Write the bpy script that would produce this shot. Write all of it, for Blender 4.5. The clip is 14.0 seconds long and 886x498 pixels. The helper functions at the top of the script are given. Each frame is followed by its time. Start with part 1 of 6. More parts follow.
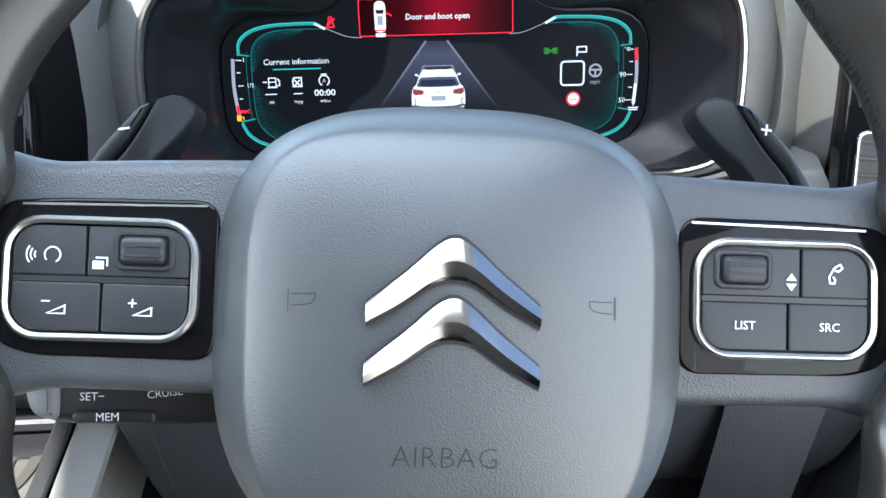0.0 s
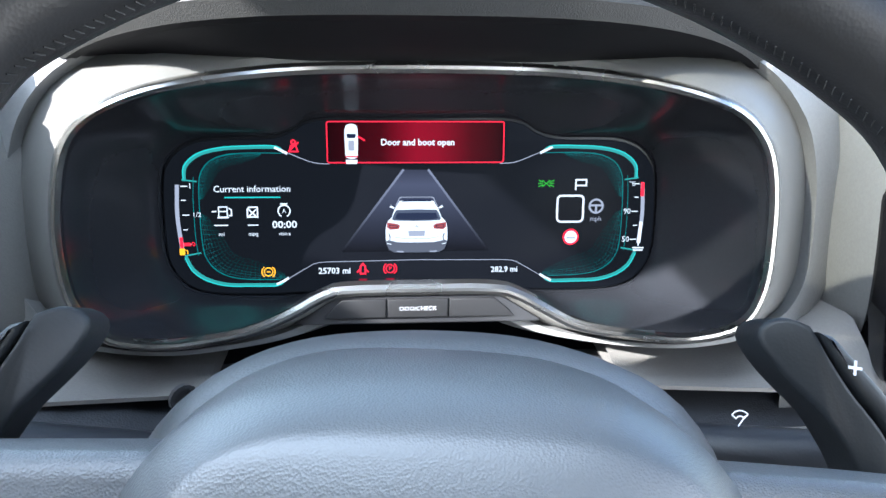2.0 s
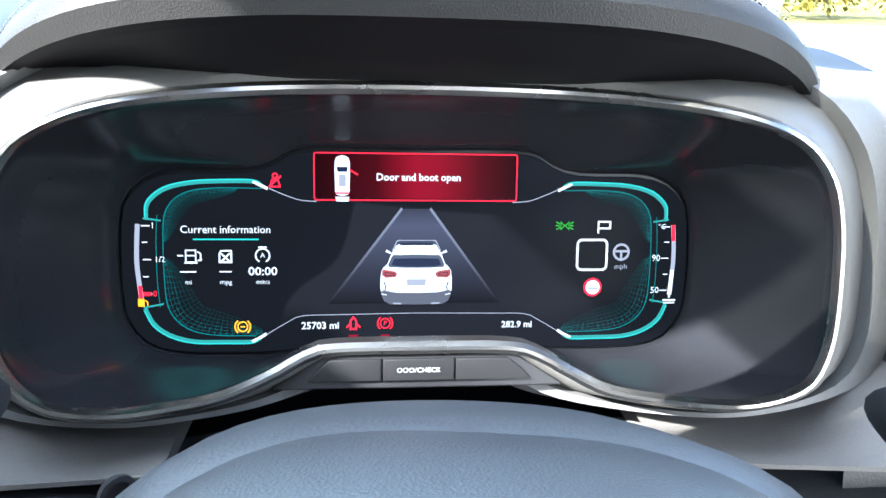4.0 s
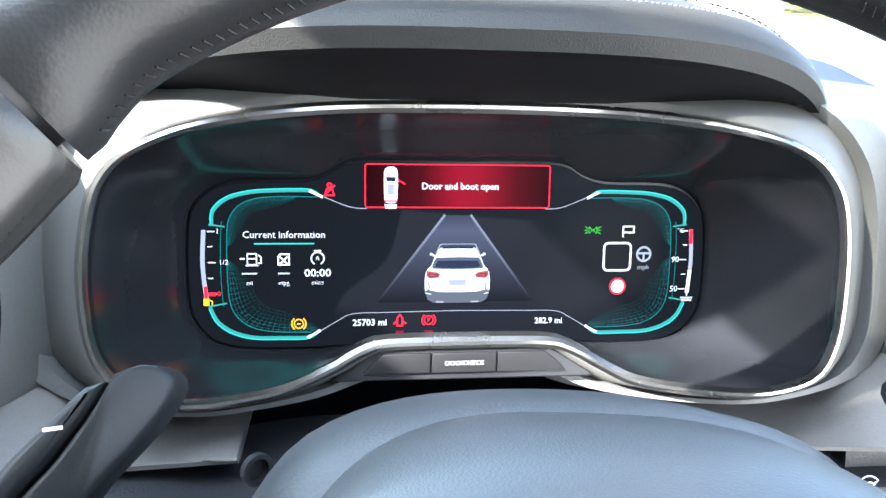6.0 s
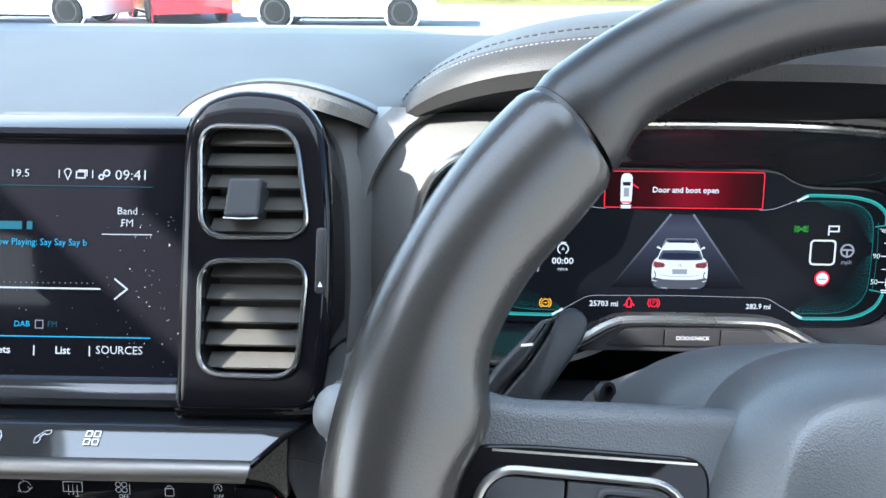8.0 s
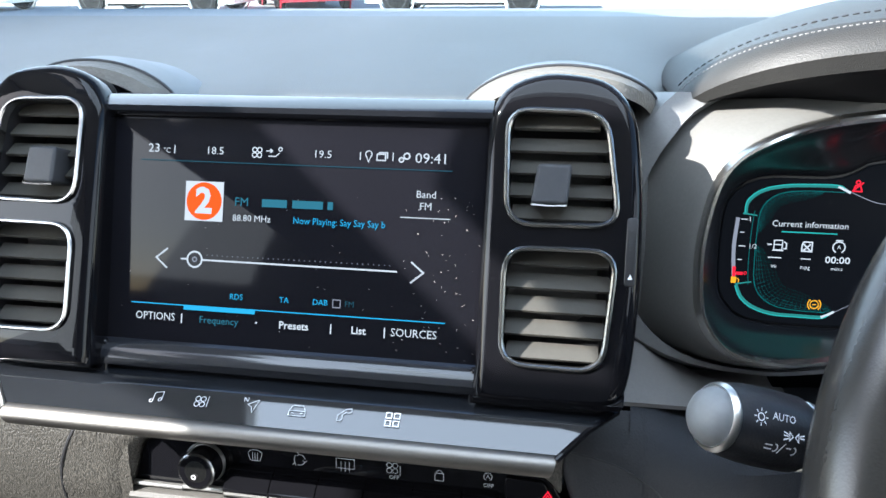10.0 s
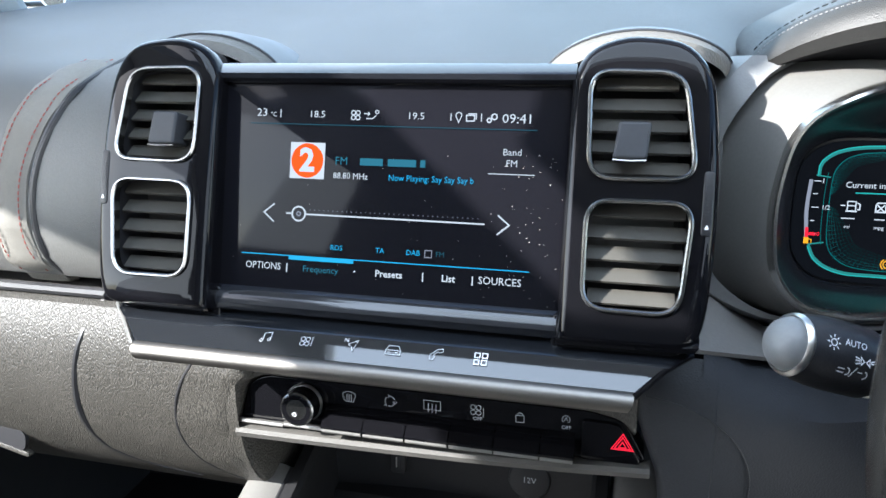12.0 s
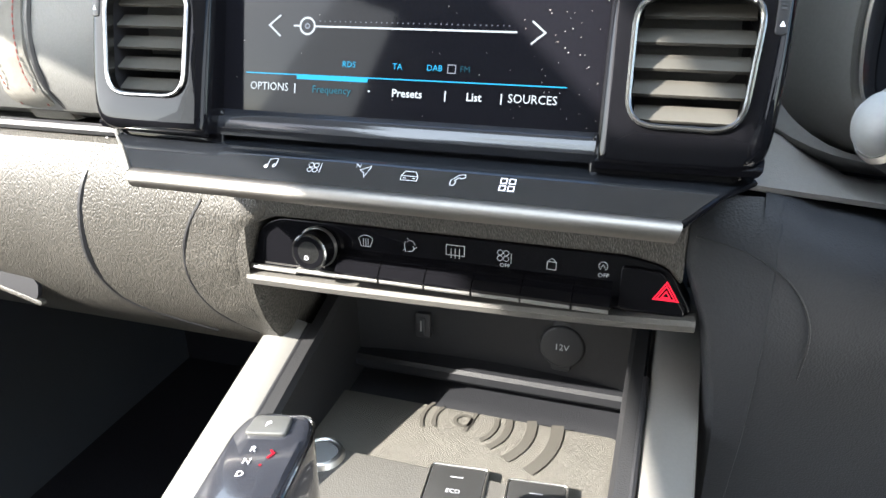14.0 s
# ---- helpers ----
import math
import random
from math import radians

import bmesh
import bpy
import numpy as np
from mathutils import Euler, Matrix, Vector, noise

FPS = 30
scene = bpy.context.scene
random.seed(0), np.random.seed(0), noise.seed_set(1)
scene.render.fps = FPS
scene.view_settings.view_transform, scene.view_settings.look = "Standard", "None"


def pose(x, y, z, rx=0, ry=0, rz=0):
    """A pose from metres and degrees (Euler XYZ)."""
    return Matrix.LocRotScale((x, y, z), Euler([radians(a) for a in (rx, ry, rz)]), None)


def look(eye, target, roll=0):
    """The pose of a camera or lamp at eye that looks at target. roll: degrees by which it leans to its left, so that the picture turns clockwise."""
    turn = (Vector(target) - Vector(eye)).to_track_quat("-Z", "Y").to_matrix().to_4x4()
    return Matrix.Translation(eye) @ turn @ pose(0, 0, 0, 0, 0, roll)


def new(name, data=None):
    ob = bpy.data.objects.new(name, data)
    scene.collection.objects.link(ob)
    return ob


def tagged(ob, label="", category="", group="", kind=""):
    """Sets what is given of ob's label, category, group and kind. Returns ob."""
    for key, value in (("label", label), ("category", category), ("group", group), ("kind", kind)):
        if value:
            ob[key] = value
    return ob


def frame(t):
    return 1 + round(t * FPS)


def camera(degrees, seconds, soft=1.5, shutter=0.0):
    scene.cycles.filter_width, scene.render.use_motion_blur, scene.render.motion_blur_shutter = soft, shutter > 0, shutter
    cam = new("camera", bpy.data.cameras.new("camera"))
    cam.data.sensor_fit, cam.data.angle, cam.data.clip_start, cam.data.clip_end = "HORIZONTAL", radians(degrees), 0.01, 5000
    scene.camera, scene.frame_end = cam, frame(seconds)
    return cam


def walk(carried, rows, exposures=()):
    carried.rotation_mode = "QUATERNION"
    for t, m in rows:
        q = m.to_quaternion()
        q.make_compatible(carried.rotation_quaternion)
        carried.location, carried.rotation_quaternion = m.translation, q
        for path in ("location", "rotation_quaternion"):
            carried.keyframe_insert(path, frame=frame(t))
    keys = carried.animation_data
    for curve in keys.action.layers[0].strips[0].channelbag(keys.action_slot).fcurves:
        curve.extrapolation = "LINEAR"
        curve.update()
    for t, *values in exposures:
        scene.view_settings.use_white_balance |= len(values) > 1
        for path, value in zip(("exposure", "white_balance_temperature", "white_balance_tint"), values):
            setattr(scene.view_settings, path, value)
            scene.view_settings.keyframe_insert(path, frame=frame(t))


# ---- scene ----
cam = camera(62.2, 14.0)
PATH = [
    (0, (0.034, 0.02, 1.208), (0.105, 1.824, 0.348), -1.2),
    (0.5, (0.033, 0.03, 1.222), (0.108, 1.848, 0.392), -0.9),
    (1, (0.035, 0.051, 1.23), (0.127, 1.884, 0.435), -0.3),
    (1.5, (0.037, 0.083, 1.229), (0.159, 1.932, 0.477), 0.5),
    (2, (0.034, 0.112, 1.232), (0.191, 1.976, 0.523), 1.0),
    (2.5, (0.029, 0.143, 1.215), (0.225, 2.032, 0.586), 1.7),
    (3, (0.033, 0.167, 1.206), (0.223, 2.069, 0.617), 1.6),
    (5.5, (0.002, 0.169, 1.206), (0.252, 2.078, 0.666), 1.9),
    (6, (-0.008, 0.14, 1.221), (0.24, 2.04, 0.647), 1.9),
    (6.5, (-0.024, 0.098, 1.234), (0.193, 2.002, 0.66), 1.7),
    (7, (-0.045, 0.071, 1.238), (0.111, 1.98, 0.662), 1.4),
    (7.5, (-0.071, 0.063, 1.238), (-0.006, 1.974, 0.653), 1.1),
    (8, (-0.1, 0.058, 1.238), (-0.138, 1.973, 0.664), 0.5),
    (8.5, (-0.13, 0.059, 1.236), (-0.259, 1.972, 0.667), 0.4),
    (9, (-0.154, 0.061, 1.235), (-0.371, 1.965, 0.662), 0.2),
    (9.2, (-0.165, 0.063, 1.235), (-0.405, 1.96, 0.65), 0.3),
    (11.3, (-0.219, 0.05, 1.233), (-0.655, 1.901, 0.615), -1.0),
    (11.5, (-0.217, 0.042, 1.231), (-0.665, 1.889, 0.608), -1.0),
    (12, (-0.208, 0.025, 1.227), (-0.683, 1.859, 0.585), -1.1),
    (12.5, (-0.202, 0.027, 1.211), (-0.704, 1.841, 0.534), -1.1),
    (13, (-0.201, 0.032, 1.194), (-0.729, 1.818, 0.463), -1.2),
    (13.5, (-0.206, 0.047, 1.174), (-0.758, 1.801, 0.389), -1.2),
    (14, (-0.204, 0.053, 1.163), (-0.78, 1.773, 0.321), -1.3),
]
walk(cam, [(t, look(eye, target, roll)) for t, eye, target, roll in PATH], exposures=[(0.0, 2.82, 5900, 8), (2.0, 2.97, 5750, 8), (3.0, 3.0, 5700, 8), (5.5, 3.55, 5950, 8), (6.5, 3.25, 5850, 8), (7.3, 2.87, 5800, 8), (9.0, 2.38, 6000, 8), (12.5, 2.33, 5900, 8), (14.0, 2.97, 6400, 8)])

# ---- light ----
SUN_DIR = Vector((0.66, 0.50, -0.56)).normalized()
world = bpy.data.worlds.new("sky")
scene.world = world
world.use_nodes = True
_n = world.node_tree.nodes
_sky = _n.new("ShaderNodeTexSky")
_sky.sky_type = "NISHITA"
_sky.sun_disc = False
_sky.sun_elevation = radians(34)
_sky.sun_rotation = math.atan2(-SUN_DIR.x, -SUN_DIR.y)
_n["Background"].inputs[1].default_value = 0.105
world.node_tree.links.new(_sky.outputs[0], _n["Background"].inputs[0])
sun = new("sun", bpy.data.lights.new("sun", "SUN"))
sun.data.energy, sun.data.angle, sun.data.color = 5.0, radians(0.6), (1.0, 0.93, 0.84)
sun.matrix_world = look((-6, -6, 4), Vector((-6, -6, 4)) + SUN_DIR)



def window_light(name, place, target, w, h, power, color):
    """The sky's light in an opening of the car."""
    la = bpy.data.lights.new(name, "AREA")
    la.shape, la.size, la.size_y, la.energy, la.color = "RECTANGLE", w, h, power, color
    ob = new(name, la)
    ob.matrix_world = look(place, target)
    return ob


window_light("windscreen_light", (-0.30, 0.83, 1.45), (-0.1, 0.3, 1.05), 1.2, 0.36, 0.95, (0.82, 0.92, 1.0))
window_light("roof_glass_light", (-0.22, 0.13, 1.59), (-0.22, 0.131, 1.0), 0.86, 0.40, 1.5, (0.80, 0.90, 1.0))
window_light("passenger_window_light", (-1.03, -0.12, 1.28), (0.0, 0.25, 1.05), 0.8, 0.30, 0.9, (0.95, 0.98, 1.0))
window_light("open_door_light", (0.44, -0.05, 1.05), (0.0, 0.3, 1.0), 0.9, 0.8, 1.2, (1.0, 0.93, 0.84))

# ---- materials ----
def material(name, color, rough=0.5, metal=0.0, grain=0.0, scale=900.0, mottle=0.08, coat=0.0, spec=0.5, wave=False):
    m = bpy.data.materials.new(name)
    m.use_nodes = True
    nt, b = m.node_tree, m.node_tree.nodes["Principled BSDF"]
    b.inputs["Roughness"].default_value, b.inputs["Metallic"].default_value = rough, metal
    b.inputs["Coat Weight"].default_value = coat
    b.inputs["Specular IOR Level"].default_value = spec
    tex = nt.nodes.new("ShaderNodeTexCoord")
    big = nt.nodes.new("ShaderNodeTexNoise")
    big.inputs["Scale"].default_value, big.inputs["Detail"].default_value = 14.0, 5.0
    fine = nt.nodes.new("ShaderNodeTexNoise")
    fine.inputs["Scale"].default_value, fine.inputs["Detail"].default_value = scale * 0.6, 3.0
    both = nt.nodes.new("ShaderNodeMath")
    both.operation = "MULTIPLY_ADD"
    both.inputs[1].default_value = 0.5
    half = nt.nodes.new("ShaderNodeMath")
    half.operation = "MULTIPLY"
    half.inputs[1].default_value = 0.5
    ramp = nt.nodes.new("ShaderNodeMix")
    ramp.data_type = "RGBA"
    lo = [max(0.0, c * (1 - 3 * mottle)) for c in color]
    hi = [min(1.0, c * (1 + 3 * mottle)) for c in color]
    ramp.inputs["A"].default_value, ramp.inputs["B"].default_value = (*lo, 1), (*hi, 1)
    for node in (big, fine):
        nt.links.new(tex.outputs["Object"], node.inputs["Vector"])
    nt.links.new(fine.outputs["Fac"], half.inputs[0])
    nt.links.new(big.outputs["Fac"], both.inputs[0])
    nt.links.new(half.outputs[0], both.inputs[2])
    nt.links.new(both.outputs[0], ramp.inputs["Factor"])
    nt.links.new(ramp.outputs["Result"], b.inputs["Base Color"])
    rr = nt.nodes.new("ShaderNodeMapRange")
    rr.inputs["To Min"].default_value, rr.inputs["To Max"].default_value = rough * 0.85, min(1.0, rough * 1.18)
    nt.links.new(big.outputs["Fac"], rr.inputs["Value"])
    nt.links.new(rr.outputs["Result"], b.inputs["Roughness"])
    if grain:
        cell = nt.nodes.new("ShaderNodeTexWave" if wave else "ShaderNodeTexVoronoi")
        cell.inputs["Scale"].default_value = scale
        if wave:
            cell.inputs["Distortion"].default_value, cell.bands_direction = 3.0, "DIAGONAL"
        bump = nt.nodes.new("ShaderNodeBump")
        bump.inputs["Strength"].default_value, bump.inputs["Distance"].default_value = grain, 0.0006
        nt.links.new(tex.outputs["Object"], cell.inputs["Vector"])
        nt.links.new(cell.outputs["Fac" if wave else "Distance"], bump.inputs["Height"])
        nt.links.new(bump.outputs["Normal"], b.inputs["Normal"])
    return m


LAMP = 0.26


def glow(name, color, power):
    m = bpy.data.materials.new(name)
    m.use_nodes = True
    b = m.node_tree.nodes["Principled BSDF"]
    b.inputs["Base Color"].default_value = (0.0016, 0.0018, 0.0026, 1)
    b.inputs["Roughness"].default_value, b.inputs["Specular IOR Level"].default_value = 0.25, 0.025
    b.inputs["Emission Color"].default_value, b.inputs["Emission Strength"].default_value = (*color, 1), power * LAMP
    return m


def clear_glass(name, tint=(0.9, 0.95, 0.95), gloss=0.08):
    m = bpy.data.materials.new(name)
    m.use_nodes = True
    nt = m.node_tree
    nt.nodes.remove(nt.nodes["Principled BSDF"])
    out = nt.nodes["Material Output"]
    a, g, mix = (nt.nodes.new("ShaderNodeBsdf" + "Transparent"), nt.nodes.new("ShaderNodeBsdfGlossy"),
                  nt.nodes.new("ShaderNodeMixShader"))
    a.inputs[0].default_value = (*tint, 1)
    g.inputs["Roughness"].default_value = 0.02
    mix.inputs[0].default_value = gloss
    nt.links.new(a.outputs[0], mix.inputs[1])
    nt.links.new(g.outputs[0], mix.inputs[2])
    nt.links.new(mix.outputs[0], out.inputs[0])
    return m


def leafy(name):
    m = bpy.data.materials.new(name)
    m.use_nodes = True
    nt, b = m.node_tree, m.node_tree.nodes["Principled BSDF"]
    geo, ramp = nt.nodes.new("ShaderNodeNewGeometry"), nt.nodes.new("ShaderNodeValToRGB")
    ramp.color_ramp.elements[0].color = (0.05, 0.07, 0.012, 1)
    ramp.color_ramp.elements[1].color = (0.26, 0.21, 0.035, 1)
    nt.links.new(geo.outputs["Random Per Island"], ramp.inputs[0])
    nt.links.new(ramp.outputs[0], b.inputs["Base Color"])
    b.inputs["Roughness"].default_value = 0.6
    return m


DASH = material("dash_soft_plastic", (0.105, 0.104, 0.099), 0.55, grain=0.25, scale=900)
DASH_TOP = material("dash_top_plastic", (0.11, 0.12, 0.13), 0.5, grain=0.2, scale=900)


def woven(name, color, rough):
    """Moulded plastic with short slanting dashes in relief, their shading also put into the colour."""
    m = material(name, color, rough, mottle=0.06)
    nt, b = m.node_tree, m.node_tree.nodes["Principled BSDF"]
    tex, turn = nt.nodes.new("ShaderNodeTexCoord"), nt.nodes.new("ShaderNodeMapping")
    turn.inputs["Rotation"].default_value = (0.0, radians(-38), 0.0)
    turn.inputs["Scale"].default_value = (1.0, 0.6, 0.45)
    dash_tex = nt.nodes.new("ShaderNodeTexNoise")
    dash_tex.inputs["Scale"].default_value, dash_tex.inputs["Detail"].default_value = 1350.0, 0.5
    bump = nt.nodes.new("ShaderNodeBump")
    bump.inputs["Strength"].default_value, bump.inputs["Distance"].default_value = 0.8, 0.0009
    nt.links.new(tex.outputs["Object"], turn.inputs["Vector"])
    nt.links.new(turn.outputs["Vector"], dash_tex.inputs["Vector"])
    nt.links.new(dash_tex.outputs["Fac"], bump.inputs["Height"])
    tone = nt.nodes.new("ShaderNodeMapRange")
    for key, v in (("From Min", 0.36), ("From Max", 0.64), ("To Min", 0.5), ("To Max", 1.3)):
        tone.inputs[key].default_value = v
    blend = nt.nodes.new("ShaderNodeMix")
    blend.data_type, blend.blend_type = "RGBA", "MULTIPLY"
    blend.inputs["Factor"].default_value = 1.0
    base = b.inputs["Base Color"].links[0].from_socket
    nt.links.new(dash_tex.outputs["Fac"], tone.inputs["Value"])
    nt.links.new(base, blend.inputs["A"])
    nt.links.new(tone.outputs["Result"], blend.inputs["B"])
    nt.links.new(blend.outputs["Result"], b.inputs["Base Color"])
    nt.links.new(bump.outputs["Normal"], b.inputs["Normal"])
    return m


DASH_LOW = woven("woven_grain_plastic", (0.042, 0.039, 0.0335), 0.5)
DARK = material("dark_plastic", (0.021, 0.0225, 0.026), 0.55, grain=0.3, scale=800, spec=0.35)
BLACK = material("black_plastic", (0.012, 0.012, 0.014), 0.45)
SPOKE = material("spoke_leather", (0.050, 0.053, 0.057), 0.40, grain=0.3, scale=1500)
GLOSS = material("piano_black", (0.004, 0.004, 0.005), 0.035, spec=0.2)
SHELF_GLOSS = material("touch_shelf_gloss", (0.008, 0.009, 0.011), 0.05, spec=0.75)
GLASS_BLACK = material("screen_glass", (0.006, 0.006, 0.008), 0.07, spec=0.11)
DISPLAY = material("display_glass", (0.0016, 0.0018, 0.0026), 0.25, spec=0.025)
_panel = DISPLAY.node_tree.nodes["Principled BSDF"]  # faint bluish emission on the dark panel, in place of sunlit haze on the lens
_panel.inputs["Emission Color"].default_value, _panel.inputs["Emission Strength"].default_value = (0.62, 0.75, 1.0, 1), 0.0018
LEATHER = material("black_leather", (0.016, 0.0155, 0.0155), 0.30, grain=0.07, scale=1100, spec=0.33)
RIM_LEATHER = material("smooth_rim_leather", (0.020, 0.0187, 0.017), 0.25, grain=0.05, scale=1500)
HUB_SKIN = material("grained_airbag_skin", (0.041, 0.0445, 0.0475), 0.40, grain=0.17, scale=1600, spec=0.8)
CHROME = material("chrome", (0.85, 0.85, 0.86), 0.08, 1.0, mottle=0.02)
DARK_CHROME = material("dark_chrome", (0.27, 0.268, 0.262), 0.24, 1.0, mottle=0.02)
BEZEL_M = material("brushed_bezel", (0.52, 0.505, 0.48), 0.27, 1.0, mottle=0.04)
SATIN = material("satin_silver", (0.55, 0.54, 0.52), 0.32, 1.0, mottle=0.04)
EMBLEM = material("warm_chrome", (0.34, 0.315, 0.295), 0.16, 1.0, mottle=0.02)
SILVER_EDGE = material("silver_paint", (0.17, 0.166, 0.158), 0.38, 0.5, mottle=0.04)
STRIP = material("brushed_strip", (0.17, 0.16, 0.147), 0.42, 1.0, mottle=0.05)
RAIL = material("satin_grey_paint", (0.125, 0.122, 0.115), 0.4, mottle=0.05)
TAN = material("beige_leatherette", (0.10, 0.094, 0.082), 0.55, grain=0.5, scale=500)
STRAP = material("woven_strap", (0.165, 0.155, 0.135), 0.6, grain=0.6, scale=500, wave=True)
RED_THREAD = material("red_thread", (0.26, 0.05, 0.04), 0.7)
GREY_THREAD = material("grey_thread", (0.16, 0.155, 0.15), 0.7)
STITCH = material("dark_rim_thread", (0.012, 0.012, 0.012), 0.6)
CARPET = material("dark_carpet", (0.01, 0.01, 0.012), 0.95, grain=0.6, scale=300, spec=0.05)
SHELF_PRINT = material("faint_grey_print", (0.42, 0.44, 0.46), 0.5, mottle=0.02)
ICON = material("white_print", (0.75, 0.76, 0.78), 0.5, mottle=0.02)
GREY_PRINT = material("grey_print", (0.35, 0.36, 0.38), 0.5, mottle=0.02)
RUBBER = material("ribbed_rubber_mat", (0.072, 0.067, 0.057), 0.75, grain=0.8, scale=500, wave=True)
SEAT_WALL = material("cabin_cloth", (0.16, 0.145, 0.125), 0.85, grain=0.3, scale=400)
LINER = material("roof_liner", (0.45, 0.44, 0.42), 0.9, grain=0.2)
LENS = material("cluster_lens", (0.0135, 0.0142, 0.0168), 0.19, spec=0.2)
BAND = material("concave_band", (0.11, 0.107, 0.10), 0.45)
PANEL = material("satin_grey_panel", (0.13, 0.13, 0.128), 0.45, grain=0.15, scale=800)
KEY_BLACK = material("satin_black_keys", (0.024, 0.024, 0.024), 0.4)
TRIP_KEY = material("matt_trip_keys", (0.0125, 0.0125, 0.0135), 0.55, spec=0.2)
# near-black so that the shade under the hood is in the colour
UNDER_SHADE = material("shaded_hood_underside", (0.007, 0.007, 0.008), 0.65, spec=0.08)
SILL = material("pale_grey_sill", (0.15, 0.143, 0.134), 0.55, grain=0.2, scale=900)
SHROUD_M = material("shroud_plastic", (0.065, 0.068, 0.072), 0.5, grain=0.15, scale=900)
SHROUD_DARK = material("footwell_trim_plastic", (0.016, 0.017, 0.019), 0.45, grain=0.3, scale=700)
PADDLE = material("paddle_plastic", (0.0125, 0.0137, 0.015), 0.40, grain=0.06, spec=0.32)
STALK_M = material("satin_stalk_plastic", (0.013, 0.0135, 0.016), 0.42, grain=0.1, spec=0.4)
CAP = material("soft_grey_cap", (0.13, 0.135, 0.14), 0.5)
BUTTON = material("matt_black_button", (0.014, 0.0148, 0.017), 0.5)
EMBOSS = material("embossed_skin", (0.014, 0.015, 0.016), 0.5)
RAIL_GLOSS = material("gloss_grey_rail", (0.012, 0.013, 0.016), 0.12, coat=0.1)
SLAT = material("vent_slat", (0.046, 0.0435, 0.038), 0.5, spec=0.3)
TAB = material("vent_tab_plastic", (0.035, 0.037, 0.042), 0.5, spec=0.3)
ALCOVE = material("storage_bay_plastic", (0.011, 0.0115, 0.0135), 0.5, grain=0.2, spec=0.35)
# darkened to put the bay's shadow on the tray edge into the colour
INNER_SHADED = material("shaded_tray_trim", (0.014, 0.014, 0.015), 0.5, grain=0.2, spec=0.3)
MAT_MARK = material("mat_relief", (0.045, 0.042, 0.036), 0.6)
HOOD_SKIN = material("hood_leather", (0.024, 0.0235, 0.0225), 0.5, grain=0.25, scale=1200, spec=0.3)
PLATE = material("selector_plate_plastic", (0.06, 0.057, 0.052), 0.6, grain=0.3)
SELECTOR = material("selector_gloss", (0.02, 0.021, 0.026), 0.12, coat=0.4)
CAP_DARK = material("park_button_plastic", (0.05, 0.05, 0.048), 0.4)
DUST = material("dust", (0.4, 0.38, 0.35), 0.9)
ALLOY_D = material("dark_alloy", (0.12, 0.12, 0.13), 0.4, 0.6)
HEDGE = leafy("hedge_leaves")
WHITE_L = glow("display_white", (0.85, 0.92, 1.0), 0.72)
DIM_L = glow("display_grey", (0.45, 0.48, 0.58), 0.55)
TEAL_L = glow("display_turquoise", (0.05, 0.52, 0.48), 0.75)
TEAL_D = glow("display_dim_turquoise", (0.02, 0.35, 0.35), 0.35)
RED_L = glow("display_red", (1.0, 0.02, 0.05), 0.9)
RED_D = glow("display_dark_red", (0.35, 0.0, 0.02), 0.5)
AMBER_L = glow("display_amber", (1.0, 0.45, 0.02), 0.9)
GREEN_L = glow("display_green", (0.08, 0.62, 0.06), 0.6)
BLUE_L = glow("display_blue", (0.05, 0.5, 0.85), 0.8)
BLUE_M = glow("display_mid_blue", (0.06, 0.3, 0.42), 0.55)
BLUE_D = glow("display_dim_blue", (0.05, 0.2, 0.28), 0.4)
ORANGE_L = glow("display_orange", (1.0, 0.11, 0.01), 0.95)
NAVY_L = glow("display_navy", (0.02, 0.03, 0.07), 0.5)


def fading(name, color, stops, axis):
    """A lit surface whose brightness runs along one axis of its own box."""
    m = glow(name, color, 1.0)
    nt = m.node_tree
    tex, sep, ramp = nt.nodes.new("ShaderNodeTexCoord"), nt.nodes.new("ShaderNodeSeparateXYZ"), nt.nodes.new("ShaderNodeValToRGB")
    el = ramp.color_ramp.elements
    for k, (p, v) in enumerate(stops):
        e = el[k] if k < 2 else el.new(p)
        e.position, e.color = p, (v, v, v, 1)
    gain = nt.nodes.new("ShaderNodeMath")
    gain.operation = "MULTIPLY"
    gain.inputs[1].default_value = LAMP
    nt.links.new(tex.outputs["Generated"], sep.inputs[0])
    nt.links.new(sep.outputs[axis], ramp.inputs[0])
    nt.links.new(ramp.outputs[0], gain.inputs[0])
    nt.links.new(gain.outputs[0], nt.nodes["Principled BSDF"].inputs["Emission Strength"])
    return m


WARNING_L = fading("warning_red", (1.0, 0.01, 0.06), ((0.0, 0.008), (1.0, 0.012), (0.3, 0.035), (0.5, 0.17), (0.62, 0.15), (0.82, 0.045)), 0)
ROAD_FADE = fading("display_road_fade", (0.068, 0.078, 0.125), ((0.0, 0.0), (1.0, 0.30), (0.35, 0.22), (0.82, 0.62)), 2)
ROAD_EDGE = fading("display_road_edge", (0.17, 0.185, 0.25), ((0.0, 0.0), (1.0, 0.85), (0.25, 0.18), (0.6, 0.6)), 2)
SKIRT_L = glow("display_grey_blue", (0.10, 0.11, 0.14), 0.7)
TEAL_M = glow("display_mid_turquoise", (0.05, 0.36, 0.33), 0.6)
TEAL_F = glow("display_faint_turquoise", (0.02, 0.35, 0.35), 0.11)
RED_DULL = glow("display_lamp_red", (0.45, 0.08, 0.08), 0.6)
ROAD_L = glow("display_road", (0.09, 0.11, 0.16), 0.6)
ASPHALT = material("pale_forecourt", (0.34, 0.34, 0.33), 0.85, scale=60)
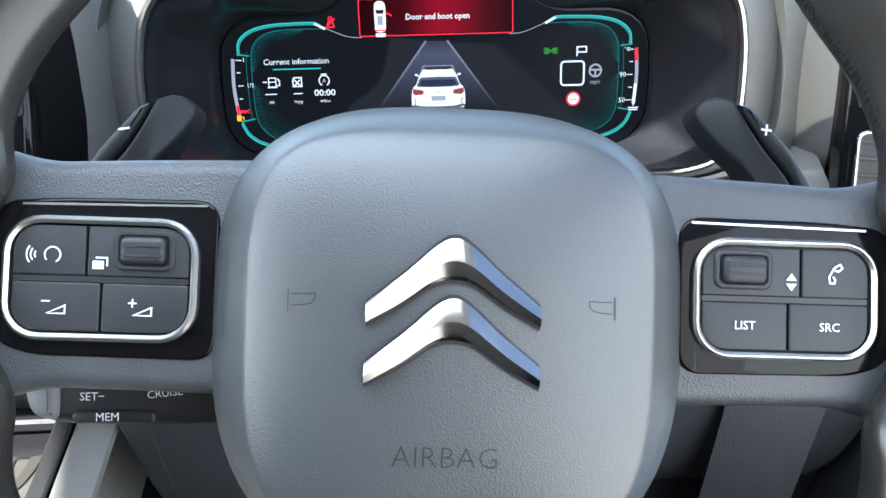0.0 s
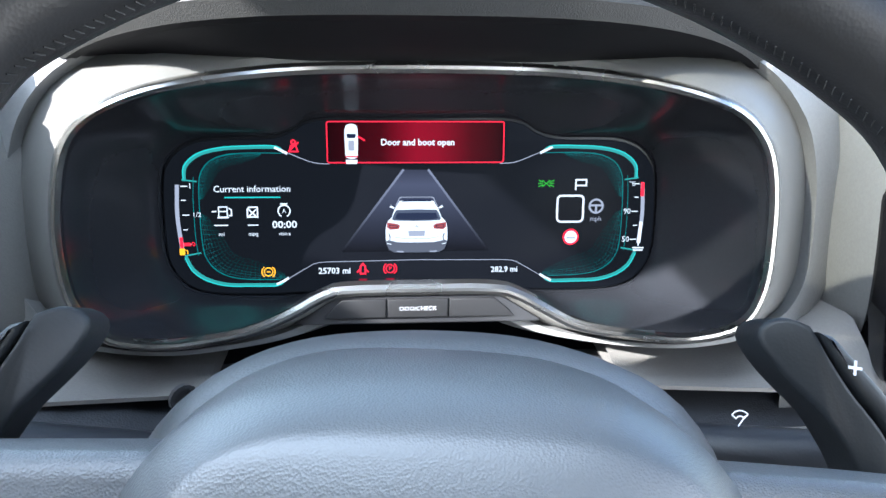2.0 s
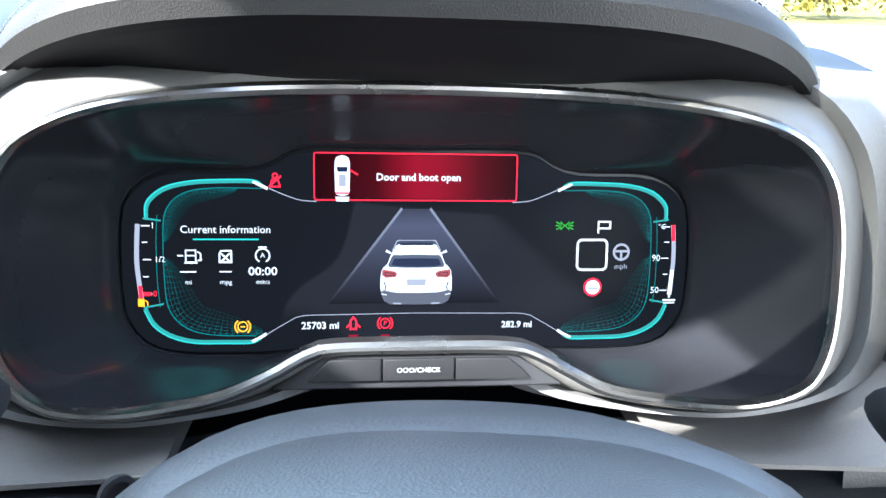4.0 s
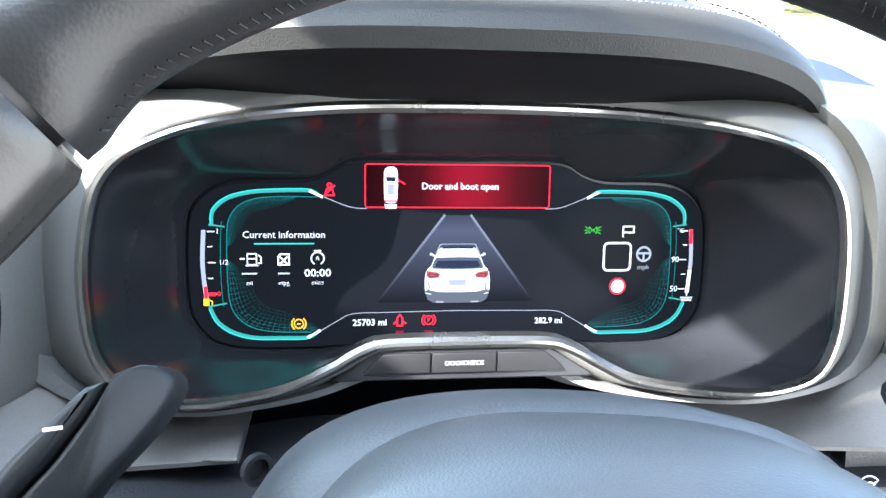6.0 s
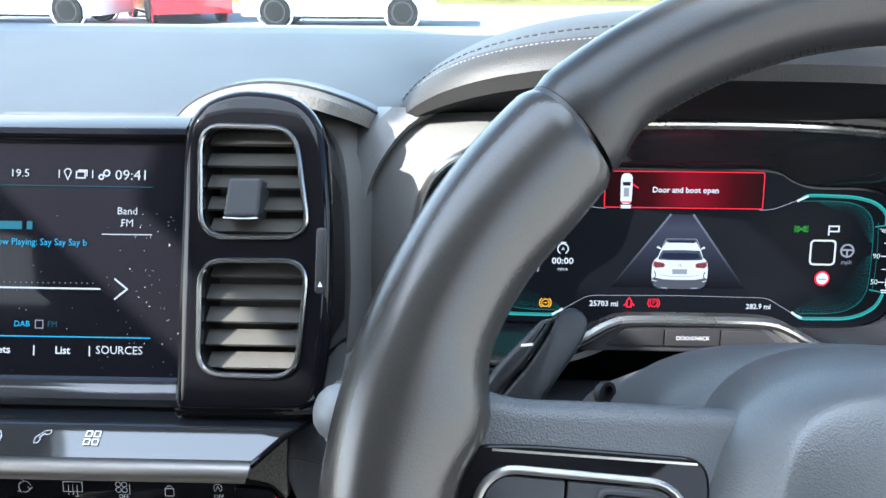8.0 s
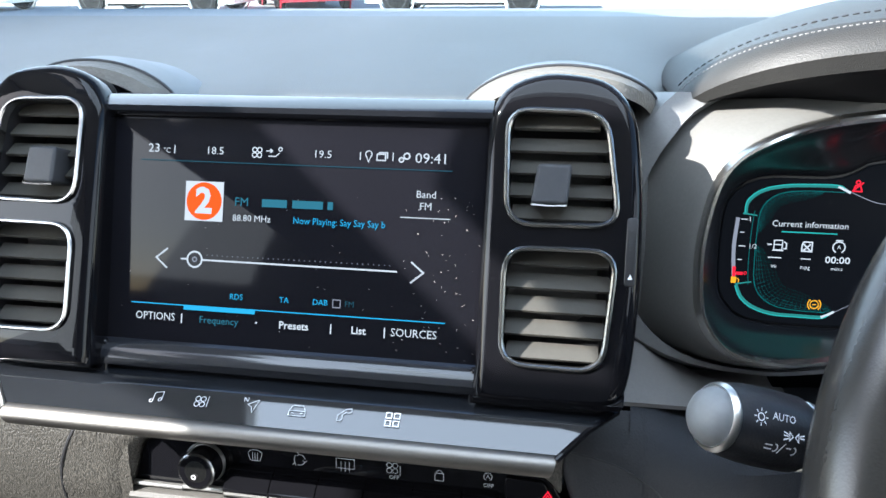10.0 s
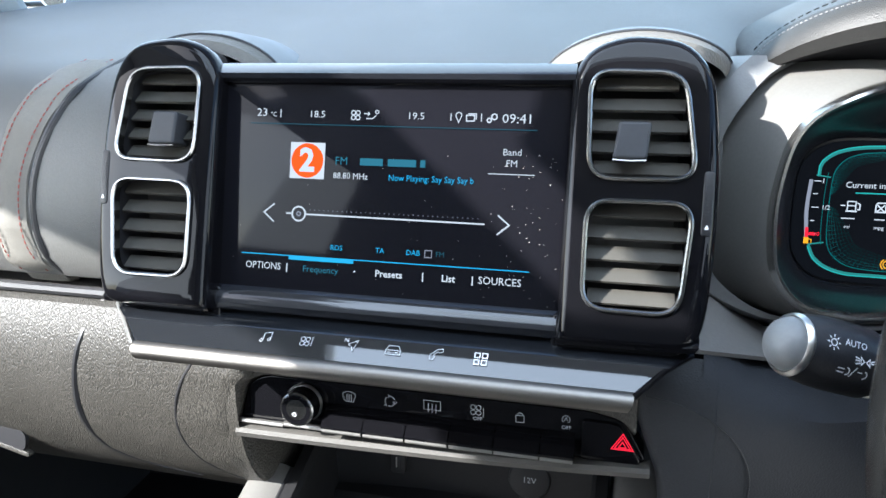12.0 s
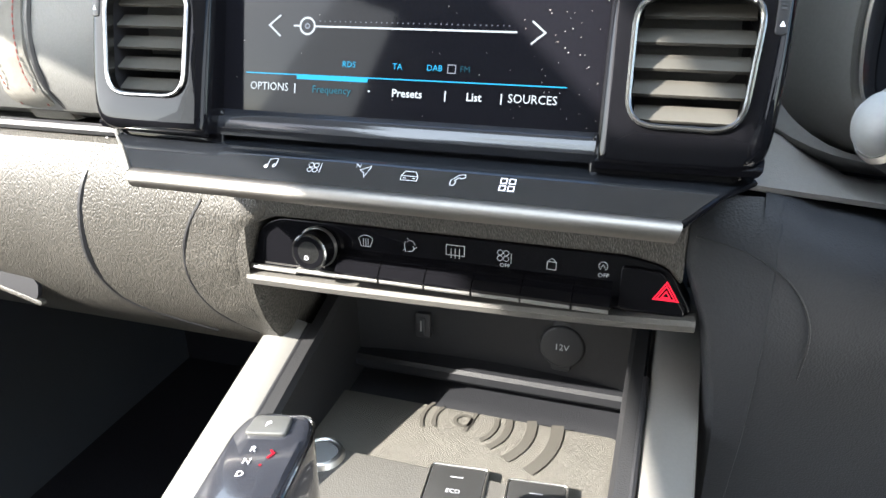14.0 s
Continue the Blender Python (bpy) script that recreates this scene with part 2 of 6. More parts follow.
WHITE_PAINT = material("white_car_paint", (0.8, 0.8, 0.8), 0.2, coat=0.6, mottle=0.01)
RED_PAINT = material("red_car_paint", (0.5, 0.02, 0.04), 0.2, coat=0.6, mottle=0.02)
TYRE = material("tyre_rubber", (0.012, 0.012, 0.012), 0.8, spec=0.15)
ALLOY = material("wheel_alloy", (0.5, 0.5, 0.52), 0.3, 0.8)
TINT = material("tinted_window", (0.02, 0.025, 0.03), 0.08)
GRASS = material("sunlit_hedge", (0.16, 0.15, 0.03), 0.8, mottle=0.25, scale=20)
WINDSCREEN = clear_glass("windscreen_glass")
TINTED_GLASS = clear_glass("tinted_roof_glass", (0.50, 0.50, 0.47), 0.08)


# ---- building helpers ----
def framed(origin, right, up):
    r, u = Vector(right).normalized(), Vector(up).normalized()
    n = r.cross(u)
    m = Matrix((r, u, n)).transposed().to_4x4()
    m.translation = origin
    return m


def thing(name, label, category, group="", kind=""):
    return tagged(new(name), label, category, group, kind)


def part(name, bm, mat, parent=None, label="", smooth=True, angle=35):
    bmesh.ops.recalc_face_normals(bm, faces=bm.faces)
    me = bpy.data.meshes.new(name)
    if smooth:
        for f in bm.faces:
            f.smooth = True
        for e in bm.edges:
            if len(e.link_faces) == 2 and e.calc_face_angle(0) > radians(angle):
                e.smooth = False
    bm.to_mesh(me)
    bm.free()
    me.materials.append(mat)
    ob = new(name, me)
    ob.parent = parent
    if label:
        ob["label"] = label
    return ob


def mm(pts):
    return [(p[0] / 1000, p[1] / 1000) for p in pts]


def rrect(w, h, r, seg=5, cx=0.0, cy=0.0):
    out = []
    for k, (sx, sy) in enumerate(((1, 1), (-1, 1), (-1, -1), (1, -1))):
        for i in range(seg + 1):
            a = math.pi / 2 * (k + i / seg)
            out.append((cx + sx * (w / 2 - r) + r * math.cos(a), cy + sy * (h / 2 - r) + r * math.sin(a)))
    return out


def smooth_loop(pts, n=96, closed=True):
    """An even Catmull-Rom curve through points of two or three numbers."""
    p = [Vector((*q, 0.0)[:3]) for q in pts]
    m = len(p)
    fine = []
    for i in range(m if closed else m - 1):
        a, b, c, d = (p[(i + k) % m] if closed else p[min(max(i + k, 0), m - 1)] for k in (-1, 0, 1, 2))
        for j in range(12):
            t = j / 12
            fine.append(0.5 * ((2 * b) + (c - a) * t + (2 * a - 5 * b + 4 * c - d) * t * t + (3 * b - a - 3 * c + d) * t ** 3))
    fine.append(p[0] if closed else p[-1])
    dist = [0.0]
    for a, b in zip(fine, fine[1:]):
        dist.append(dist[-1] + (b - a).length)
    out, k = [], 0
    for i in range(n):
        s = dist[-1] * i / (n if closed else n - 1)
        while k < len(fine) - 2 and dist[k + 1] < s:
            k += 1
        span = dist[k + 1] - dist[k] or 1
        out.append(fine[k].lerp(fine[k + 1], (s - dist[k]) / span))
    return out


def loft(loops, m=None, closed=True, cap0=False, cap1=False):
    """Faces between loops of equal count; m places them."""
    bm = bmesh.new()
    rows = [[bm.verts.new((m @ Vector((*q, 0.0)[:3])) if m else Vector((*q, 0.0)[:3])) for q in loop] for loop in loops]
    for a, b in zip(rows, rows[1:]):
        n = len(a)
        for i in range(n if closed else n - 1):
            j = (i + 1) % n
            bm.faces.new((a[i], a[j], b[j], b[i]))
    if cap0:
        bm.faces.new(rows[0])
    if cap1:
        bm.faces.new(rows[-1])
    return bm


def inset(loop, d):
    """A closed loop moved inwards by d."""
    n = len(loop)
    area = sum(loop[i][0] * loop[(i + 1) % n][1] - loop[(i + 1) % n][0] * loop[i][1] for i in range(n))
    s = 1 if area > 0 else -1
    out = []
    for i in range(n):
        a, b, c = (Vector(loop[(i + k) % n][:2]) for k in (-1, 0, 1))
        e1, e2 = (b - a).normalized(), (c - b).normalized()
        nn = (Vector((-e1.y, e1.x)) + Vector((-e2.y, e2.x)))
        nn = nn.normalized() if nn.length > 1e-6 else Vector((-e1.y, e1.x))
        cosv = max(0.5, nn.dot(Vector((-e1.y, e1.x))))
        out.append((b.x + s * nn.x * d / cosv, b.y + s * nn.y * d / cosv))
    return out


def slab(loop, z0, z1, m, r=0.0, steps=3, back=True):
    """A plate with the outline loop from z0 to z1, with its front edge rounded by r."""
    loops = [[(x, y, z0) for x, y in loop]]
    if r:
        for i in range(steps + 1):
            a = math.pi / 2 * i / steps
            ins = inset(loop, r * (1 - math.cos(a))) if i else loop
            loops.append([(x, y, z1 - r + r * math.sin(a)) for x, y in ins])
    else:
        loops.append([(x, y, z1) for x, y in loop])
    return loft(loops, m, True, back, True)


def ring(loop, width, z0, z1, m, r=0.0):
    """A frame of the given width inside the outline loop."""
    inner = inset(loop, width)
    r = r or width * 0.3
    o1, i1 = inset(loop, r), inset(loop, width - r)
    ls = [[(x, y, z0) for x, y in loop], [(x, y, z1 - r) for x, y in loop], [(x, y, z1) for x, y in o1],
          [(x, y, z1) for x, y in i1], [(x, y, z1 - r) for x, y in inner], [(x, y, z0) for x, y in inner]]
    return loft(ls + [ls[0]], m)


def box(w, d, h, m, r=0.002):
    return slab(rrect(w, d, max(r, 0.0003), 3), 0, h, m, min(r, h * 0.45))


def tube(path, radius, m=None, closed=False, sides=10, squash=1.0):
    """A round bar along a path of places; radius may be a list."""
    pts = [Vector(p) for p in path]
    n = len(pts)
    loops, up = [], None
    for i, p in enumerate(pts):
        a = pts[(i - 1) % n] if closed or i else p
        b = pts[(i + 1) % n] if closed or i < n - 1 else p
        t = (b - a).normalized()
        if up is None:
            up = Vector((0, 0, 1)) if abs(t.z) < 0.9 else Vector((1, 0, 0))
        side = t.cross(up).normalized()
        up = side.cross(t).normalized()
        rad = radius[i] if isinstance(radius, (list, tuple)) else radius
        loops.append([p + side * math.cos(2 * math.pi * k / sides) * rad + up * math.sin(2 * math.pi * k / sides) * rad * squash for k in range(sides)])
    if closed:
        return loft(loops + [loops[0]], m)
    return loft(loops, m, True, True, True)


def lathe(profile, m, sides=28):
    """A turned shape: profile of (radius, height) about the local z."""
    return loft([[(r * math.cos(2 * math.pi * k / sides), r * math.sin(2 * math.pi * k / sides), z) for k in range(sides)] for r, z in profile], m, True, True, True)


def text(name, body, size, m, mat, parent, align="CENTER", bold=0.0, lift=0.0004, stretch=1.0):
    cu = bpy.data.curves.new(name, "FONT")
    cu.body, cu.size, cu.align_x, cu.align_y, cu.offset = body, size, align, "CENTER", bold
    cu.resolution_u = 2
    tmp = bpy.data.objects.new(name, cu)
    me = bpy.data.meshes.new_from_object(tmp)
    bpy.data.objects.remove(tmp)
    bpy.data.curves.remove(cu)
    me.name = name
    me.transform(m @ Matrix.Translation((0, 0, lift)) @ Matrix.Diagonal((stretch, 1, 1, 1)))
    me.materials.clear()
    me.materials.append(mat)
    ob = new(name, me)
    ob.parent = parent
    return ob


def at(x, y, z=0.0, turn=0.0):
    return Matrix.Translation((x / 1000, y / 1000, z / 1000)) @ Matrix.Rotation(radians(turn), 4, "Z")


def flat(name, loop, m, mat, parent, lift=0.0003):
    """A printed or lit shape a hair above its surface; loop in mm."""
    bm = bmesh.new()
    vs = [bm.verts.new(m @ Vector((x / 1000, y / 1000, lift))) for x, y in loop]
    bmesh.ops.triangulate(bm, faces=[bm.faces.new(vs)])
    return part(name, bm, mat, parent, smooth=False)


def strokes(name, lines, w, m, mat, parent, lift=0.0003, closed=False):
    """Thin printed lines, each a list of places in mm, w mm wide, as one mark."""
    bm = bmesh.new()
    for ln in lines:
        p = [Vector(ln[0])]
        for q in ln[1:]:
            if (Vector(q) - p[-1]).length > 1e-6:
                p.append(Vector(q))
        n = len(p)
        if n < 2:
            continue
        loop = n > 3 and (p[0] - p[-1]).length < 1e-4
        if loop:
            p, n = p[:-1], n - 1
        pairs = []
        for i in range(n):
            a = p[i - 1] if i or loop else None
            c = p[(i + 1) % n] if i < n - 1 or loop else None
            e1 = (p[i] - a).normalized() if a else (c - p[i]).normalized()
            e2 = (c - p[i]).normalized() if c else e1
            nn = Vector((-e1.y - e2.y, e1.x + e2.x))
            nn = nn.normalized() if nn.length > 1e-4 else Vector((-e1.y, e1.x))
            k = w / 2 / max(0.5, nn.dot(Vector((-e1.y, e1.x))))
            tip = Vector((0, 0)) if a and c else (e1 * (w * 0.2) if a else e1 * (-w * 0.2))
            pairs.append([bm.verts.new(m @ Vector(((q.x + tip.x) / 1000, (q.y + tip.y) / 1000, lift))) for q in (p[i] + nn * k, p[i] - nn * k)])
        for i in range(n if loop else n - 1):
            (u0, u1), (v0, v1) = pairs[i], pairs[(i + 1) % n]
            bm.faces.new((u0, u1, v1, v0))
    return part(name, bm, mat, parent, smooth=False)


def arc(cx, cy, r, a0, a1, n=12, ry=None):
    return [(cx + r * math.cos(radians(a0 + (a1 - a0) * i / n)), cy + (ry or r) * math.sin(radians(a0 + (a1 - a0) * i / n))) for i in range(n + 1)]


# planes that the fittings lie in: the wheel, the column behind it, the instrument display, the centre screen
WHEEL_TILT = radians(27.5)
_up = Vector((0, math.sin(WHEEL_TILT), math.cos(WHEEL_TILT)))


def tilted(origin, lean_cw):
    a = radians(lean_cw)
    r = Vector((1, 0, 0)) * math.cos(a) - _up * math.sin(a)
    u = _up * math.cos(a) + Vector((1, 0, 0)) * math.sin(a)
    return framed(origin, r, u)


W = tilted((0.0435, 0.200, 1.098), 4.0)
C = tilted((0.046, 0.200, 1.098), 2.0)
D = framed((0.053, 0.549, 1.10), (1, 0, 0), (0, 0.1483, 0.9889))
S = framed((-0.3435, 0.412, 1.108), (1, 0, 0), (0, 0.2961, 0.9552))
CAR_X = -0.3435


# ---- the car's shell ----
def mix(a, b, t):
    return a + (b - a) * t


def step(a, b, x):
    t = min(1, max(0, (x - a) / (b - a)))
    return t * t * (3 - 2 * t)


def panel(name, pts, thick, mat, parent, label=""):
    """A sheet through four corners, with thickness along its normal."""
    a, b, c, d = (Vector(p) for p in pts)
    n = (b - a).cross(d - a).normalized() * thick
    bm = bmesh.new()
    v = [bm.verts.new(p) for p in (a, b, c, d, a + n, b + n, c + n, d + n)]
    for f in ((0, 1, 2, 3), (4, 5, 6, 7), (0, 1, 5, 4), (1, 2, 6, 5), (2, 3, 7, 6), (3, 0, 4, 7)):
        bm.faces.new([v[i] for i in f])
    return part(name, bm, mat, parent, label, smooth=False)


def panel_of(pts):
    bm = bmesh.new()
    bm.faces.new([bm.verts.new(p) for p in pts])
    return bm


def sheet(profiles):
    return loft(profiles, None, closed=False)


def fill_holes(outer, holes, z, m, bm=None):
    """A flat face with holes at height z."""
    bm = bm or bmesh.new()
    edges = []
    for loop in [outer] + holes:
        vs = [bm.verts.new(m @ Vector((x, y, z))) for x, y in loop]
        edges += [bm.edges.new((vs[i], vs[(i + 1) % len(vs)])) for i in range(len(vs))]
    bmesh.ops.triangle_fill(bm, use_beauty=True, edges=edges)
    return bm


def joined(*bms):
    """Several meshes as one."""
    out = bmesh.new()
    for b in bms:
        me = bpy.data.meshes.new("tmp")
        b.to_mesh(me)
        b.free()
        out.from_mesh(me)
        bpy.data.meshes.remove(me)
    bmesh.ops.remove_doubles(out, verts=out.verts, dist=0.00002)
    return out


def rounded(pts, r, seg=6):
    """A polygon with rounded corners."""
    out, n = [], len(pts)
    for i in range(n):
        a, b, c = (Vector(pts[(i + k) % n]) for k in (-1, 0, 1))
        u, v = (a - b).normalized(), (c - b).normalized()
        rr = min(r, (a - b).length * 0.45, (c - b).length * 0.45)
        for j in range(seg + 1):
            t = j / seg
            p = (b + u * rr) * (1 - t) ** 2 + b * 2 * t * (1 - t) + (b + v * rr) * t ** 2
            out.append((p.x, p.y))
    return out


XL, XR = -1.10, 0.41
car = thing("car_shell", "car body shell with pale roof lining and dark carpet", "car body", kind="structure")
RZ = 1.60
OX0, OX1, OY0, OY1 = -0.86, 0.22, -0.09, 0.33
# first three pieces are unseen sun blocks added inside the opening; the rest is lining
for a_, b_, c_, d_ in ((OX0, -0.58, 0.165, OY1), (-0.75, -0.635, OY0, 0.06), (-0.53, OX1, OY0, -0.035), (XL + 0.1, XR - 0.1, OY1, 0.47), (XL + 0.1, XR - 0.1, -1.7, OY0), (XL + 0.1, OX0, OY0, OY1), (OX1, XR - 0.1, OY0, OY1)):
    panel("roof_lining_and_sun_block", [(a_, d_, RZ), (b_, d_, RZ), (b_, c_, RZ), (a_, c_, RZ)], 0.04, LINER, car)
panel("floor_pan", [(XL, 1.05, 0.40), (XR, 1.05, 0.40), (XR, -1.7, 0.40), (XL, -1.7, 0.40)], 0.03, CARPET, car)
panel("bulkhead", [(XL, 1.05, 0.40), (XR, 1.05, 0.40), (XR, 1.05, 1.16), (XL, 1.05, 1.16)], 0.03, CARPET, car)
panel("door_panel", [(XL, -1.7, 0.40), (XL, 1.05, 0.40), (XL, 1.05, 1.10), (XL, -1.7, 1.10)], 0.06, DARK, car)
# unseen triangle added across the side window to shade the left vent pods
panel("window_sun_block", [(-1.03, -0.17, 1.618), (-1.03, 0.56, 1.618), (-1.03, 0.76, 1.05), (-1.03, 0.745, 1.06)], 0.012, LINER, car)
panel("door_pillar", [(XL, -1.10, 1.08), (XL, -0.33, 1.08), (XL + 0.1, -0.47, 1.62), (XL + 0.1, -1.10, 1.62)], 0.06, LINER, car)
panel("hinge_pillar", [(XR - 0.005, 0.42, 0.40), (XR - 0.005, 1.05, 0.40), (XR - 0.005, 1.05, 1.08), (XR - 0.005, 0.42, 1.08)], 0.03, DARK, car)
panel("sill", [(XR, -1.7, 0.40), (XR, 1.05, 0.40), (XR, 1.05, 0.52), (XR, -1.7, 0.52)], 0.06, DARK, car)
panel("rear_bulkhead", [(XL, -0.95, 0.40), (XR, -0.95, 0.40), (XR, -0.95, 1.62), (XL, -0.95, 1.62)], 0.03, SEAT_WALL, car, "plain grey-brown wall closing the cabin")
panel("tail_panel", [(XL, -1.7, 0.40), (XR, -1.7, 0.40), (XR, -1.7, 0.75), (XL, -1.7, 0.75)], 0.05, CARPET, car)
for s, x in ((1, XL), (-1, XR)):
    part("windscreen_pillar", tube([(x, 1.0, 1.10), (x + s * 0.05, 0.78, 1.40), (x + s * 0.11, 0.5, 1.60)], 0.045), LINER, car)
    part("rear_pillar", tube([(x, -1.7, 0.4), (x, -1.7, 1.1), (x + s * 0.1, -1.65, 1.64)], 0.08), LINER, car)
    part("roof_rail", tube([(x + s * 0.1, 0.52, 1.60), (x + s * 0.1, -0.6, 1.62), (x + s * 0.1, -1.7, 1.65)], 0.045), LINER, car)
part("centre_pillar", tube([(XR, -0.55, 0.4), (XR, -0.55, 1.1), (XR - 0.1, -0.6, 1.62)], 0.06), LINER, car)
ws = panel("windscreen", [(XL, 1.08, 1.19), (XR, 1.08, 1.19), (XR - 0.1, 0.56, 1.61), (XL + 0.1, 0.56, 1.61)], 0.004, WINDSCREEN, car)
ws.visible_shadow = False

# unseen strip added to keep the sun off the display
panel("roof_sun_block", [(-0.47, 0.135, RZ), (-0.33, 0.135, RZ), (-0.33, 0.05, RZ), (-0.47, 0.05, RZ)], 0.006, LINER, car)
# tinted pane added out of view, weakens the sun right of the cluster
panel("sun_dimming_pane", [(-0.43, 0.125, RZ + 0.01), (OX1, 0.125, RZ + 0.01), (OX1, OY0, RZ + 0.01), (-0.43, OY0, RZ + 0.01)], 0.005, TINTED_GLASS, car, "dark tinted roof pane added out of view to dim the sun")

# ---- dashboard ----
dash = thing("dashboard", "dark grey moulded dashboard with padded stitched passenger side", "dashboard", kind="structure")


def top_profile(x):
    k = step(-0.19, -0.10, x) * (1 - step(0.26, 0.32, x))
    f = 0.44 + 0.16 * k
    edge = max(0.0, abs(x - CAR_X) - 0.45) * 0.10
    return [(1.05, 1.222 - edge), (0.9, 1.2400 - edge), (0.75 + 0.06 * k, 1.2345 - edge), (0.64 + 0.09 * k, 1.2145 - edge), (f + 0.09, 1.194), (f + 0.05, 1.186), (f + 0.025, 1.174),
            (f + 0.006, 1.153), (f - 0.008, 1.12), (f - 0.014, 1.085), (f - 0.010, 1.055), (f + 0.008, 1.038), (f + 0.05, 1.034)]


def pad_y(z):
    p = top_profile(-0.7)[4:12]
    for (y0, z0), (y1, z1) in zip(p, p[1:]):
        if z1 <= z <= z0:
            return mix(y0, y1, (z0 - z) / (z0 - z1))
    return p[0][0] if z > p[0][1] else p[-1][0]


xs = [XL + 0.02 + i * (XR - XL - 0.04) / 90 for i in range(91)]
def catmull_profile(p, n):
    return [(q.x, q.y) for q in smooth_loop(p, n, closed=False)]


tops = [catmull_profile(top_profile(x), 44) for x in xs]
cut = 17
part("top_cover", sheet([[(x, y, z) for y, z in t[:cut + 1]] for x, t in zip(xs, tops)]), DASH_TOP, dash, "dark grained top cover")
part("upper_pad", sheet([[(x, y, z) for y, z in t[cut:]] for x, t in zip(xs, tops)]), DASH, dash, "padded upper dashboard")


def low_profile(x, y0):
    return [(y0 + 0.08, 1.034), (y0 + 0.02, 1.032), (y0 + 0.004, 1.022), (y0 - 0.006, 0.995), (y0 - 0.008, 0.955), (y0, 0.92), (y0 + 0.02, 0.89), (y0 + 0.07, 0.85), (y0 + 0.2, 0.81)]


lx = [XL + 0.02 + i * (-0.453 - XL - 0.02) / 40 for i in range(41)]
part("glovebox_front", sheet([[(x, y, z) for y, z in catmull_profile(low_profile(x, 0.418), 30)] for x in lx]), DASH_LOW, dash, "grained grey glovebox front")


def knee_profile(x, y0, drop):
    return [(y0 + 0.08, 1.034 - drop), (y0 + 0.02, 1.032 - drop), (y0 + 0.004, 1.022 - drop * 0.8), (y0 - 0.006, 0.995), (y0 - 0.008, 0.955), (y0 - 0.002, 0.92), (y0 + 0.008, 0.88), (y0 + 0.022, 0.83), (y0 + 0.05, 0.76), (y0 + 0.10, 0.69)]


kx = [-0.159 + i * (XR - 0.02 + 0.159) / 40 for i in range(41)]
part("knee_panel", sheet([[(x, y, z) for y, z in catmull_profile(knee_profile(x, 0.418 + 0.035 * step(-0.16, -0.02, x), 0.016 * step(-0.16, -0.12, x) + 0.018 * step(-0.12, -0.07, x)), 34)] for x in kx]), DARK, dash, "dark panel under the column")


def seam(name, pts, r, mat, lift=0.0):
    p = smooth_loop(pts, 40, closed=False)
    part(name, tube([(q.x, q.y - lift, q.z) for q in p], r, sides=8), mat, dash)


def low_y(z, y0=0.418):
    p = low_profile(0, y0)[1:]
    for (ya, za), (yb, zb) in zip(p, p[1:]):
        if zb <= z <= za:
            return mix(ya, yb, (za - z) / (za - zb))
    return y0


seam("glovebox_gap", [(x, low_y(z) + 0.0008, z) for x, z in ((-0.563, 1.030), (-0.572, 1.01), (-0.579, 0.985), (-0.581, 0.954), (-0.577, 0.93), (-0.566, 0.912), (-0.54, 0.898), (-0.51, 0.886))], 0.0028, BLACK)
seam("trim_gap", [(x, low_y(z) - 0.0004, z) for x, z in ((-0.483, 1.001), (-0.493, 0.985), (-0.500, 0.965), (-0.501, 0.94), (-0.490, 0.915), (-0.469, 0.895))], 0.0014, BLACK)
seam("pad_gap", [(XL + 0.05, 0.436, 1.0345), (-0.8, 0.434, 1.0345), (-0.52, 0.434, 1.0345)], 0.004, BLACK)
seam("knee_gap", [(x, y, z) for x, y, z in ((-0.19, 0.409, 1.012), (-0.165, 0.409, 1.006), (-0.142, 0.410, 0.99), (-0.130, 0.412, 0.965), (-0.131, 0.413, 0.935))], 0.0006, BLACK, 0.0)
part("handle_recess", slab(mm(rrect(60, 16, 6)), 0, 0.004, framed((-0.672, 0.4195, 0.918), (1, 0, -0.25), (0, 0.3, 1))), BLACK, dash, "dark glovebox handle recess")
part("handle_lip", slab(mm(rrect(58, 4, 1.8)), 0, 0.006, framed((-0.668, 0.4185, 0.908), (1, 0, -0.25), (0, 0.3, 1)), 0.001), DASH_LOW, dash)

part("side_trim", loft([[(x, y, z) for y, z in ((0.47, 1.03), (0.455, 0.95), (0.46, 0.85), (0.48, 0.72), (0.52, 0.55))] for x in (0.262, 0.268, 0.335, 0.342)], None, False), SHROUD_DARK, dash, "grey trim beside the footwell")
part("lower_cover", panel_of([(-0.17, 0.47, 0.86), (0.40, 0.49, 0.86), (0.40, 0.60, 0.5), (-0.17, 0.60, 0.5)]), CARPET, dash, "dark footwell cover")

# strap with two rows of red stitching over the passenger pad
LEFT_EDGE = [(-0.612, 1.19), (-0.625, 1.160), (-0.634, 1.118), (-0.638, 1.078), (-0.637, 1.036)]
RIGHT_EDGE = [(-0.574, 1.19), (-0.591, 1.155), (-0.603, 1.118), (-0.605, 1.078), (-0.597, 1.036)]
la, lb = smooth_loop(LEFT_EDGE, 30, False), smooth_loop(RIGHT_EDGE, 30, False)
part("strap", loft([[(mix(a.x, b.x, t), pad_y(mix(a.y, b.y, t)) - 0.0035 * math.sin(math.pi * min(1, max(0, t))) ** 0.4 + (0.004 if t in (0, 1) else 0), mix(a.y, b.y, t)) for t in (0, 0.06, 0.2, 0.5, 0.8, 0.94, 1)] for a, b in zip(la, lb)], None, False), STRAP, dash, "woven light grey strap")
seam("strap_gap", [(b.x + 0.003, pad_y(b.y) - 0.0002, b.y) for b in lb[::3]], 0.0026, BLACK)


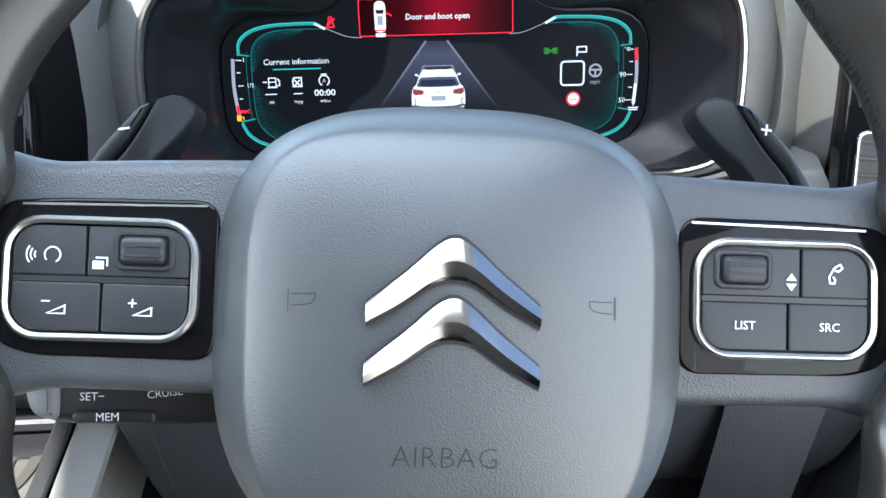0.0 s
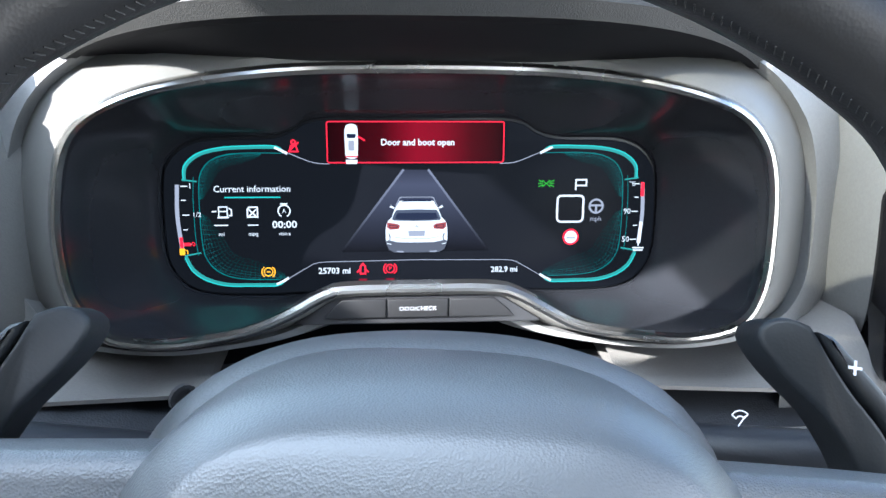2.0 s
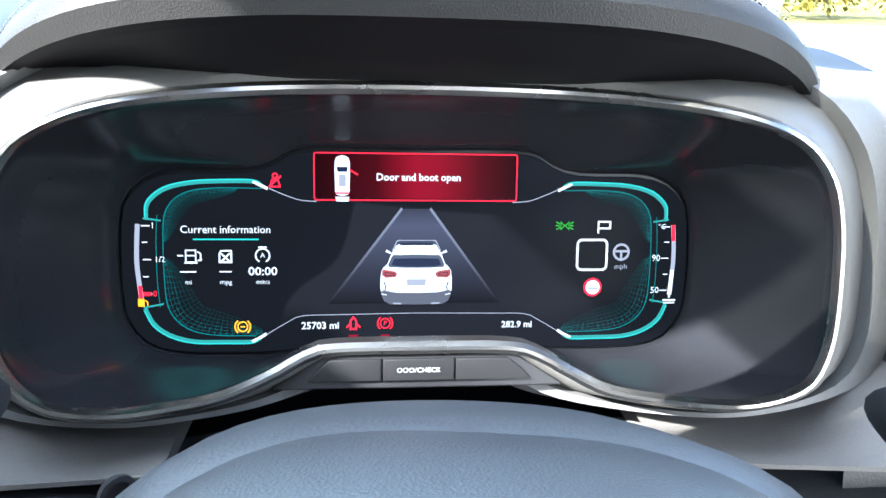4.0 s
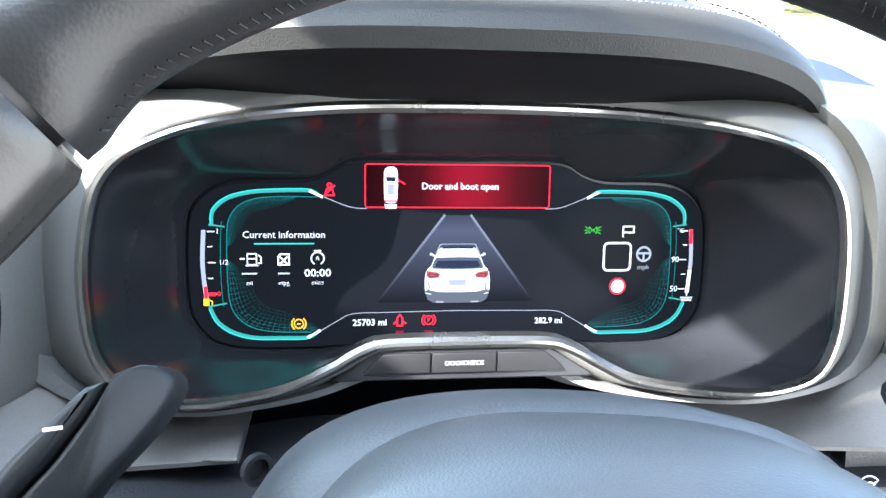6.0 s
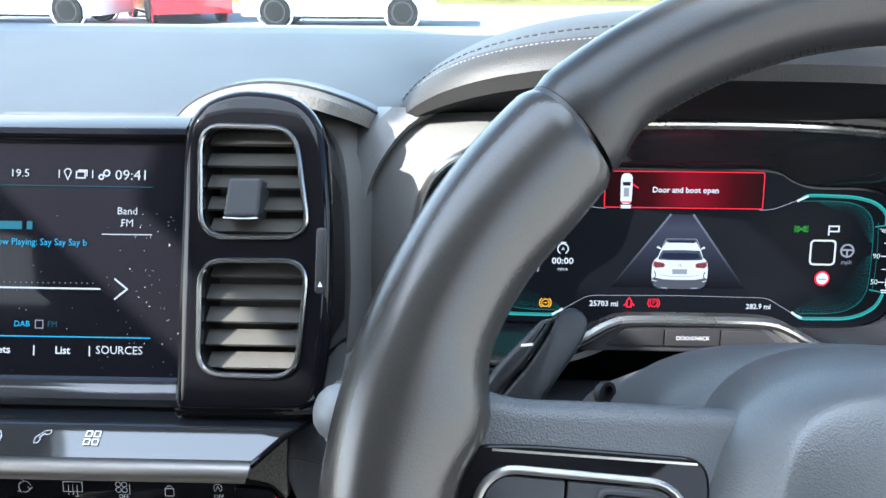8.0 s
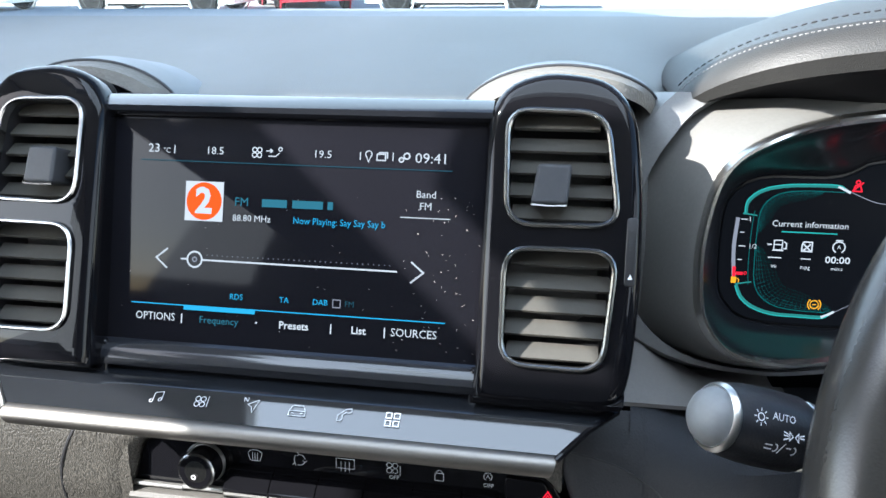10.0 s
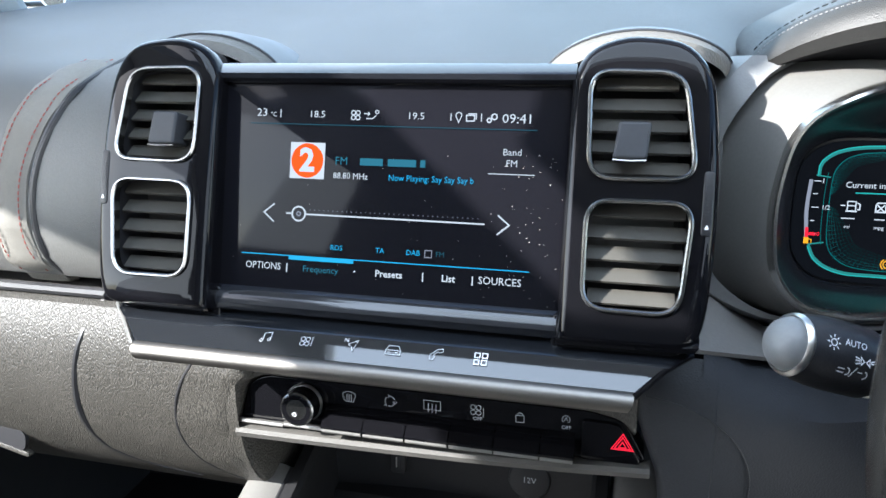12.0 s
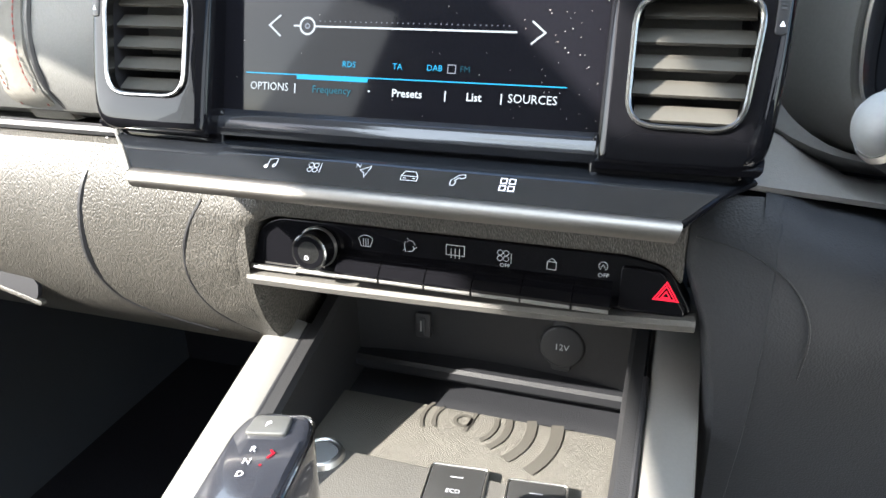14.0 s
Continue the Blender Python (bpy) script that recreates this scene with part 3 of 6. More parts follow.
def stitches(name, pts, mat, parent, n, r=0.0005, length=0.62):
    """Thread laid in short stitches along a line."""
    p = smooth_loop(pts, n * 2 + 1, False)
    bm = joined(*[tube([p[2 * i], p[2 * i].lerp(p[2 * i + 2], length * 0.5) + Vector((0, -0.0003, 0)), p[2 * i].lerp(p[2 * i + 2], length)], r, sides=5) for i in range(n)])
    return part(name, bm, mat, parent)


for e, f in ((0.2, 0), (0.8, 0)):
    stitches("red_stitching", [(mix(a.x, b.x, e), pad_y(mix(a.y, b.y, e)) - 0.0036, mix(a.y, b.y, e)) for a, b in zip(la[::3], lb[::3])], RED_THREAD, dash, 44, 0.00045)

# ---- instrument cluster ----
RING = [(0, 80.5), (80, 79), (143, 73), (185, 61), (206, 42), (214.5, 16), (216.5, -20), (214, -52), (202, -74), (172, -83), (135, -81), (96, -74), (75, -64), (57, -54), (42, -50.5), (0, -50),
        (-42, -50.5), (-55, -54), (-71, -63), (-95, -73), (-121, -78), (-150, -80.5), (-180, -75), (-199, -53), (-204, -20), (-202, 11), (-194, 40), (-176, 58), (-141, 71), (-78, 78.5)]
BEZEL = [(p.x, p.y) for p in smooth_loop(mm(RING), 150)]
OFF = 0.045
cluster = thing("instrument_cluster", "lit digital instrument cluster in a black housing", "instrument cluster")
EYE_D = D.inverted() @ Vector((0.031, 0.155, 1.21))
FLAT = Matrix.Identity(4)
WRAP_L, WRAP_R = 0.046, 0.048


def wrapped(bm):
    """Bends the ends of the cluster's frame forward, towards the driver."""
    for v in bm.verts:
        p = v.co.copy()
        e = WRAP_L * step(-0.05, -0.165, p.x) if p.x < 0 else WRAP_R * step(0.06, 0.175, p.x)
        e *= min(1.0, max(0.0, p.z / OFF)) if p.z < OFF else 1.0
        e *= (1 - step(0.205, 0.30, abs(p.x))) * (1 - 0.45 * step(0.055, 0.10, p.y))
        v.co = D @ (p + (EYE_D - p) * (e / (EYE_D.z - p.z)))
    return bm


part("bezel", wrapped(ring(BEZEL, 0.0062, OFF - 0.012, OFF + 0.0005, FLAT, 0.0022)), BEZEL_M, cluster, "satin silver bezel")
lcd_h = [(0, 47), (58, 47), (72, 41), (88, 36), (126, 35), (142, 28), (150, 14), (151, -28), (146, -46), (130, -57), (90, -59), (60, -58), (0, -58)]
lcd = [(p.x, p.y) for p in smooth_loop(mm(lcd_h + [(-x, y) for x, y in reversed(lcd_h[1:-1])]), 90)]


def by_angle(loop, n=160, k=0.45):
    """Places of a closed loop at even angles about its middle; k flattens the angle."""
    out, m = [], len(loop)
    for i in range(n):
        a = 2 * math.pi * i / n
        d = Vector((math.cos(a), math.sin(a) * k))
        best = 0.0
        for j in range(m):
            p, q = Vector(loop[j]), Vector(loop[(j + 1) % m])
            e = q - p
            den = d.x * e.y - d.y * e.x
            if abs(den) < 1e-12:
                continue
            t, u = (p.x * e.y - p.y * e.x) / den, (p.x * d.y - p.y * d.x) / den
            if t > 0 and -1e-9 <= u <= 1 + 1e-9:
                best = max(best, t)
        out.append((d.x * best, d.y * best))
    return out


fa, fb = by_angle(inset(BEZEL, 0.0062)), by_angle(inset(lcd, -0.0015))
part("housing", wrapped(loft([[(mix(p[0], q[0], t), mix(p[1], q[1], t), z) for p, q in zip(fa, fb)] for t, z in ((0, OFF - 0.003), (0.04, OFF - 0.008), (0.35, 0.024), (0.7, 0.011), (0.95, 0.004), (1.0, 0.0))] , FLAT, True, False, True)), LENS, cluster, "smooth black lens housing")
band = inset(BEZEL, -0.022)


def low_top(loop, z, top=0.0865, hug=0.18):
    """A loop outside the bezel, held down under the hood and close to the bezel along its foot."""
    return [(x, min(top, y if y > by else by + (y - by) * hug), z) for (x, y), (bx, by) in zip(loop, BEZEL)]


part("outer_band", wrapped(loft([[(x, y, OFF - 0.002) for x, y in BEZEL], low_top(inset(BEZEL, -0.004), OFF - 0.003), low_top(inset(BEZEL, -0.014), OFF - 0.012), low_top(band, OFF - 0.018)], FLAT)), BAND, cluster, "dark concave band round the bezel")
part("surround", wrapped(loft([low_top(band, OFF - 0.018), low_top(inset(BEZEL, -0.026), OFF - 0.012, 0.0870), low_top(inset(BEZEL, -0.040), OFF - 0.012, 0.0875), low_top(inset(BEZEL, -0.060), OFF - 0.03, 0.0878), low_top(inset(BEZEL, -0.080), OFF - 0.08, 0.088)], FLAT)), PANEL, cluster, "satin grey panel round the cluster")

# sill of the dashboard under both ends of the cluster
for xs_, z_top, z_lip, y_lip, y_b in (((-0.186, -0.168, -0.151, -0.138, -0.127, -0.112, -0.097, -0.08, -0.064), (1.052, 1.050, 1.046, 1.036, 1.0285, 1.0205, 1.017, 1.0165, 1.0165), (1.036, -0.20), (0.420, 0.38), 0.462),
                                      ((0.166, 0.18, 0.20, 0.225, 0.24, 0.255, 0.267, 0.285, 0.30), (1.0185, 1.017, 1.0155, 1.0145, 1.017, 1.024, 1.040, 1.046, 1.05), (1.0135, 0.06), (0.461, -0.2), 0.47)):
    rows = []
    for x, zt in zip(xs_, z_top):
        zl, yl = z_lip[0] + z_lip[1] * (x - xs_[0]), y_lip[0] + y_lip[1] * (x - xs_[0])
        rows.append([(x, y_b + 0.03, zt + 0.002), (x, y_b, zt), (x, mix(y_b, yl, 0.35), mix(zt, zl, 0.35) + 0.002), (x, mix(y_b, yl, 0.8), mix(zt, zl, 0.7) + 0.002), (x, yl, zl + 0.003), (x, yl + 0.001, zl), (x, yl + 0.006, zl - 0.002), (x, yl + 0.06, zl - 0.003)])
    part("cluster_sill", sheet(rows), SILL, dash, "grey sill under the cluster")

# the lit display
lcd_part = part("display_panel", slab(lcd, -0.002, 0.0035, D, 0.0008), DISPLAY, cluster, "black display glass")
L = D @ at(0, 0, 3.7)


def lit(name, loop, mat, lift=0.0003):
    return flat(name, loop, L, mat, lcd_part, lift)


def lines(name, ls, w, mat, lift=0.0004):
    return strokes(name, ls, w, L, mat, lcd_part, lift)


def word(body, size, x, y, mat=WHITE_L, align="CENTER", bold=0.0, stretch=1.0):
    return text("lettering", body, size / 1000, L @ at(x, y), mat, lcd_part, align, bold, 0.0005, stretch)


def band_strip(name, pts, w, mat, lift=0.0004):
    """A wide lit line with a smooth course; pts in mm."""
    p = smooth_loop([(x, y) for x, y in pts], 40, False)
    return lines(name, [[(q.x, q.y) for q in p]], w, mat, lift)


for s in (1, -1):
    up = [(s * x, y) for x, y in ((-141 + 3, 12), (-137, 20), (-129, 27), (-116, 30.5), (-100, 31.5), (-84, 31.5), (-80, 29.5))]
    dn = [(s * x, y) for x, y in ((-140, -35), (-136, -43), (-128, -49), (-116, -52.5), (-100, -53), (-86, -53), (-82, -51))]
    band_strip("turquoise_arc", up, 2.0, TEAL_M)
    band_strip("turquoise_arc", dn, 2.0, TEAL_M)
    for run, rise in ((up, 0.9), (dn, -0.9)):
        band_strip("turquoise_line", [(x - s * 0.6, y + rise) for x, y in run], 0.7, TEAL_L, 0.0006)
    lines("corner_glint", [[up[-2], up[-1], (s * -77, 28)]], 1.6, WHITE_L, 0.0006)
    lines("corner_glint", [[dn[-2], dn[-1], (s * -79, -49)]], 1.6, WHITE_L, 0.0006)
    frame_in = [(s * x, y) for x, y in ((-76, 28), (-62, 22.5), (-52, 21.5))]
    lines("thin_frame", [[(q.x, q.y) for q in smooth_loop(frame_in, 12, False)]], 0.5, DIM_L)
    inner_frame = [(s * x, y) for x, y in ((-80, 28), (-105, 28), (-120, 25), (-128, 17), (-130, 5), (-130, -22), (-128, -36), (-120, -45), (-108, -49), (-84, -50))]
    lines("inner_frame", [[(q.x, q.y) for q in smooth_loop(inner_frame, 40, False)]], 0.5, TEAL_D)
    lines("inner_frame", [[(q.x - s * 1.6, q.y) for q in smooth_loop([(s * x, y) for x, y in ((-131, 14), (-132, 0), (-132, -22), (-131, -34))], 12, False)]], 0.4, TEAL_D)
    lines("base_frame", [[(q.x, q.y) for q in smooth_loop([(s * x, y) for x, y in ((-79, -49.5), (-68, -43), (-60, -39.5), (-40, -39), (0, -38.5))], 24, False)]], 0.45, DIM_L)
    # net of fine lines in the corners, fainter towards the middle
    for run, focus, reach in (([(-130, -8), (-130, -18), (-129.2, -30), (-126, -40), (-119, -46), (-108, -49), (-96, -50), (-80, -49)], (-97, -21), 0.36),
                              ([(-130, 0), (-129.6, 8), (-128, 16), (-122, 24), (-112, 27.6), (-102, 28), (-92, 28)], (-106, 10), 0.30)):
        count = 26
        edge = smooth_loop(run, count, False)
        depth = [0.0] + [1.25 * reach * (k / 7) ** 1.1 for k in range(1, 8)]
        net = [[(s * mix(q.x, focus[0], v * (1 - 0.75 * abs(2 * k / (count - 1) - 1) ** 3)), mix(q.y, focus[1], v * (1 - 0.75 * abs(2 * k / (count - 1) - 1) ** 3))) for k, q in enumerate(edge)] for v in depth]
        for lo, hi, mat, wd in ((0, 3, TEAL_D, 0.13), (3, 5, TEAL_F, 0.2), (5, 7, TEAL_F, 0.12)):
            lines("mesh_pattern", [row for row in net[lo + (lo > 0):hi + 1]], wd, mat)
            lines("mesh_pattern", [[net[lo][k], net[hi][k]] for k in range(1, count - 1)], wd, mat)
    # short links from the arcs to the inner frame
    lines("arc_link", [[(s * -139.5, 12.4), (s * -131, 11.2)]], 0.9, TEAL_M)
    lines("arc_link", [[(s * -140.6, -34.2), (s * -131, -32.4)]], 0.9, TEAL_M)
    # gauges at both ends
    g = [(s * -142.5, 9), (s * -143.5, -10), (s * -142, -29)]
    lines("gauge_bar", [[(q.x, q.y) for q in smooth_loop(g, 14, False)]], 2.4, DIM_L)
    lines("gauge_marks", [[(s * -140.5, y), (s * -(138 if k % 2 else 136.5), y)] for k, y in enumerate((8.5, 0, -9, -18, -27))], 0.6, WHITE_L)
lines("gauge_red", [[(-142.3, -23), (-142, -29)], [(-140.5, -27), (-137, -27)]], 2.0, RED_L, 0.0007)
lines("gauge_red", [[(142.5, 9), (142.8, 1)]], 2.2, RED_L, 0.0007)
lines("gauge_fill", [[(143, -16), (142.2, -29)]], 2.2, WHITE_L, 0.0007)
word("1", 4.5, -135, 8.5)
word("1/2", 4.2, -132, -9)
word("0", 4.2, -135, -27, RED_L)
word("\u00b0C", 4, 136, 8.5)
word("90", 5, 133.5, -9)
word("50", 5, 133.5, -27)
lines("temperature_icon", [[(142, -26), (142, -31)], [(138.5, -32.5), (145.5, -32.5)], [(139, -34), (145, -34)]], 0.9, WHITE_L, 0.0007)
lit("fuel_icon", [(-143.6, -29.5), (-140.4, -29.5), (-140.4, -33.6), (-143.6, -33.6)], AMBER_L, 0.0007)
lines("fuel_icon", [[(-140, -30.4), (-138.8, -31), (-138.8, -33)]], 0.6, AMBER_L, 0.0008)
word("Current information", 5.6, -98.5, 6.5, WHITE_L, bold=0.00002, stretch=0.99)
lines("rule", [[(-115, 1.5), (-82, 1.5)]], 0.8, TEAL_L)
lines("pump_icon", [[(-119, -4.2), (-114, -4.2), (-114, -10.4), (-119, -10.4), (-119, -4.2)], [(-118.6, -7), (-114.4, -7)], [(-119.8, -10.8), (-113.2, -10.8)]], 0.7, WHITE_L)
lines("pump_icon", [[(-113, -5), (-111.5, -6), (-111.5, -9.5), (-113, -9.5)], [(-123, -7), (-120.5, -7)]], 0.8, WHITE_L)
lines("can_icon", [[(-101, -4.5), (-96, -4.5), (-96, -10.5), (-102, -10.5), (-102, -6), (-101, -4.5)], [(-101, -6), (-97, -10)], [(-97, -6), (-101, -10)]], 0.9, WHITE_L)
lines("timer_icon", [arc(-80, -7, 3.6, -60, 240, 16), [(-82, -2.6), (-78, -2.6)]], 0.8, WHITE_L)
word("A", 3.6, -80, -7)
lines("dashes", [[(-122, -15.5), (-114, -15.5)], [(-102, -15.5), (-96, -15.5)]], 0.7, WHITE_L)
word("00:00", 6.2, -80, -15.5, bold=0.0001, stretch=1.1)
word("mi", 3.6, -118, -21)
word("mpg", 3.6, -99, -21)
word("min:s", 3.4, -80, -21)
# warning box
lines("warning_frame", [[(q[0] * 1000, q[1] * 1000) for q in rrect(0.107, 0.0245, 0.0012, 3, 0.0005, 0.0345)] + [(54, 45.5)]], 0.7, RED_L)
lit("warning_glow", [(-52.5, 46), (53.5, 46), (53.5, 23.2), (-52.5, 23.2)], WARNING_L, 0.0002)
word("Door and boot open", 5.4, 1.5, 34.3, bold=0.00012, stretch=0.98)
top = L @ at(-38.5, 34.5)
flat("car_icon", [(p.x, p.y) for p in smooth_loop([(0, 11), (3.4, 9.5), (4, 4), (3.8, -5), (3.4, -9), (0, -10), (-3.4, -9), (-3.8, -5), (-4, 4), (-3.4, 9.5)], 30)], top, WHITE_L, lcd_part, 0.0005)
flat("car_icon_glass", [(-2.8, 5), (2.8, 5), (2.4, 2.5), (-2.4, 2.5)], top, NAVY_L, lcd_part, 0.0007)
flat("car_icon_roof", [(-1.8, 1), (1.8, 1), (1.8, -5), (-1.8, -5)], top, DIM_L, lcd_part, 0.0007)
flat("car_icon_boot", [(-3.6, -10.5), (3.6, -10.5), (3.2, -13), (-3.2, -13)], top, WHITE_L, lcd_part, 0.0007)
strokes("car_icon_door", [[(4, 3.5), (8, 1)]], 0.9, top, RED_L, lcd_part, 0.0007)
strokes("car_icon_bar", [[(-3.4, -8.6), (3.4, -8.6)]], 0.8, top, RED_L, lcd_part, 0.0008)
# road with the car seen from behind
lit("road", [(-7, 17.8), (7.5, 17.8), (44.5, -33), (-45, -33)], ROAD_FADE, 0.0001)
for a, b in (((-7.4, 17.8), (-45.5, -32.5)), ((7.9, 17.8), (45, -32.5))):
    lines("road_edge", [[a, b]], 1.4, ROAD_EDGE, 0.0003)


def pic(pts):
    """The outline of the pictured car, from its right half."""
    return [(0.6 + x, y) for x, y in pts] + [(0.6 - x, y) for x, y in reversed(pts) if x > 0.01]


lit("car_picture", pic([(0, -0.6), (8.5, -0.8), (10.6, -1.6), (11.6, -3.4), (13.4, -6.0), (15.4, -11.5), (17.6, -13.6), (18.7, -15.6), (19.2, -20), (19.2, -25), (18.6, -28.5), (17.4, -31.5), (14, -32.6), (0, -32.8)]), WHITE_L, 0.0004)
lit("car_picture_sunroof", pic([(0, -0.2), (8.6, -0.4), (9.2, -1.7), (0, -1.6)]), NAVY_L, 0.0006)
lit("car_picture_glass", pic([(0, -6.6), (12.4, -6.9), (13.6, -8.6), (15.2, -12.4), (14.4, -13.4), (8, -13.7), (0, -13.8)]), ROAD_L, 0.0006)
lit("car_picture_glass", pic([(0, -8.6), (11.8, -8.8), (13.4, -12.2), (10, -12.9), (0, -13.2)]), NAVY_L, 0.0007)
lit("car_picture_skirt", pic([(0, -27.4), (11, -27.2), (17.6, -25.8), (18.9, -26.6), (18.4, -29.2), (17.2, -31.8), (14, -33.6), (0, -33.8)]), SKIRT_L, 0.0007)
lines("car_picture_crease", [[(-13, -23.9), (-6, -25), (7.2, -25), (14.2, -23.9)]], 0.35, DIM_L, 0.0006)
for sx in (-1, 1):
    lit("car_picture_lamp", [(0.6 + sx * x, y) for x, y in ((18.2, -14.6), (11.8, -15.6), (10.2, -16.8), (11, -18.8), (16.6, -19.2), (18.4, -17.6))], RED_DULL, 0.0006)
    lines("car_picture_lamp", [[(0.6 + sx * 16.8, -16.2), (0.6 + sx * 12, -16.8), (0.6 + sx * 12, -17.8), (0.6 + sx * 16.6, -17.9), (0.6 + sx * 16.8, -16.2)]], 0.45, NAVY_L, 0.0008)
    lines("car_picture_rail", [[(0.6 + sx * 9.2, 1.0), (0.6 + sx * 10.4, 0.6), (0.6 + sx * 12.8, -4.6)]], 0.6, DIM_L, 0.0006)
    lit("car_picture_mirror", [(0.6 + sx * x, y) for x, y in ((13.2, -5.6), (15.8, -4.0), (16.6, -5.2), (14.2, -6.2))], WHITE_L, 0.0004)
    lines("car_picture_exhaust", [[(0.6 + sx * 12.4, -33.0), (0.6 + sx * 8.2, -33.2)]], 0.9, DIM_L, 0.0009)
    lines("car_picture_crease", [[(0.6 + sx * 17.2, -21.6), (0.6 + sx * 16.4, -24), (0.6 + sx * 16.8, -26)]], 0.6, NAVY_L, 0.0006)
    lines("car_picture_crease", [[(0.6 + sx * 18.4, -27.8), (0.6 + sx * 15.8, -28.4)]], 0.5, WHITE_L, 0.0009)
lit("car_picture_plate", [(-4.6, -20.0), (5.8, -20.0), (5.5, -23.4), (-4.3, -23.4)], DIM_L, 0.0006)
lines("car_picture_badge", [[(-0.6, -17.6), (0.6, -16.4), (1.8, -17.6)], [(-0.6, -18.4), (0.6, -17.2), (1.8, -18.4)]], 0.3, DIM_L, 0.0006)
lines("car_picture_rail", [[(-8.6, 1.0), (9.8, 1.0)]], 0.4, DIM_L)
# tell-tales
# dim red boxes drawn as the reflection of the two icons above
for x in (-33, -16):
    lit("telltale_reflection", [(x - 2.5, -50.2), (x + 2.5, -50.2), (x + 2.5, -54), (x - 2.5, -54)], RED_D, 0.0002)
lines("belt_icon", [arc(-73, 34.6, 1.2, 0, 360, 10), [(-75.5, 29), (-74.5, 32.5), (-71.5, 32.5), (-70.5, 29), (-75.5, 29)], [(-70, 34.5), (-76, 29)]], 0.9, RED_L)
lines("door_icon", [[(-34.5, -47), (-34.5, -42.5), (-33, -40.5), (-31.5, -42.5), (-31.5, -47), (-34.5, -47)], [(-36.5, -46), (-34.5, -44)], [(-29.5, -46), (-31.5, -44)]], 1.0, RED_L)
lines("brake_icon", [arc(-16, -44, 2.6, 0, 360, 16), arc(-16, -44, 4, 130, 230, 8), arc(-16, -44, 4, -50, 50, 8)], 0.7, RED_L)
word("P", 3.6, -16, -44, RED_L)
lines("abs_icon", [arc(-91, -45, 2.6, 0, 360, 16), arc(-91, -45, 4, 130, 230, 8), arc(-91, -45, 4, -50, 50, 8), [(-92, -45), (-90, -45)]], 0.8, AMBER_L)
word("25703 mi", 5.4, -50.5, -45, stretch=0.98, bold=0.0001)
word("282.9 mi", 5.0, 56, -45.5, stretch=0.98, bold=0.0001)
lines("lamp_icon", [[(76.5, 11), (78.5, 10)], [(76.2, 9), (78.2, 9)], [(76.5, 7), (78.5, 8)], [(79, 11), (79, 7), (81, 9), (79, 11)], [(83.5, 11), (83.5, 7), (81.5, 9), (83.5, 11)], [(84, 10), (86, 11)], [(84, 9), (86, 9)], [(84, 8), (86, 7)]], 0.5, GREEN_L)
lines("park_mark", [[(100, 5), (100, 11.2), (106.6, 11.2), (106.6, 7.6), (100, 7.6)]], 1.0, WHITE_L)
lines("speed_frame", [[(q[0] * 1000, q[1] * 1000) for q in rrect(0.0165, 0.0165, 0.0025, 4, 0.097, -0.007)] + [(105.25, -1.2)]], 1.3, WHITE_L)
lines("wheel_icon", [arc(113.5, -5.5, 4.2, 0, 360, 20), [(109.6, -5), (117.4, -5)], [(113.5, -5), (113.5, -9.4)]], 1.3, DIM_L)
word("mph", 4.2, 113.5, -13.5, DIM_L)
lit("limit_sign", arc(98, -25, 5.2, 0, 350, 23), RED_L)
lit("limit_sign_face", arc(98, -25, 4.0, 0, 350, 23), WHITE_L, 0.0006)
lines("limit_bar", [[(95.5, -25.5), (100.5, -25.5)]], 0.9, DIM_L, 0.0008)
# three keys under the display
KEY = framed(D @ Vector((0, -0.0585, OFF - 0.004)), (1, 0, 0), (0, 0.1, 0.9))
for nm, pts in (("key", [(-55, -5.5), (-19, -5.5), (-19, 5.5), (-44, 5.5), (-50, 0)]), ("key", [(-18, -5.5), (17, -5.5), (17, 5.5), (-18, 5.5)]), ("key", [(18, -5.5), (56, -5.5), (51, 0), (44, 5.5), (18, 5.5)])):
    part(nm, slab(mm(pts), -0.01, 0.0015, KEY, 0.0006), TRIP_KEY, cluster)
text("lettering", "OOO/CHECK", 0.0036, KEY @ at(-0.5, 0, 1.6), GREY_PRINT, cluster)
part("key_shelf", slab(rounded(mm([(-74, -10), (-47, 7), (47, 7), (74, -10)]), 0.004), -0.012, -0.0008, KEY, 0.0006), BLACK, cluster)

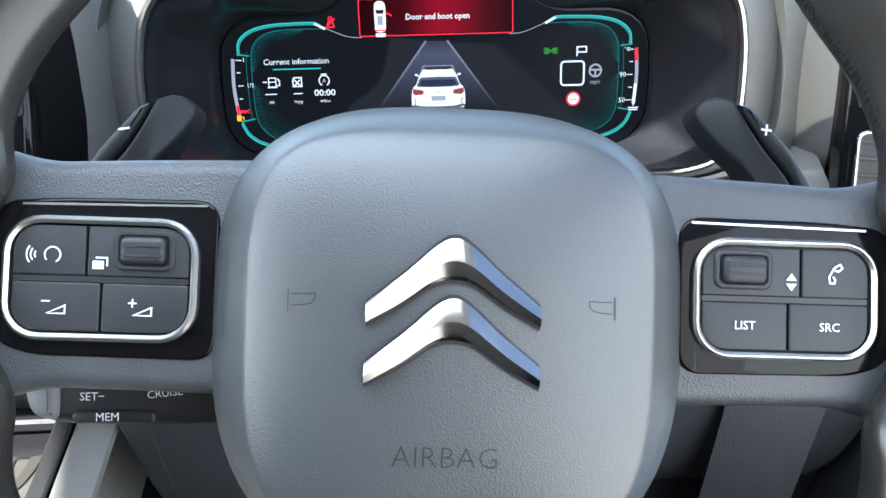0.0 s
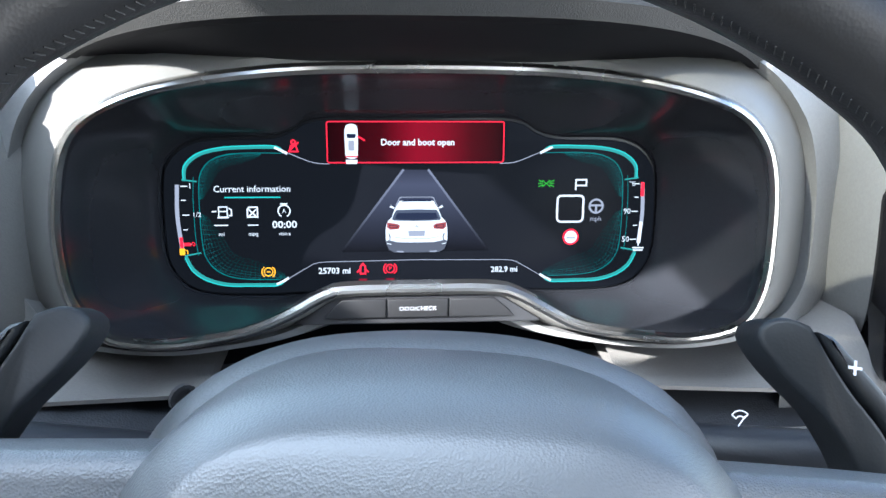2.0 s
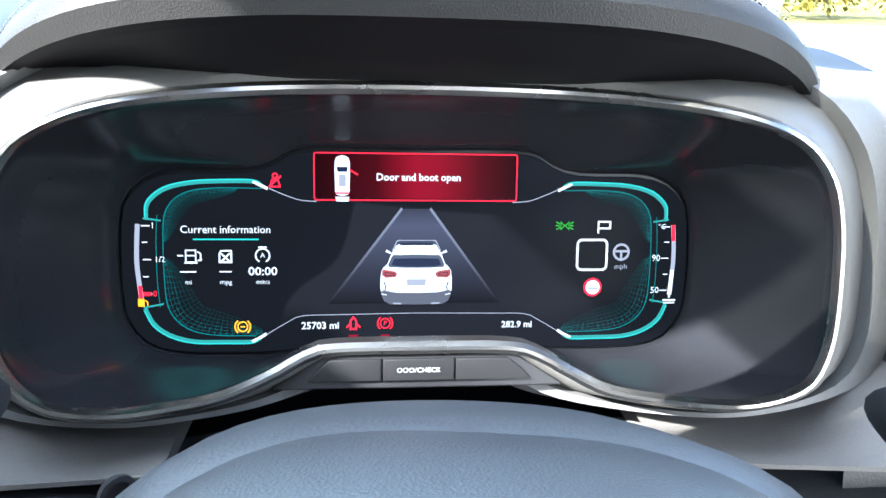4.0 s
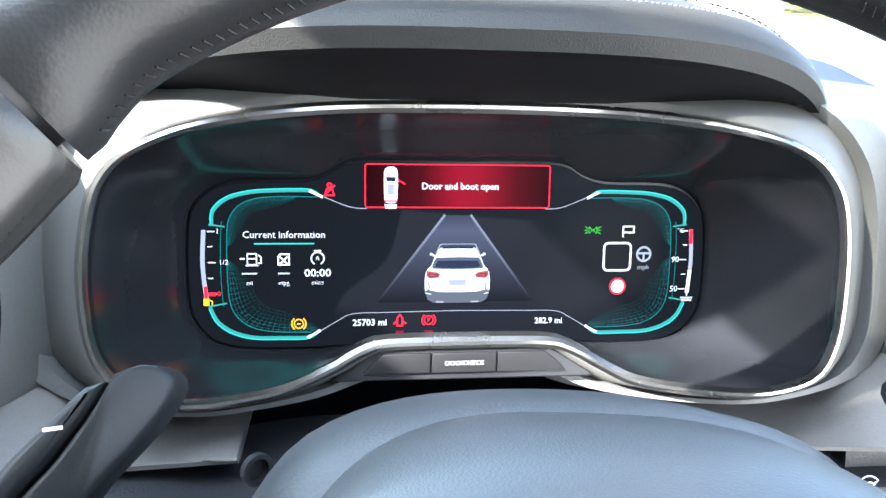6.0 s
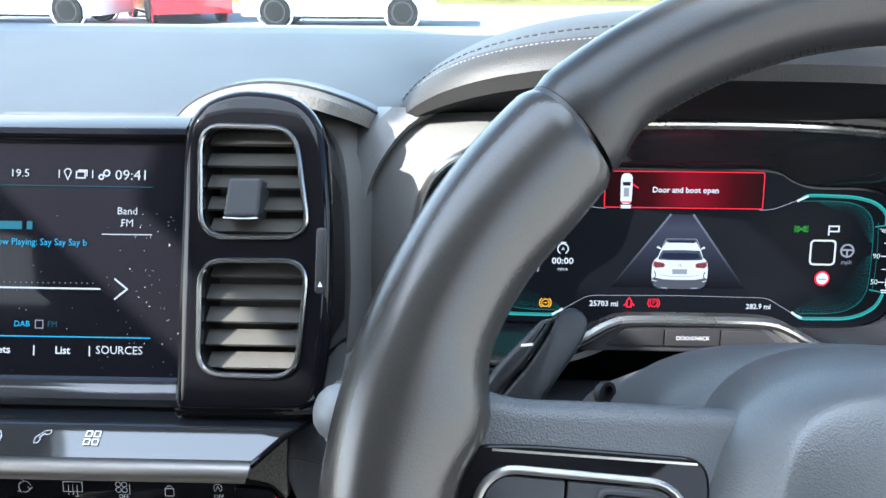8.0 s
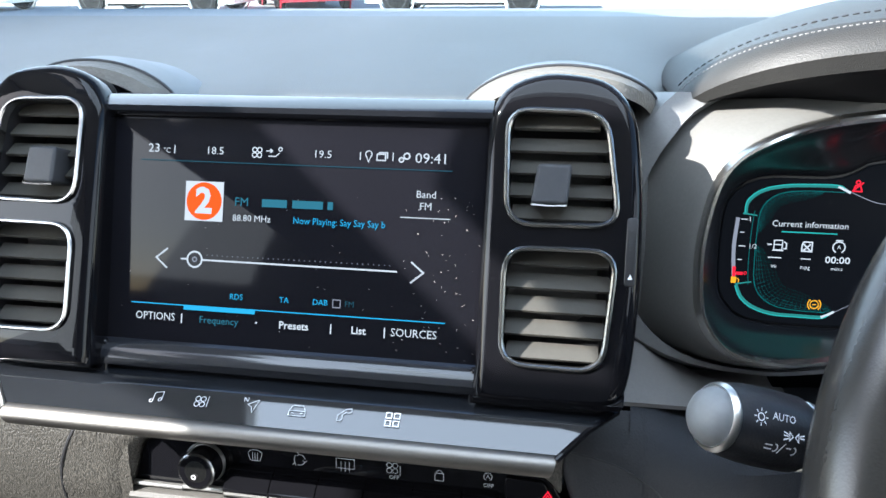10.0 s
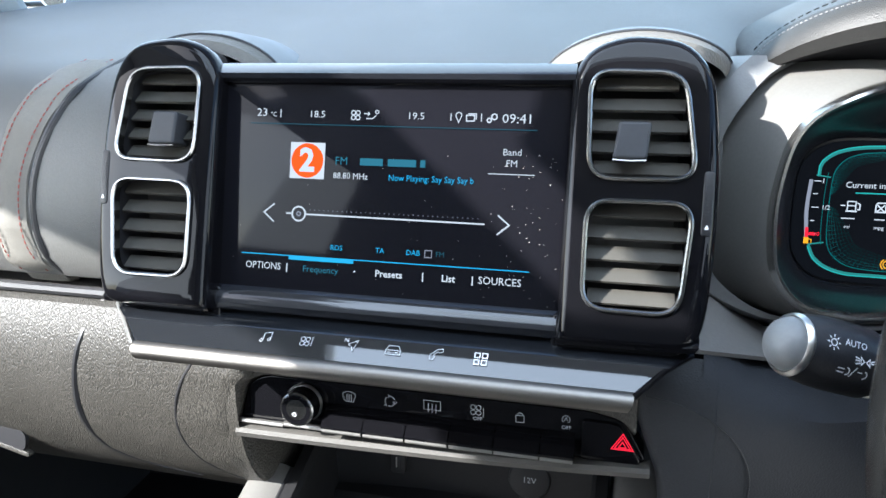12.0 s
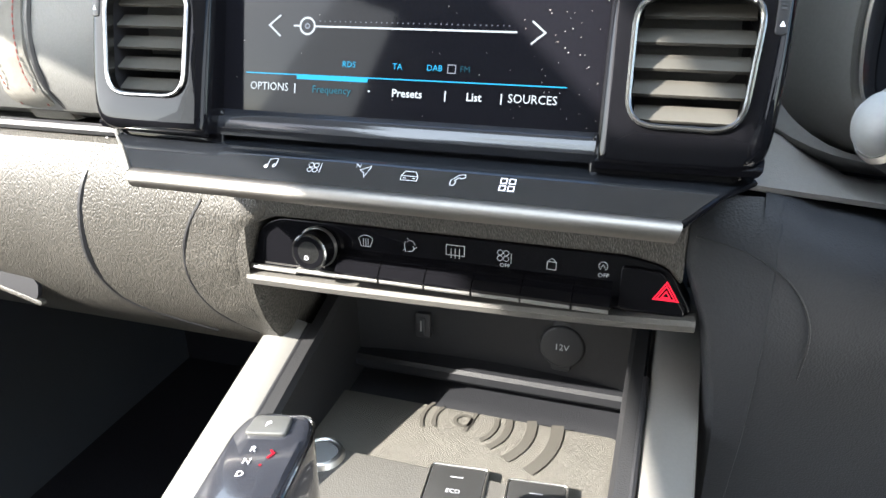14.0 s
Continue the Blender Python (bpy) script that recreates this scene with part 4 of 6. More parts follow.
# ---- hood over the cluster ----
hood = thing("cluster_hood", "black stitched leather hood over the instrument cluster", "dashboard hood")
HOOD_C, HOOD_W = 0.0545, 0.193
rows_top, rows_lip, rows_under, stitch_line, stitch_line2 = [], [], [], [], []
for i in range(61):
    s = math.sin(math.pi / 2 * (-1 + 2 * i / 60))
    a = abs(s)
    c = max(0.0, 1 - a ** 3.0) ** 0.68
    full = max(0.0, 1 - a ** 12) ** 0.5
    x = HOOD_C + HOOD_W * s
    zn, ny = 1.190 + 0.036 * c - 0.006 * a ** 8, 0.455 + 0.048 * a ** 3 + 0.010 * a ** 8
    cr = max(0.0, 1 - a ** 2) ** 1.2
    rows_top.append([(x, ny + 0.018, zn + 0.0085 * mix(c, full, 0.4) + 0.003), (x, ny + 0.05, zn + 0.003 + 0.0085 * c + 0.009 * cr), (x, ny + 0.10, zn + 0.004 + 0.006 * c + 0.016 * cr), (x, ny + 0.17, zn + 0.002 + 0.018 * cr), (x, ny + 0.26, mix(1.195, zn + 0.004, cr)), (x, ny + 0.36, 1.215)])
    rows_lip.append([(x, ny + 0.018, zn + 0.0085 * mix(c, full, 0.4) + 0.003), (x, ny + 0.008, zn + 0.006 * mix(c, full, 0.4) + 0.0015), (x, ny + 0.002, zn + 0.001), (x, ny, zn - 0.004), (x, ny + 0.004, zn - 0.009 * full - 0.004), (x, ny + 0.012, zn - 0.012 * full - 0.004)])
    rows_under.append([(x, ny + 0.012, zn - 0.012 * full - 0.004), (x, ny + 0.035, mix(1.186, zn - 0.018, 0.5 * c)), (x, 0.522, 1.1845), (x, 0.56, 1.184)])
    stitch_line.append((x, ny + 0.010, zn + 0.0075 * mix(c, full, 0.4) + 0.0025))
    stitch_line2.append((x, ny + 0.024, zn + 0.0115 * c + 0.0038))
part("top_pad", sheet(rows_top), HOOD_SKIN, hood, "black leather top")
part("front_lip", sheet([row[:5] for row in rows_lip[1:-1]]), HOOD_SKIN, hood)
# the lip's down-facing rows and the underside get their shade as a darker colour
part("lip_shade", sheet([row[4:] for row in rows_lip[1:-1]]), UNDER_SHADE, hood)
part("underside", sheet(rows_under[9:-9]), UNDER_SHADE, hood, "smooth underside with its shade put into the colour")
stitches("stitching", [Vector(p) + Vector((0, -0.0004, 0.0003)) for p in stitch_line[3:-3]], GREY_THREAD, hood, 150, 0.00035, 0.5)
stitches("stitching", [Vector(p) + Vector((0, -0.0002, 0.0006)) for p in stitch_line2[3:-3]], BLACK, hood, 90, 0.00045)

# ---- steering column, paddles and stalks ----
column = thing("steering_column", "dark plastic steering column shroud with shift paddles and stalks", "steering column")
sh = [(0, 80), (40, 77), (68, 67), (84, 50), (90, 30), (90, -20), (80, -50), (50, -65), (0, -68)]
SHROUD = [(p.x, p.y) for p in smooth_loop(mm(sh + [(-x, y) for x, y in reversed(sh[1:-1])]), 70)]
part("shroud", loft([[(x * k, y * k, z) for x, y in SHROUD] for k, z in ((0.80, -0.055), (0.90, -0.062), (0.96, -0.075), (0.985, -0.10), (1.0, -0.125), (0.98, -0.14), (0.9, -0.26))], C, True, True, True), SHROUD_M, column, "dark grey column shroud")
part("lock_recess", lathe([(0.0048, -0.002), (0.0048, 0.0012), (0.0034, 0.0012), (0.0034, -0.004)], framed((-0.0365, 0.3385, 1.0915), (1, 0.6, 0), (0, 0.3, 1)), 16), BLACK, column)
for s in (1, -1):
    def line(pts, n=16):
        return [(q.x, q.y) for q in smooth_loop(pts, n, False)]

    wing = line(mm([(127, 30), (121.5, 44), (113.5, 57), (105.5, 68), (100.6, 77), (100.6, 82), (104, 84.6), (108, 84.8), (112.4, 82.5)]), 28) + line(mm([(112.4, 82.5), (115.2, 75.5), (118.8, 69.5), (123.3, 62.5), (128.2, 56.5), (133, 49.6), (139, 36), (140, 30)]))[1:]
    arm = line(mm([(141, 30), (140, 36), (134, 49.8), (129.2, 56.8), (124.2, 63), (119.6, 70), (116, 76), (114.0, 80.6)])) + line(mm([(114.6, 82.0), (119, 78.6), (122.8, 74.5), (126.8, 70), (131.4, 65), (135.2, 60), (138, 55), (141.5, 49), (146, 38), (147, 30)]))[1:]

    def swept(bm):
        """Leans the paddle's inner end away from the driver."""
        inv = C.inverted()
        for v in bm.verts:
            q = inv @ v.co
            q.z -= 0.0115 * max(0.0, (0.114 - abs(q.x)) / 0.016) ** 0.8
            v.co = C @ q
        return bm

    p1 = part("paddle", swept(slab([(x * s, y) for x, y in wing], -0.086, -0.0702, C, 0.0016)), PADDLE, column, "dark grey shift paddle")
    part("paddle_edge", swept(slab([(x * s, y) for x, y in arm], -0.086, -0.0698, C, 0.0022)), PADDLE, p1)
    m = C @ at(s * 123.4, 70.2, -69.6, s * -8)
    strokes("shift_mark", [[(-2, 0), (2, 0)]] + ([[(0, -2), (0, 2)]] if s > 0 else []), 0.9, m, ICON, p1)


def stalk(cap, root, mat, name, label):
    """A column stalk with a turned end cap; cap and root are places."""
    a, b = Vector(cap), Vector(root)
    ax = (b - a).normalized()
    r = Vector((0, 0, 1)).cross(ax).normalized()
    m = framed(a, r, ax.cross(r))
    ob = part(name, lathe([(0.0004, -0.0075), (0.0035, -0.0072), (0.0065, -0.0060), (0.0090, -0.0037), (0.0104, -0.0008), (0.0106, 0.001)], m), CAP, column, label)
    part("ring", lathe([(0.0106, 0.0002), (0.0112, -0.0004), (0.0120, 0.0002), (0.0125, 0.0016), (0.0121, 0.0026)], m), SATIN, ob, "thin satin silver ring")
    part("barrel", lathe([(0.0120, 0.002), (0.0131, 0.006), (0.0139, 0.012), (0.0142, 0.02), (0.0140, 0.034), (0.0130, 0.036), (0.0124, 0.038)], m), mat, ob)
    part("collar", lathe([(0.0115, 0.0365), (0.0130, 0.038), (0.0130, 0.040), (0.0115, 0.0415)], m), SATIN, ob)
    part("arm", lathe([(0.0124, 0.040), (0.0126, 0.05), (0.011, 0.07), (0.009, (b - a).length)], m), mat, ob)
    return ob, m


ls, lm = stalk((-0.145, 0.303, 1.1005), (-0.045, 0.345, 1.062), STALK_M, "light_stalk", "dark light stalk with soft grey end cap")
ax = Vector((0.100, 0.042, -0.0385)).normalized()
nrm = Vector((0.22, -0.80, 0.55))
nrm = (nrm - ax * nrm.dot(ax)).normalized()
SM = framed(Vector((-0.145, 0.303, 1.1005)) + nrm * 0.0141 - ax * 0.003, ax, nrm.cross(ax))
SM2 = framed(Vector((-0.145, 0.303, 1.1005)) + (nrm - SM.col[1].to_3d() * 0.6).normalized() * 0.0141 - ax * 0.003, ax, (nrm.cross(ax) + nrm * 0.6))
strokes("lamp_mark", [arc(11, 1.2, 1.3, 0, 360, 12)] + [[(11 + 2 * math.cos(a), 1.2 + 2 * math.sin(a)), (11 + 2.9 * math.cos(a), 1.2 + 2.9 * math.sin(a))] for a in [k * math.pi / 4 for k in range(8)]], 0.4, SM, ICON, ls, 0.0006)
text("lettering", "AUTO", 0.0036, SM @ at(21, 2.4), ICON, ls, lift=0.0006)
strokes("side_lamp_mark", [[(21, -2), (23, -2.6)], [(21, -3.2), (23, -3.2)], [(21, -4.6), (23, -4)], [(23.5, -1.8), (23.5, -4.6), (25, -3.2), (23.5, -1.8)], [(27.5, -1.8), (27.5, -4.6), (26, -3.2), (27.5, -1.8)], [(28, -2.6), (30, -2)], [(28, -3.2), (30, -3.2)]], 0.45, SM, ICON, ls, 0.0006)
strokes("beam_mark", [[(15, 0.5), (18, 0.5)], [(15, -1), (18, -1)], arc(19, -0.2, 1.4, -90, 90, 8), [(21, -2), (23, 2)], [(24, 0.5), (26, 0.5)], arc(27, -0.2, 1.4, -90, 90, 8)], 0.45, SM2, ICON, ls, 0.0006)
wsk, wm = stalk((0.254, 0.301, 1.073), (0.130, 0.345, 1.062), STALK_M, "wiper_stalk", "dark wiper stalk with grey end cap")
WMK = framed((0.163, 0.3325, 1.0800), (1, 0, 0), (0, 0.5, 0.87))
strokes("wiper_mark", [arc(0, -1, 4, 40, 140, 8), arc(0, -1, 2, 40, 140, 6), [(-3, 1.5), (-1.5, 0.2)], [(3, 1.5), (1.5, 0.2)], [(-1, -2.5), (2, 1)]], 0.5, WMK, ICON, wsk)
CRZ = C @ at(-110.5, -30.5, -62)
cz = part("cruise_stalk", slab([(p.x, p.y) for p in smooth_loop(mm([(-38, 12), (30, 12), (36, 0), (30, -9), (-30, -9), (-38, -4)]), 40)], -0.03, 0.0, CRZ, 0.005), BLACK, column, "black cruise control stalk")
part("cruise_cap", slab([(p.x, p.y) for p in smooth_loop(mm([(-44, 10), (-33, 12), (-31, 0), (-33, -7), (-42, -4)]), 30)], -0.025, 0.002, CRZ, 0.004), CAP, cz)
part("memory_key", slab(mm(rrect(30, 4.4, 2, 3, -12, -6)), -0.002, 0.0012, CRZ, 0.001), BLACK, cz)
text("lettering", "MEM", 0.0042, CRZ @ at(-14, -6, 1.4), ICON, cz)
text("lettering", "SET\u2212", 0.0042, CRZ @ at(-20, 1.2, 0.2), ICON, cz)
text("lettering", "CRUISE", 0.0040, CRZ @ at(6, 2.2, 0.2, 6), ICON, cz)
strokes("dial_mark", [arc(-20, 7, 3.6, -30, 210, 12), [(-20, 7), (-22, 9.5)]], 0.5, CRZ, ICON, cz, 0.0004)
part("toggle", slab(mm(rrect(14, 8, 2.5, 3, 9, 8)), -0.002, 0.003, CRZ, 0.001), BLACK, cz)

# ---- steering wheel ----
wheel = thing("steering_wheel", "black leather steering wheel with airbag hub and button pods", "steering wheel")
RIM_R, RIM_Y, RIM_Z = 0.1665, 0.015, -0.020


def swell(deg, middle, width):
    """A soft swelling of the grip round one angle, alike on both sides of the wheel."""
    d = (deg + 180) % 360 - 180
    d = 180 - d if d > 90 else (-180 - d if d < -90 else d)
    return math.exp(-((d - middle) / width) ** 2)


def rim_at(deg):
    a = radians(deg)
    y = math.sin(a)
    return Vector((RIM_R * math.cos(a), RIM_Y + RIM_R * (y if y > -0.86 else -0.86 + (y + 0.86) * 0.2), RIM_Z))


def thumb(deg):
    """How far the grip stands out towards the hub, at the thumb rest and where the spokes meet it."""
    d = (deg + 180) % 360 - 180
    d = 180 - d if d > 90 else (-180 - d if d < -90 else d)
    return 0.0058 * step(51, 42, d) * step(-30, -20, d) + 0.0022 * swell(deg, 36, 7) + 0.006 * swell(deg, 10, 5) + 0.005 * swell(deg, -17, 5)


def rim_piece(name, a0, a1, r, mat, n=60, label=""):
    loops = []
    for i in range(n + 1):
        a = a0 + (a1 - a0) * i / n
        c = rim_at(a)
        inward = (Vector((0, RIM_Y, RIM_Z)) - c).normalized()
        rad = r * (0.93 if i in (0, n) else 1.0)
        loop = []
        for k in range(28):
            w = 2 * math.pi * k / 28
            loop.append(c + inward * math.cos(w) * (rad + thumb(a) * max(0.0, math.cos(w))) + Vector((0, 0, rad * 1.02 * math.sin(w))))
        loops.append(loop)
    return part(name, loft(loops, W, True, True, True), mat, wheel, label)


rim_piece("upper_rim", 43.4, 136.6, 0.0153, LEATHER, 60, "grained leather upper rim")
rim_piece("side_grip", 137.3, 222, 0.0157, RIM_LEATHER, 90, "smooth leather grip")
rim_piece("side_grip", -42, 42.7, 0.0157, RIM_LEATHER, 90, "smooth leather grip")
rim_piece("lower_rim", 222, 318, 0.0150, LEATHER, 60)
for a in (43.05, 136.95):
    part("rim_joint", tube([rim_at(a - 0.9), rim_at(a + 0.9)], 0.0142, W, False, 26), BLACK, wheel)


def rim_stitch(a0, a1, n):
    out = []
    for i in range(n):
        p = []
        for j in (0, 0.25, 0.5):
            a = a0 + (a1 - a0) * (i + j) / n
            c = rim_at(a)
            inward = -(c - Vector((0, RIM_Y, RIM_Z))).normalized()
            w = 0.0 + 0.34 * j
            rad = 0.0156
            p.append(c + inward * math.cos(w) * (rad + thumb(a) * math.cos(w)) + Vector((0, 0, rad * math.sin(w))))
        out.append(tube(p, 0.00022, W, sides=5))
    return joined(*out)


part("rim_stitching", rim_stitch(20, 74, 60), STITCH, wheel, "dark whip stitching")
part("rim_stitching", rim_stitch(106, 135, 32), STITCH, wheel, "dark whip stitching")


def hub_loop(half, top, low, square, z, n=112):
    """One contour of the airbag cover: squared-off round, drawn in towards its foot."""
    out = []
    for k in range(n):
        a = 2 * math.pi * k / n
        c, d = math.cos(a), math.sin(a)
        x = math.copysign(abs(c) ** (2 / square), c) * half
        y = math.copysign(abs(d) ** (2 / square), d) * (top if d > 0 else low)
        if y < 0:
            x *= 1 - 0.13 * (-y / 82) ** 2.4
        out.append((x / 1000, y / 1000, z / 1000))
    return out


HUB_ROWS = [(72, 72, 80, 3.0, -70), (73, 74.5, 82, 3.0, -60), (74, 74, 82, 3.0, -52), (75, 71.2, 82, 3.05, -38), (75.6, 67.9, 82, 3.1, -28), (75.2, 67.0, 81.6, 3.1, -25.5), (68, 63.3, 76, 3.5, -17.5), (62.4, 58.6, 70, 4.0, -11.2),
            (61.3, 57.2, 69, 4.1, -10.0), (60.2, 56.2, 68, 4.1, -9.3), (57, 53.6, 64, 4.0, -7.9), (48, 46, 54, 3.6, -5.0), (36, 34, 41, 3.0, -2.6), (24, 22.5, 28, 2.6, -1.0), (12, 11, 14, 2.2, -0.2), (2, 2, 2, 2.0, 0.0)]
hub = part("airbag_cover", loft([hub_loop(*row) for row in HUB_ROWS], W, True, True, True), HUB_SKIN, wheel, "grained grey airbag cover", angle=60)


def hub_height(x, y):
    """Height of the airbag cover over its plane at a place in mm."""
    last = None
    for half, top, low, square, z in reversed(HUB_ROWS):
        d = (abs(x) / half) ** square + (abs(y) / (top if y > 0 else low)) ** square
        if d <= 1 and last:
            d0, z0 = last
            return mix(z0, z, (d0 - 1) / max(d0 - d, 1e-6))
        last = (d, z)
    return -10.0


def laid_on_hub(ob):
    inv = W.inverted()
    for v in ob.data.vertices:
        q = inv @ v.co
        q.z = hub_height(q.x * 1000, q.y * 1000) / 1000 + 0.00035
        v.co = W @ q
    return ob


for dy in (0, -17.2):
    o = smooth_loop([(-24.9, 6.0), (-14, 14.6), (-5, 22.6), (0, 24.8), (5, 22.6), (14, 14.6), (24.9, 6.0)], 41, False)
    i_ = smooth_loop([(-24.9, -0.4), (-15, 5.2), (-6, 11.4), (0, 12.9), (6, 11.4), (15, 5.2), (24.9, -0.4)], 41, False)

    def chev_rows(g, zs):
        out_ = []
        for p, q in zip(o, i_):
            m_ = (p + q) / 2
            out_.append([(*((m_ + (c - m_) * g) / 1000 + Vector((0, dy / 1000, 0)))[:2], z) for c, z in ((p, zs[0]), (p, zs[1]), (p.lerp(q, 0.18), zs[2]), (p.lerp(q, 0.55), zs[3]), (p.lerp(q, 0.9), zs[2]), (q, zs[1]), (q, zs[0]))])
        return out_

    part("chevron_seat", loft(chev_rows(1.2, (-0.002, 0.0005, 0.0006, 0.0006)), W, False), BLACK, hub)
    part("chevron", loft(chev_rows(1.0, (0.0, 0.0012, 0.0022, 0.0034)), W, True, True, True), EMBLEM, hub, "polished chrome chevron", angle=25)
laid_on_hub(text("lettering", "AIRBAG", 0.0090, W @ at(-1, -38.5), EMBOSS, hub, bold=-0.00018))
for s in (1, -1):
    laid_on_hub(strokes("horn_mark", [[(s * -48, 9), (s * -48, 2.5)], [(s * -47, 4.2), (s * -43.5, 4.4), (s * -41, 5), (s * -40, 6.2), (s * -40, 7.8), (s * -43.5, 7.6), (s * -47, 7.6)]], 0.35, W, EMBOSS, hub))
SPW = W @ Matrix.Translation((0, 0, -0.0065)) @ Matrix.Diagonal((1.024, 1.024, 1, 1))
for s in (1, -1):
    sp = [(s * x, y) for x, y in ((58, 49), (100, 47.5), (128, 46), (146, 51), (152, 38), (152, -22), (142, -30), (125, -25), (58, -26))]
    spoke = part("spoke", slab(rounded(mm(sp), 0.008), -0.042, -0.019, SPW, 0.006, 5), SPOKE, wheel, "leather covered spoke")
    bay = mm([(s * x, y) for x, y in ((72, 35), (120, 34.5), (138, 33), (144, 24), (144, 0), (139, -11), (128, -14.5), (72, -15))])
    part("button_bay", slab(rounded(bay, 0.008), -0.024, -0.0182, SPW, 0.0012), GLOSS, spoke, "piano black button surround")
    strokes("bay_line", [[(s * 76, 33), (s * 132, 32)]], 0.7, SPW @ at(0, 0, -18.0), SATIN, spoke)
    cx = 105.5 if s > 0 else -107
    pod = part("button_frame", ring(rrect(0.059, 0.038, 0.0115, 7, cx / 1000, 0.0095), 0.0022, -0.022, -0.0148, SPW, 0.0009), SATIN, spoke, "satin silver button frame")
    t_div, b_div = (-111.5, -106.7) if s < 0 else (110.5, 106.5)
    x0, x1, y0, y1 = cx - 26.5, cx + 26.5, -6.6, 25.6
    for bx0, bx1, by0, by1 in ((x0, t_div - 0.4, 10.4, y1), (t_div + 0.4, x1, 10.4, y1), (x0, b_div - 0.4, y0, 8.2), (b_div + 0.4, x1, y0, 8.2)):
        w, h = bx1 - bx0, by1 - by0
        r_out = 7.5
        lp = []
        for sx, sy in ((1, 1), (-1, 1), (-1, -1), (1, -1)):
            px, py = (bx1 if sx > 0 else bx0), (by1 if sy > 0 else by0)
            rr = r_out if (abs(px - x0) < 0.1 or abs(px - x1) < 0.1) and (abs(py - y0) < 0.1 or abs(py - y1) < 0.1) else 0.6
            base = {(1, 1): 0, (-1, 1): 90, (-1, -1): 180, (1, -1): 270}[(sx, sy)]
            lp += arc(px - sx * rr, py - sy * rr, rr, base, base + 90, 5)
        part("button", slab(mm(lp), -0.021, -0.0162, SPW, 0.0005), BUTTON, pod, "matt black button")
    part("button_bar", slab(mm(rrect(53, 1.8, 0.5, 2, cx, 9.3)), -0.021, -0.0166, SPW), BLACK, pod)
    bx = -94 if s < 0 else 91.8
    part("roller_bay", ring(rrect(0.0185, 0.0125, 0.003, 4, bx / 1000, 0.0185), 0.002, -0.018, -0.0152, SPW), BUTTON, pod)
    part("roller", slab(mm(rrect(14, 8.6, 2, 3, bx, 18.5)), -0.018, -0.0135, SPW, 0.0018), BUTTON, pod)
    for yy in (17, 20):
        part("roller_rib", slab(mm(rrect(12, 0.7, 0.3, 2, bx, yy)), -0.0145, -0.0131, SPW), DARK, pod)
PW = SPW @ at(0, 0, -16.1)
strokes("voice_mark", [arc(-121.5, 16.5, 2.4, -60, 220, 12), arc(-125.5, 16.5, 1.4, 140, 220, 5), arc(-125.5, 16.5, 2.6, 140, 220, 5), arc(-125.5, 16.5, 3.8, 140, 220, 5)], 0.45, PW, ICON, wheel)
flat("page_mark", [(-109.4, 12.5), (-106, 12.5), (-106, 15), (-109.4, 15)], PW, ICON, wheel)
strokes("page_mark", [[(-108.4, 16), (-105, 16), (-105, 13.5)]], 0.5, PW, ICON, wheel)
for bx, sg in ((-120.5, "-"), (-94.5, "+")):
    strokes("volume_mark", [[(bx - 2, -1.3), (bx + 3.4, -1.3), (bx + 3.4, 1.2), (bx - 2, -1.3)], [(bx - 3.6, 2.4), (bx - 1.2, 2.4)]] + ([[(bx - 2.4, 1.2), (bx - 2.4, 3.6)]] if sg == "+" else []), 0.45, PW, ICON, wheel)
text("lettering", "LIST", 0.0038, PW @ at(92.5, 1), ICON, wheel)
text("lettering", "SRC", 0.0038, PW @ at(119.5, 1), ICON, wheel)
strokes("phone_mark", [[(119.5, 15), (119.3, 17), (121, 20), (122.8, 21), (123.5, 19.8), (122.3, 18.8), (121.3, 19)], [(119.5, 15), (121, 15), (121.2, 16.2), (120.5, 17)]], 0.55, PW, ICON, wheel)
for sg in (1, -1):
    flat("arrow_mark", [(105.5, 15 + sg * 0.5), (108.9, 15 + sg * 0.5), (107.2, 15 + sg * 2.8)][::sg], PW, ICON, wheel)


# ---- centre stack ----
def arc2(cx, cy, r, n=30):
    return [(cx + r * math.cos(2 * math.pi * k / n), cy + r * math.sin(2 * math.pi * k / n)) for k in range(n)]


def panel_bm(pts, thick):
    a, b, c, d = (Vector(p) for p in pts)
    n = (b - a).cross(d - a).normalized() * thick
    bm = bmesh.new()
    v = [bm.verts.new(p) for p in (a, b, c, d, a + n, b + n, c + n, d + n)]
    for f in ((0, 1, 2, 3), (4, 5, 6, 7), (0, 1, 5, 4), (1, 2, 6, 5), (2, 3, 7, 6), (3, 0, 4, 7)):
        bm.faces.new([v[i] for i in f])
    return bm


stack = thing("centre_stack", "gloss black centre stack with touchscreen and four air vents", "centre stack")
screen = part("touchscreen", slab(rounded(mm([(-104, -47.5), (103, -47.5), (103.5, 77), (-104.5, 77)]), 0.003), -0.014, 0.0, S, 0.0008), GLASS_BLACK, stack, "lit touchscreen under dusty black glass")
part("screen_edge", ring(rounded(mm([(-105, -48.5), (104, -48.5), (104.5, 78), (-105.5, 78)]), 0.0034), 0.0011, -0.006, 0.0009, S, 0.0003), GLOSS, screen)
T = S @ at(0, 0, 0.15)


def tlit(name, loop, mat, lift=0.0003):
    return flat(name, loop, T, mat, screen, lift)


def tlines(name, ls, w, mat, lift=0.0003):
    return strokes(name, ls, w, T, mat, screen, lift)


def tword(body, size, x, y, mat=WHITE_L, bold=0.0, stretch=1.0, align="CENTER"):
    return text("lettering", body, size / 1000, T @ at(x, y), mat, screen, align, bold, 0.0004, stretch)


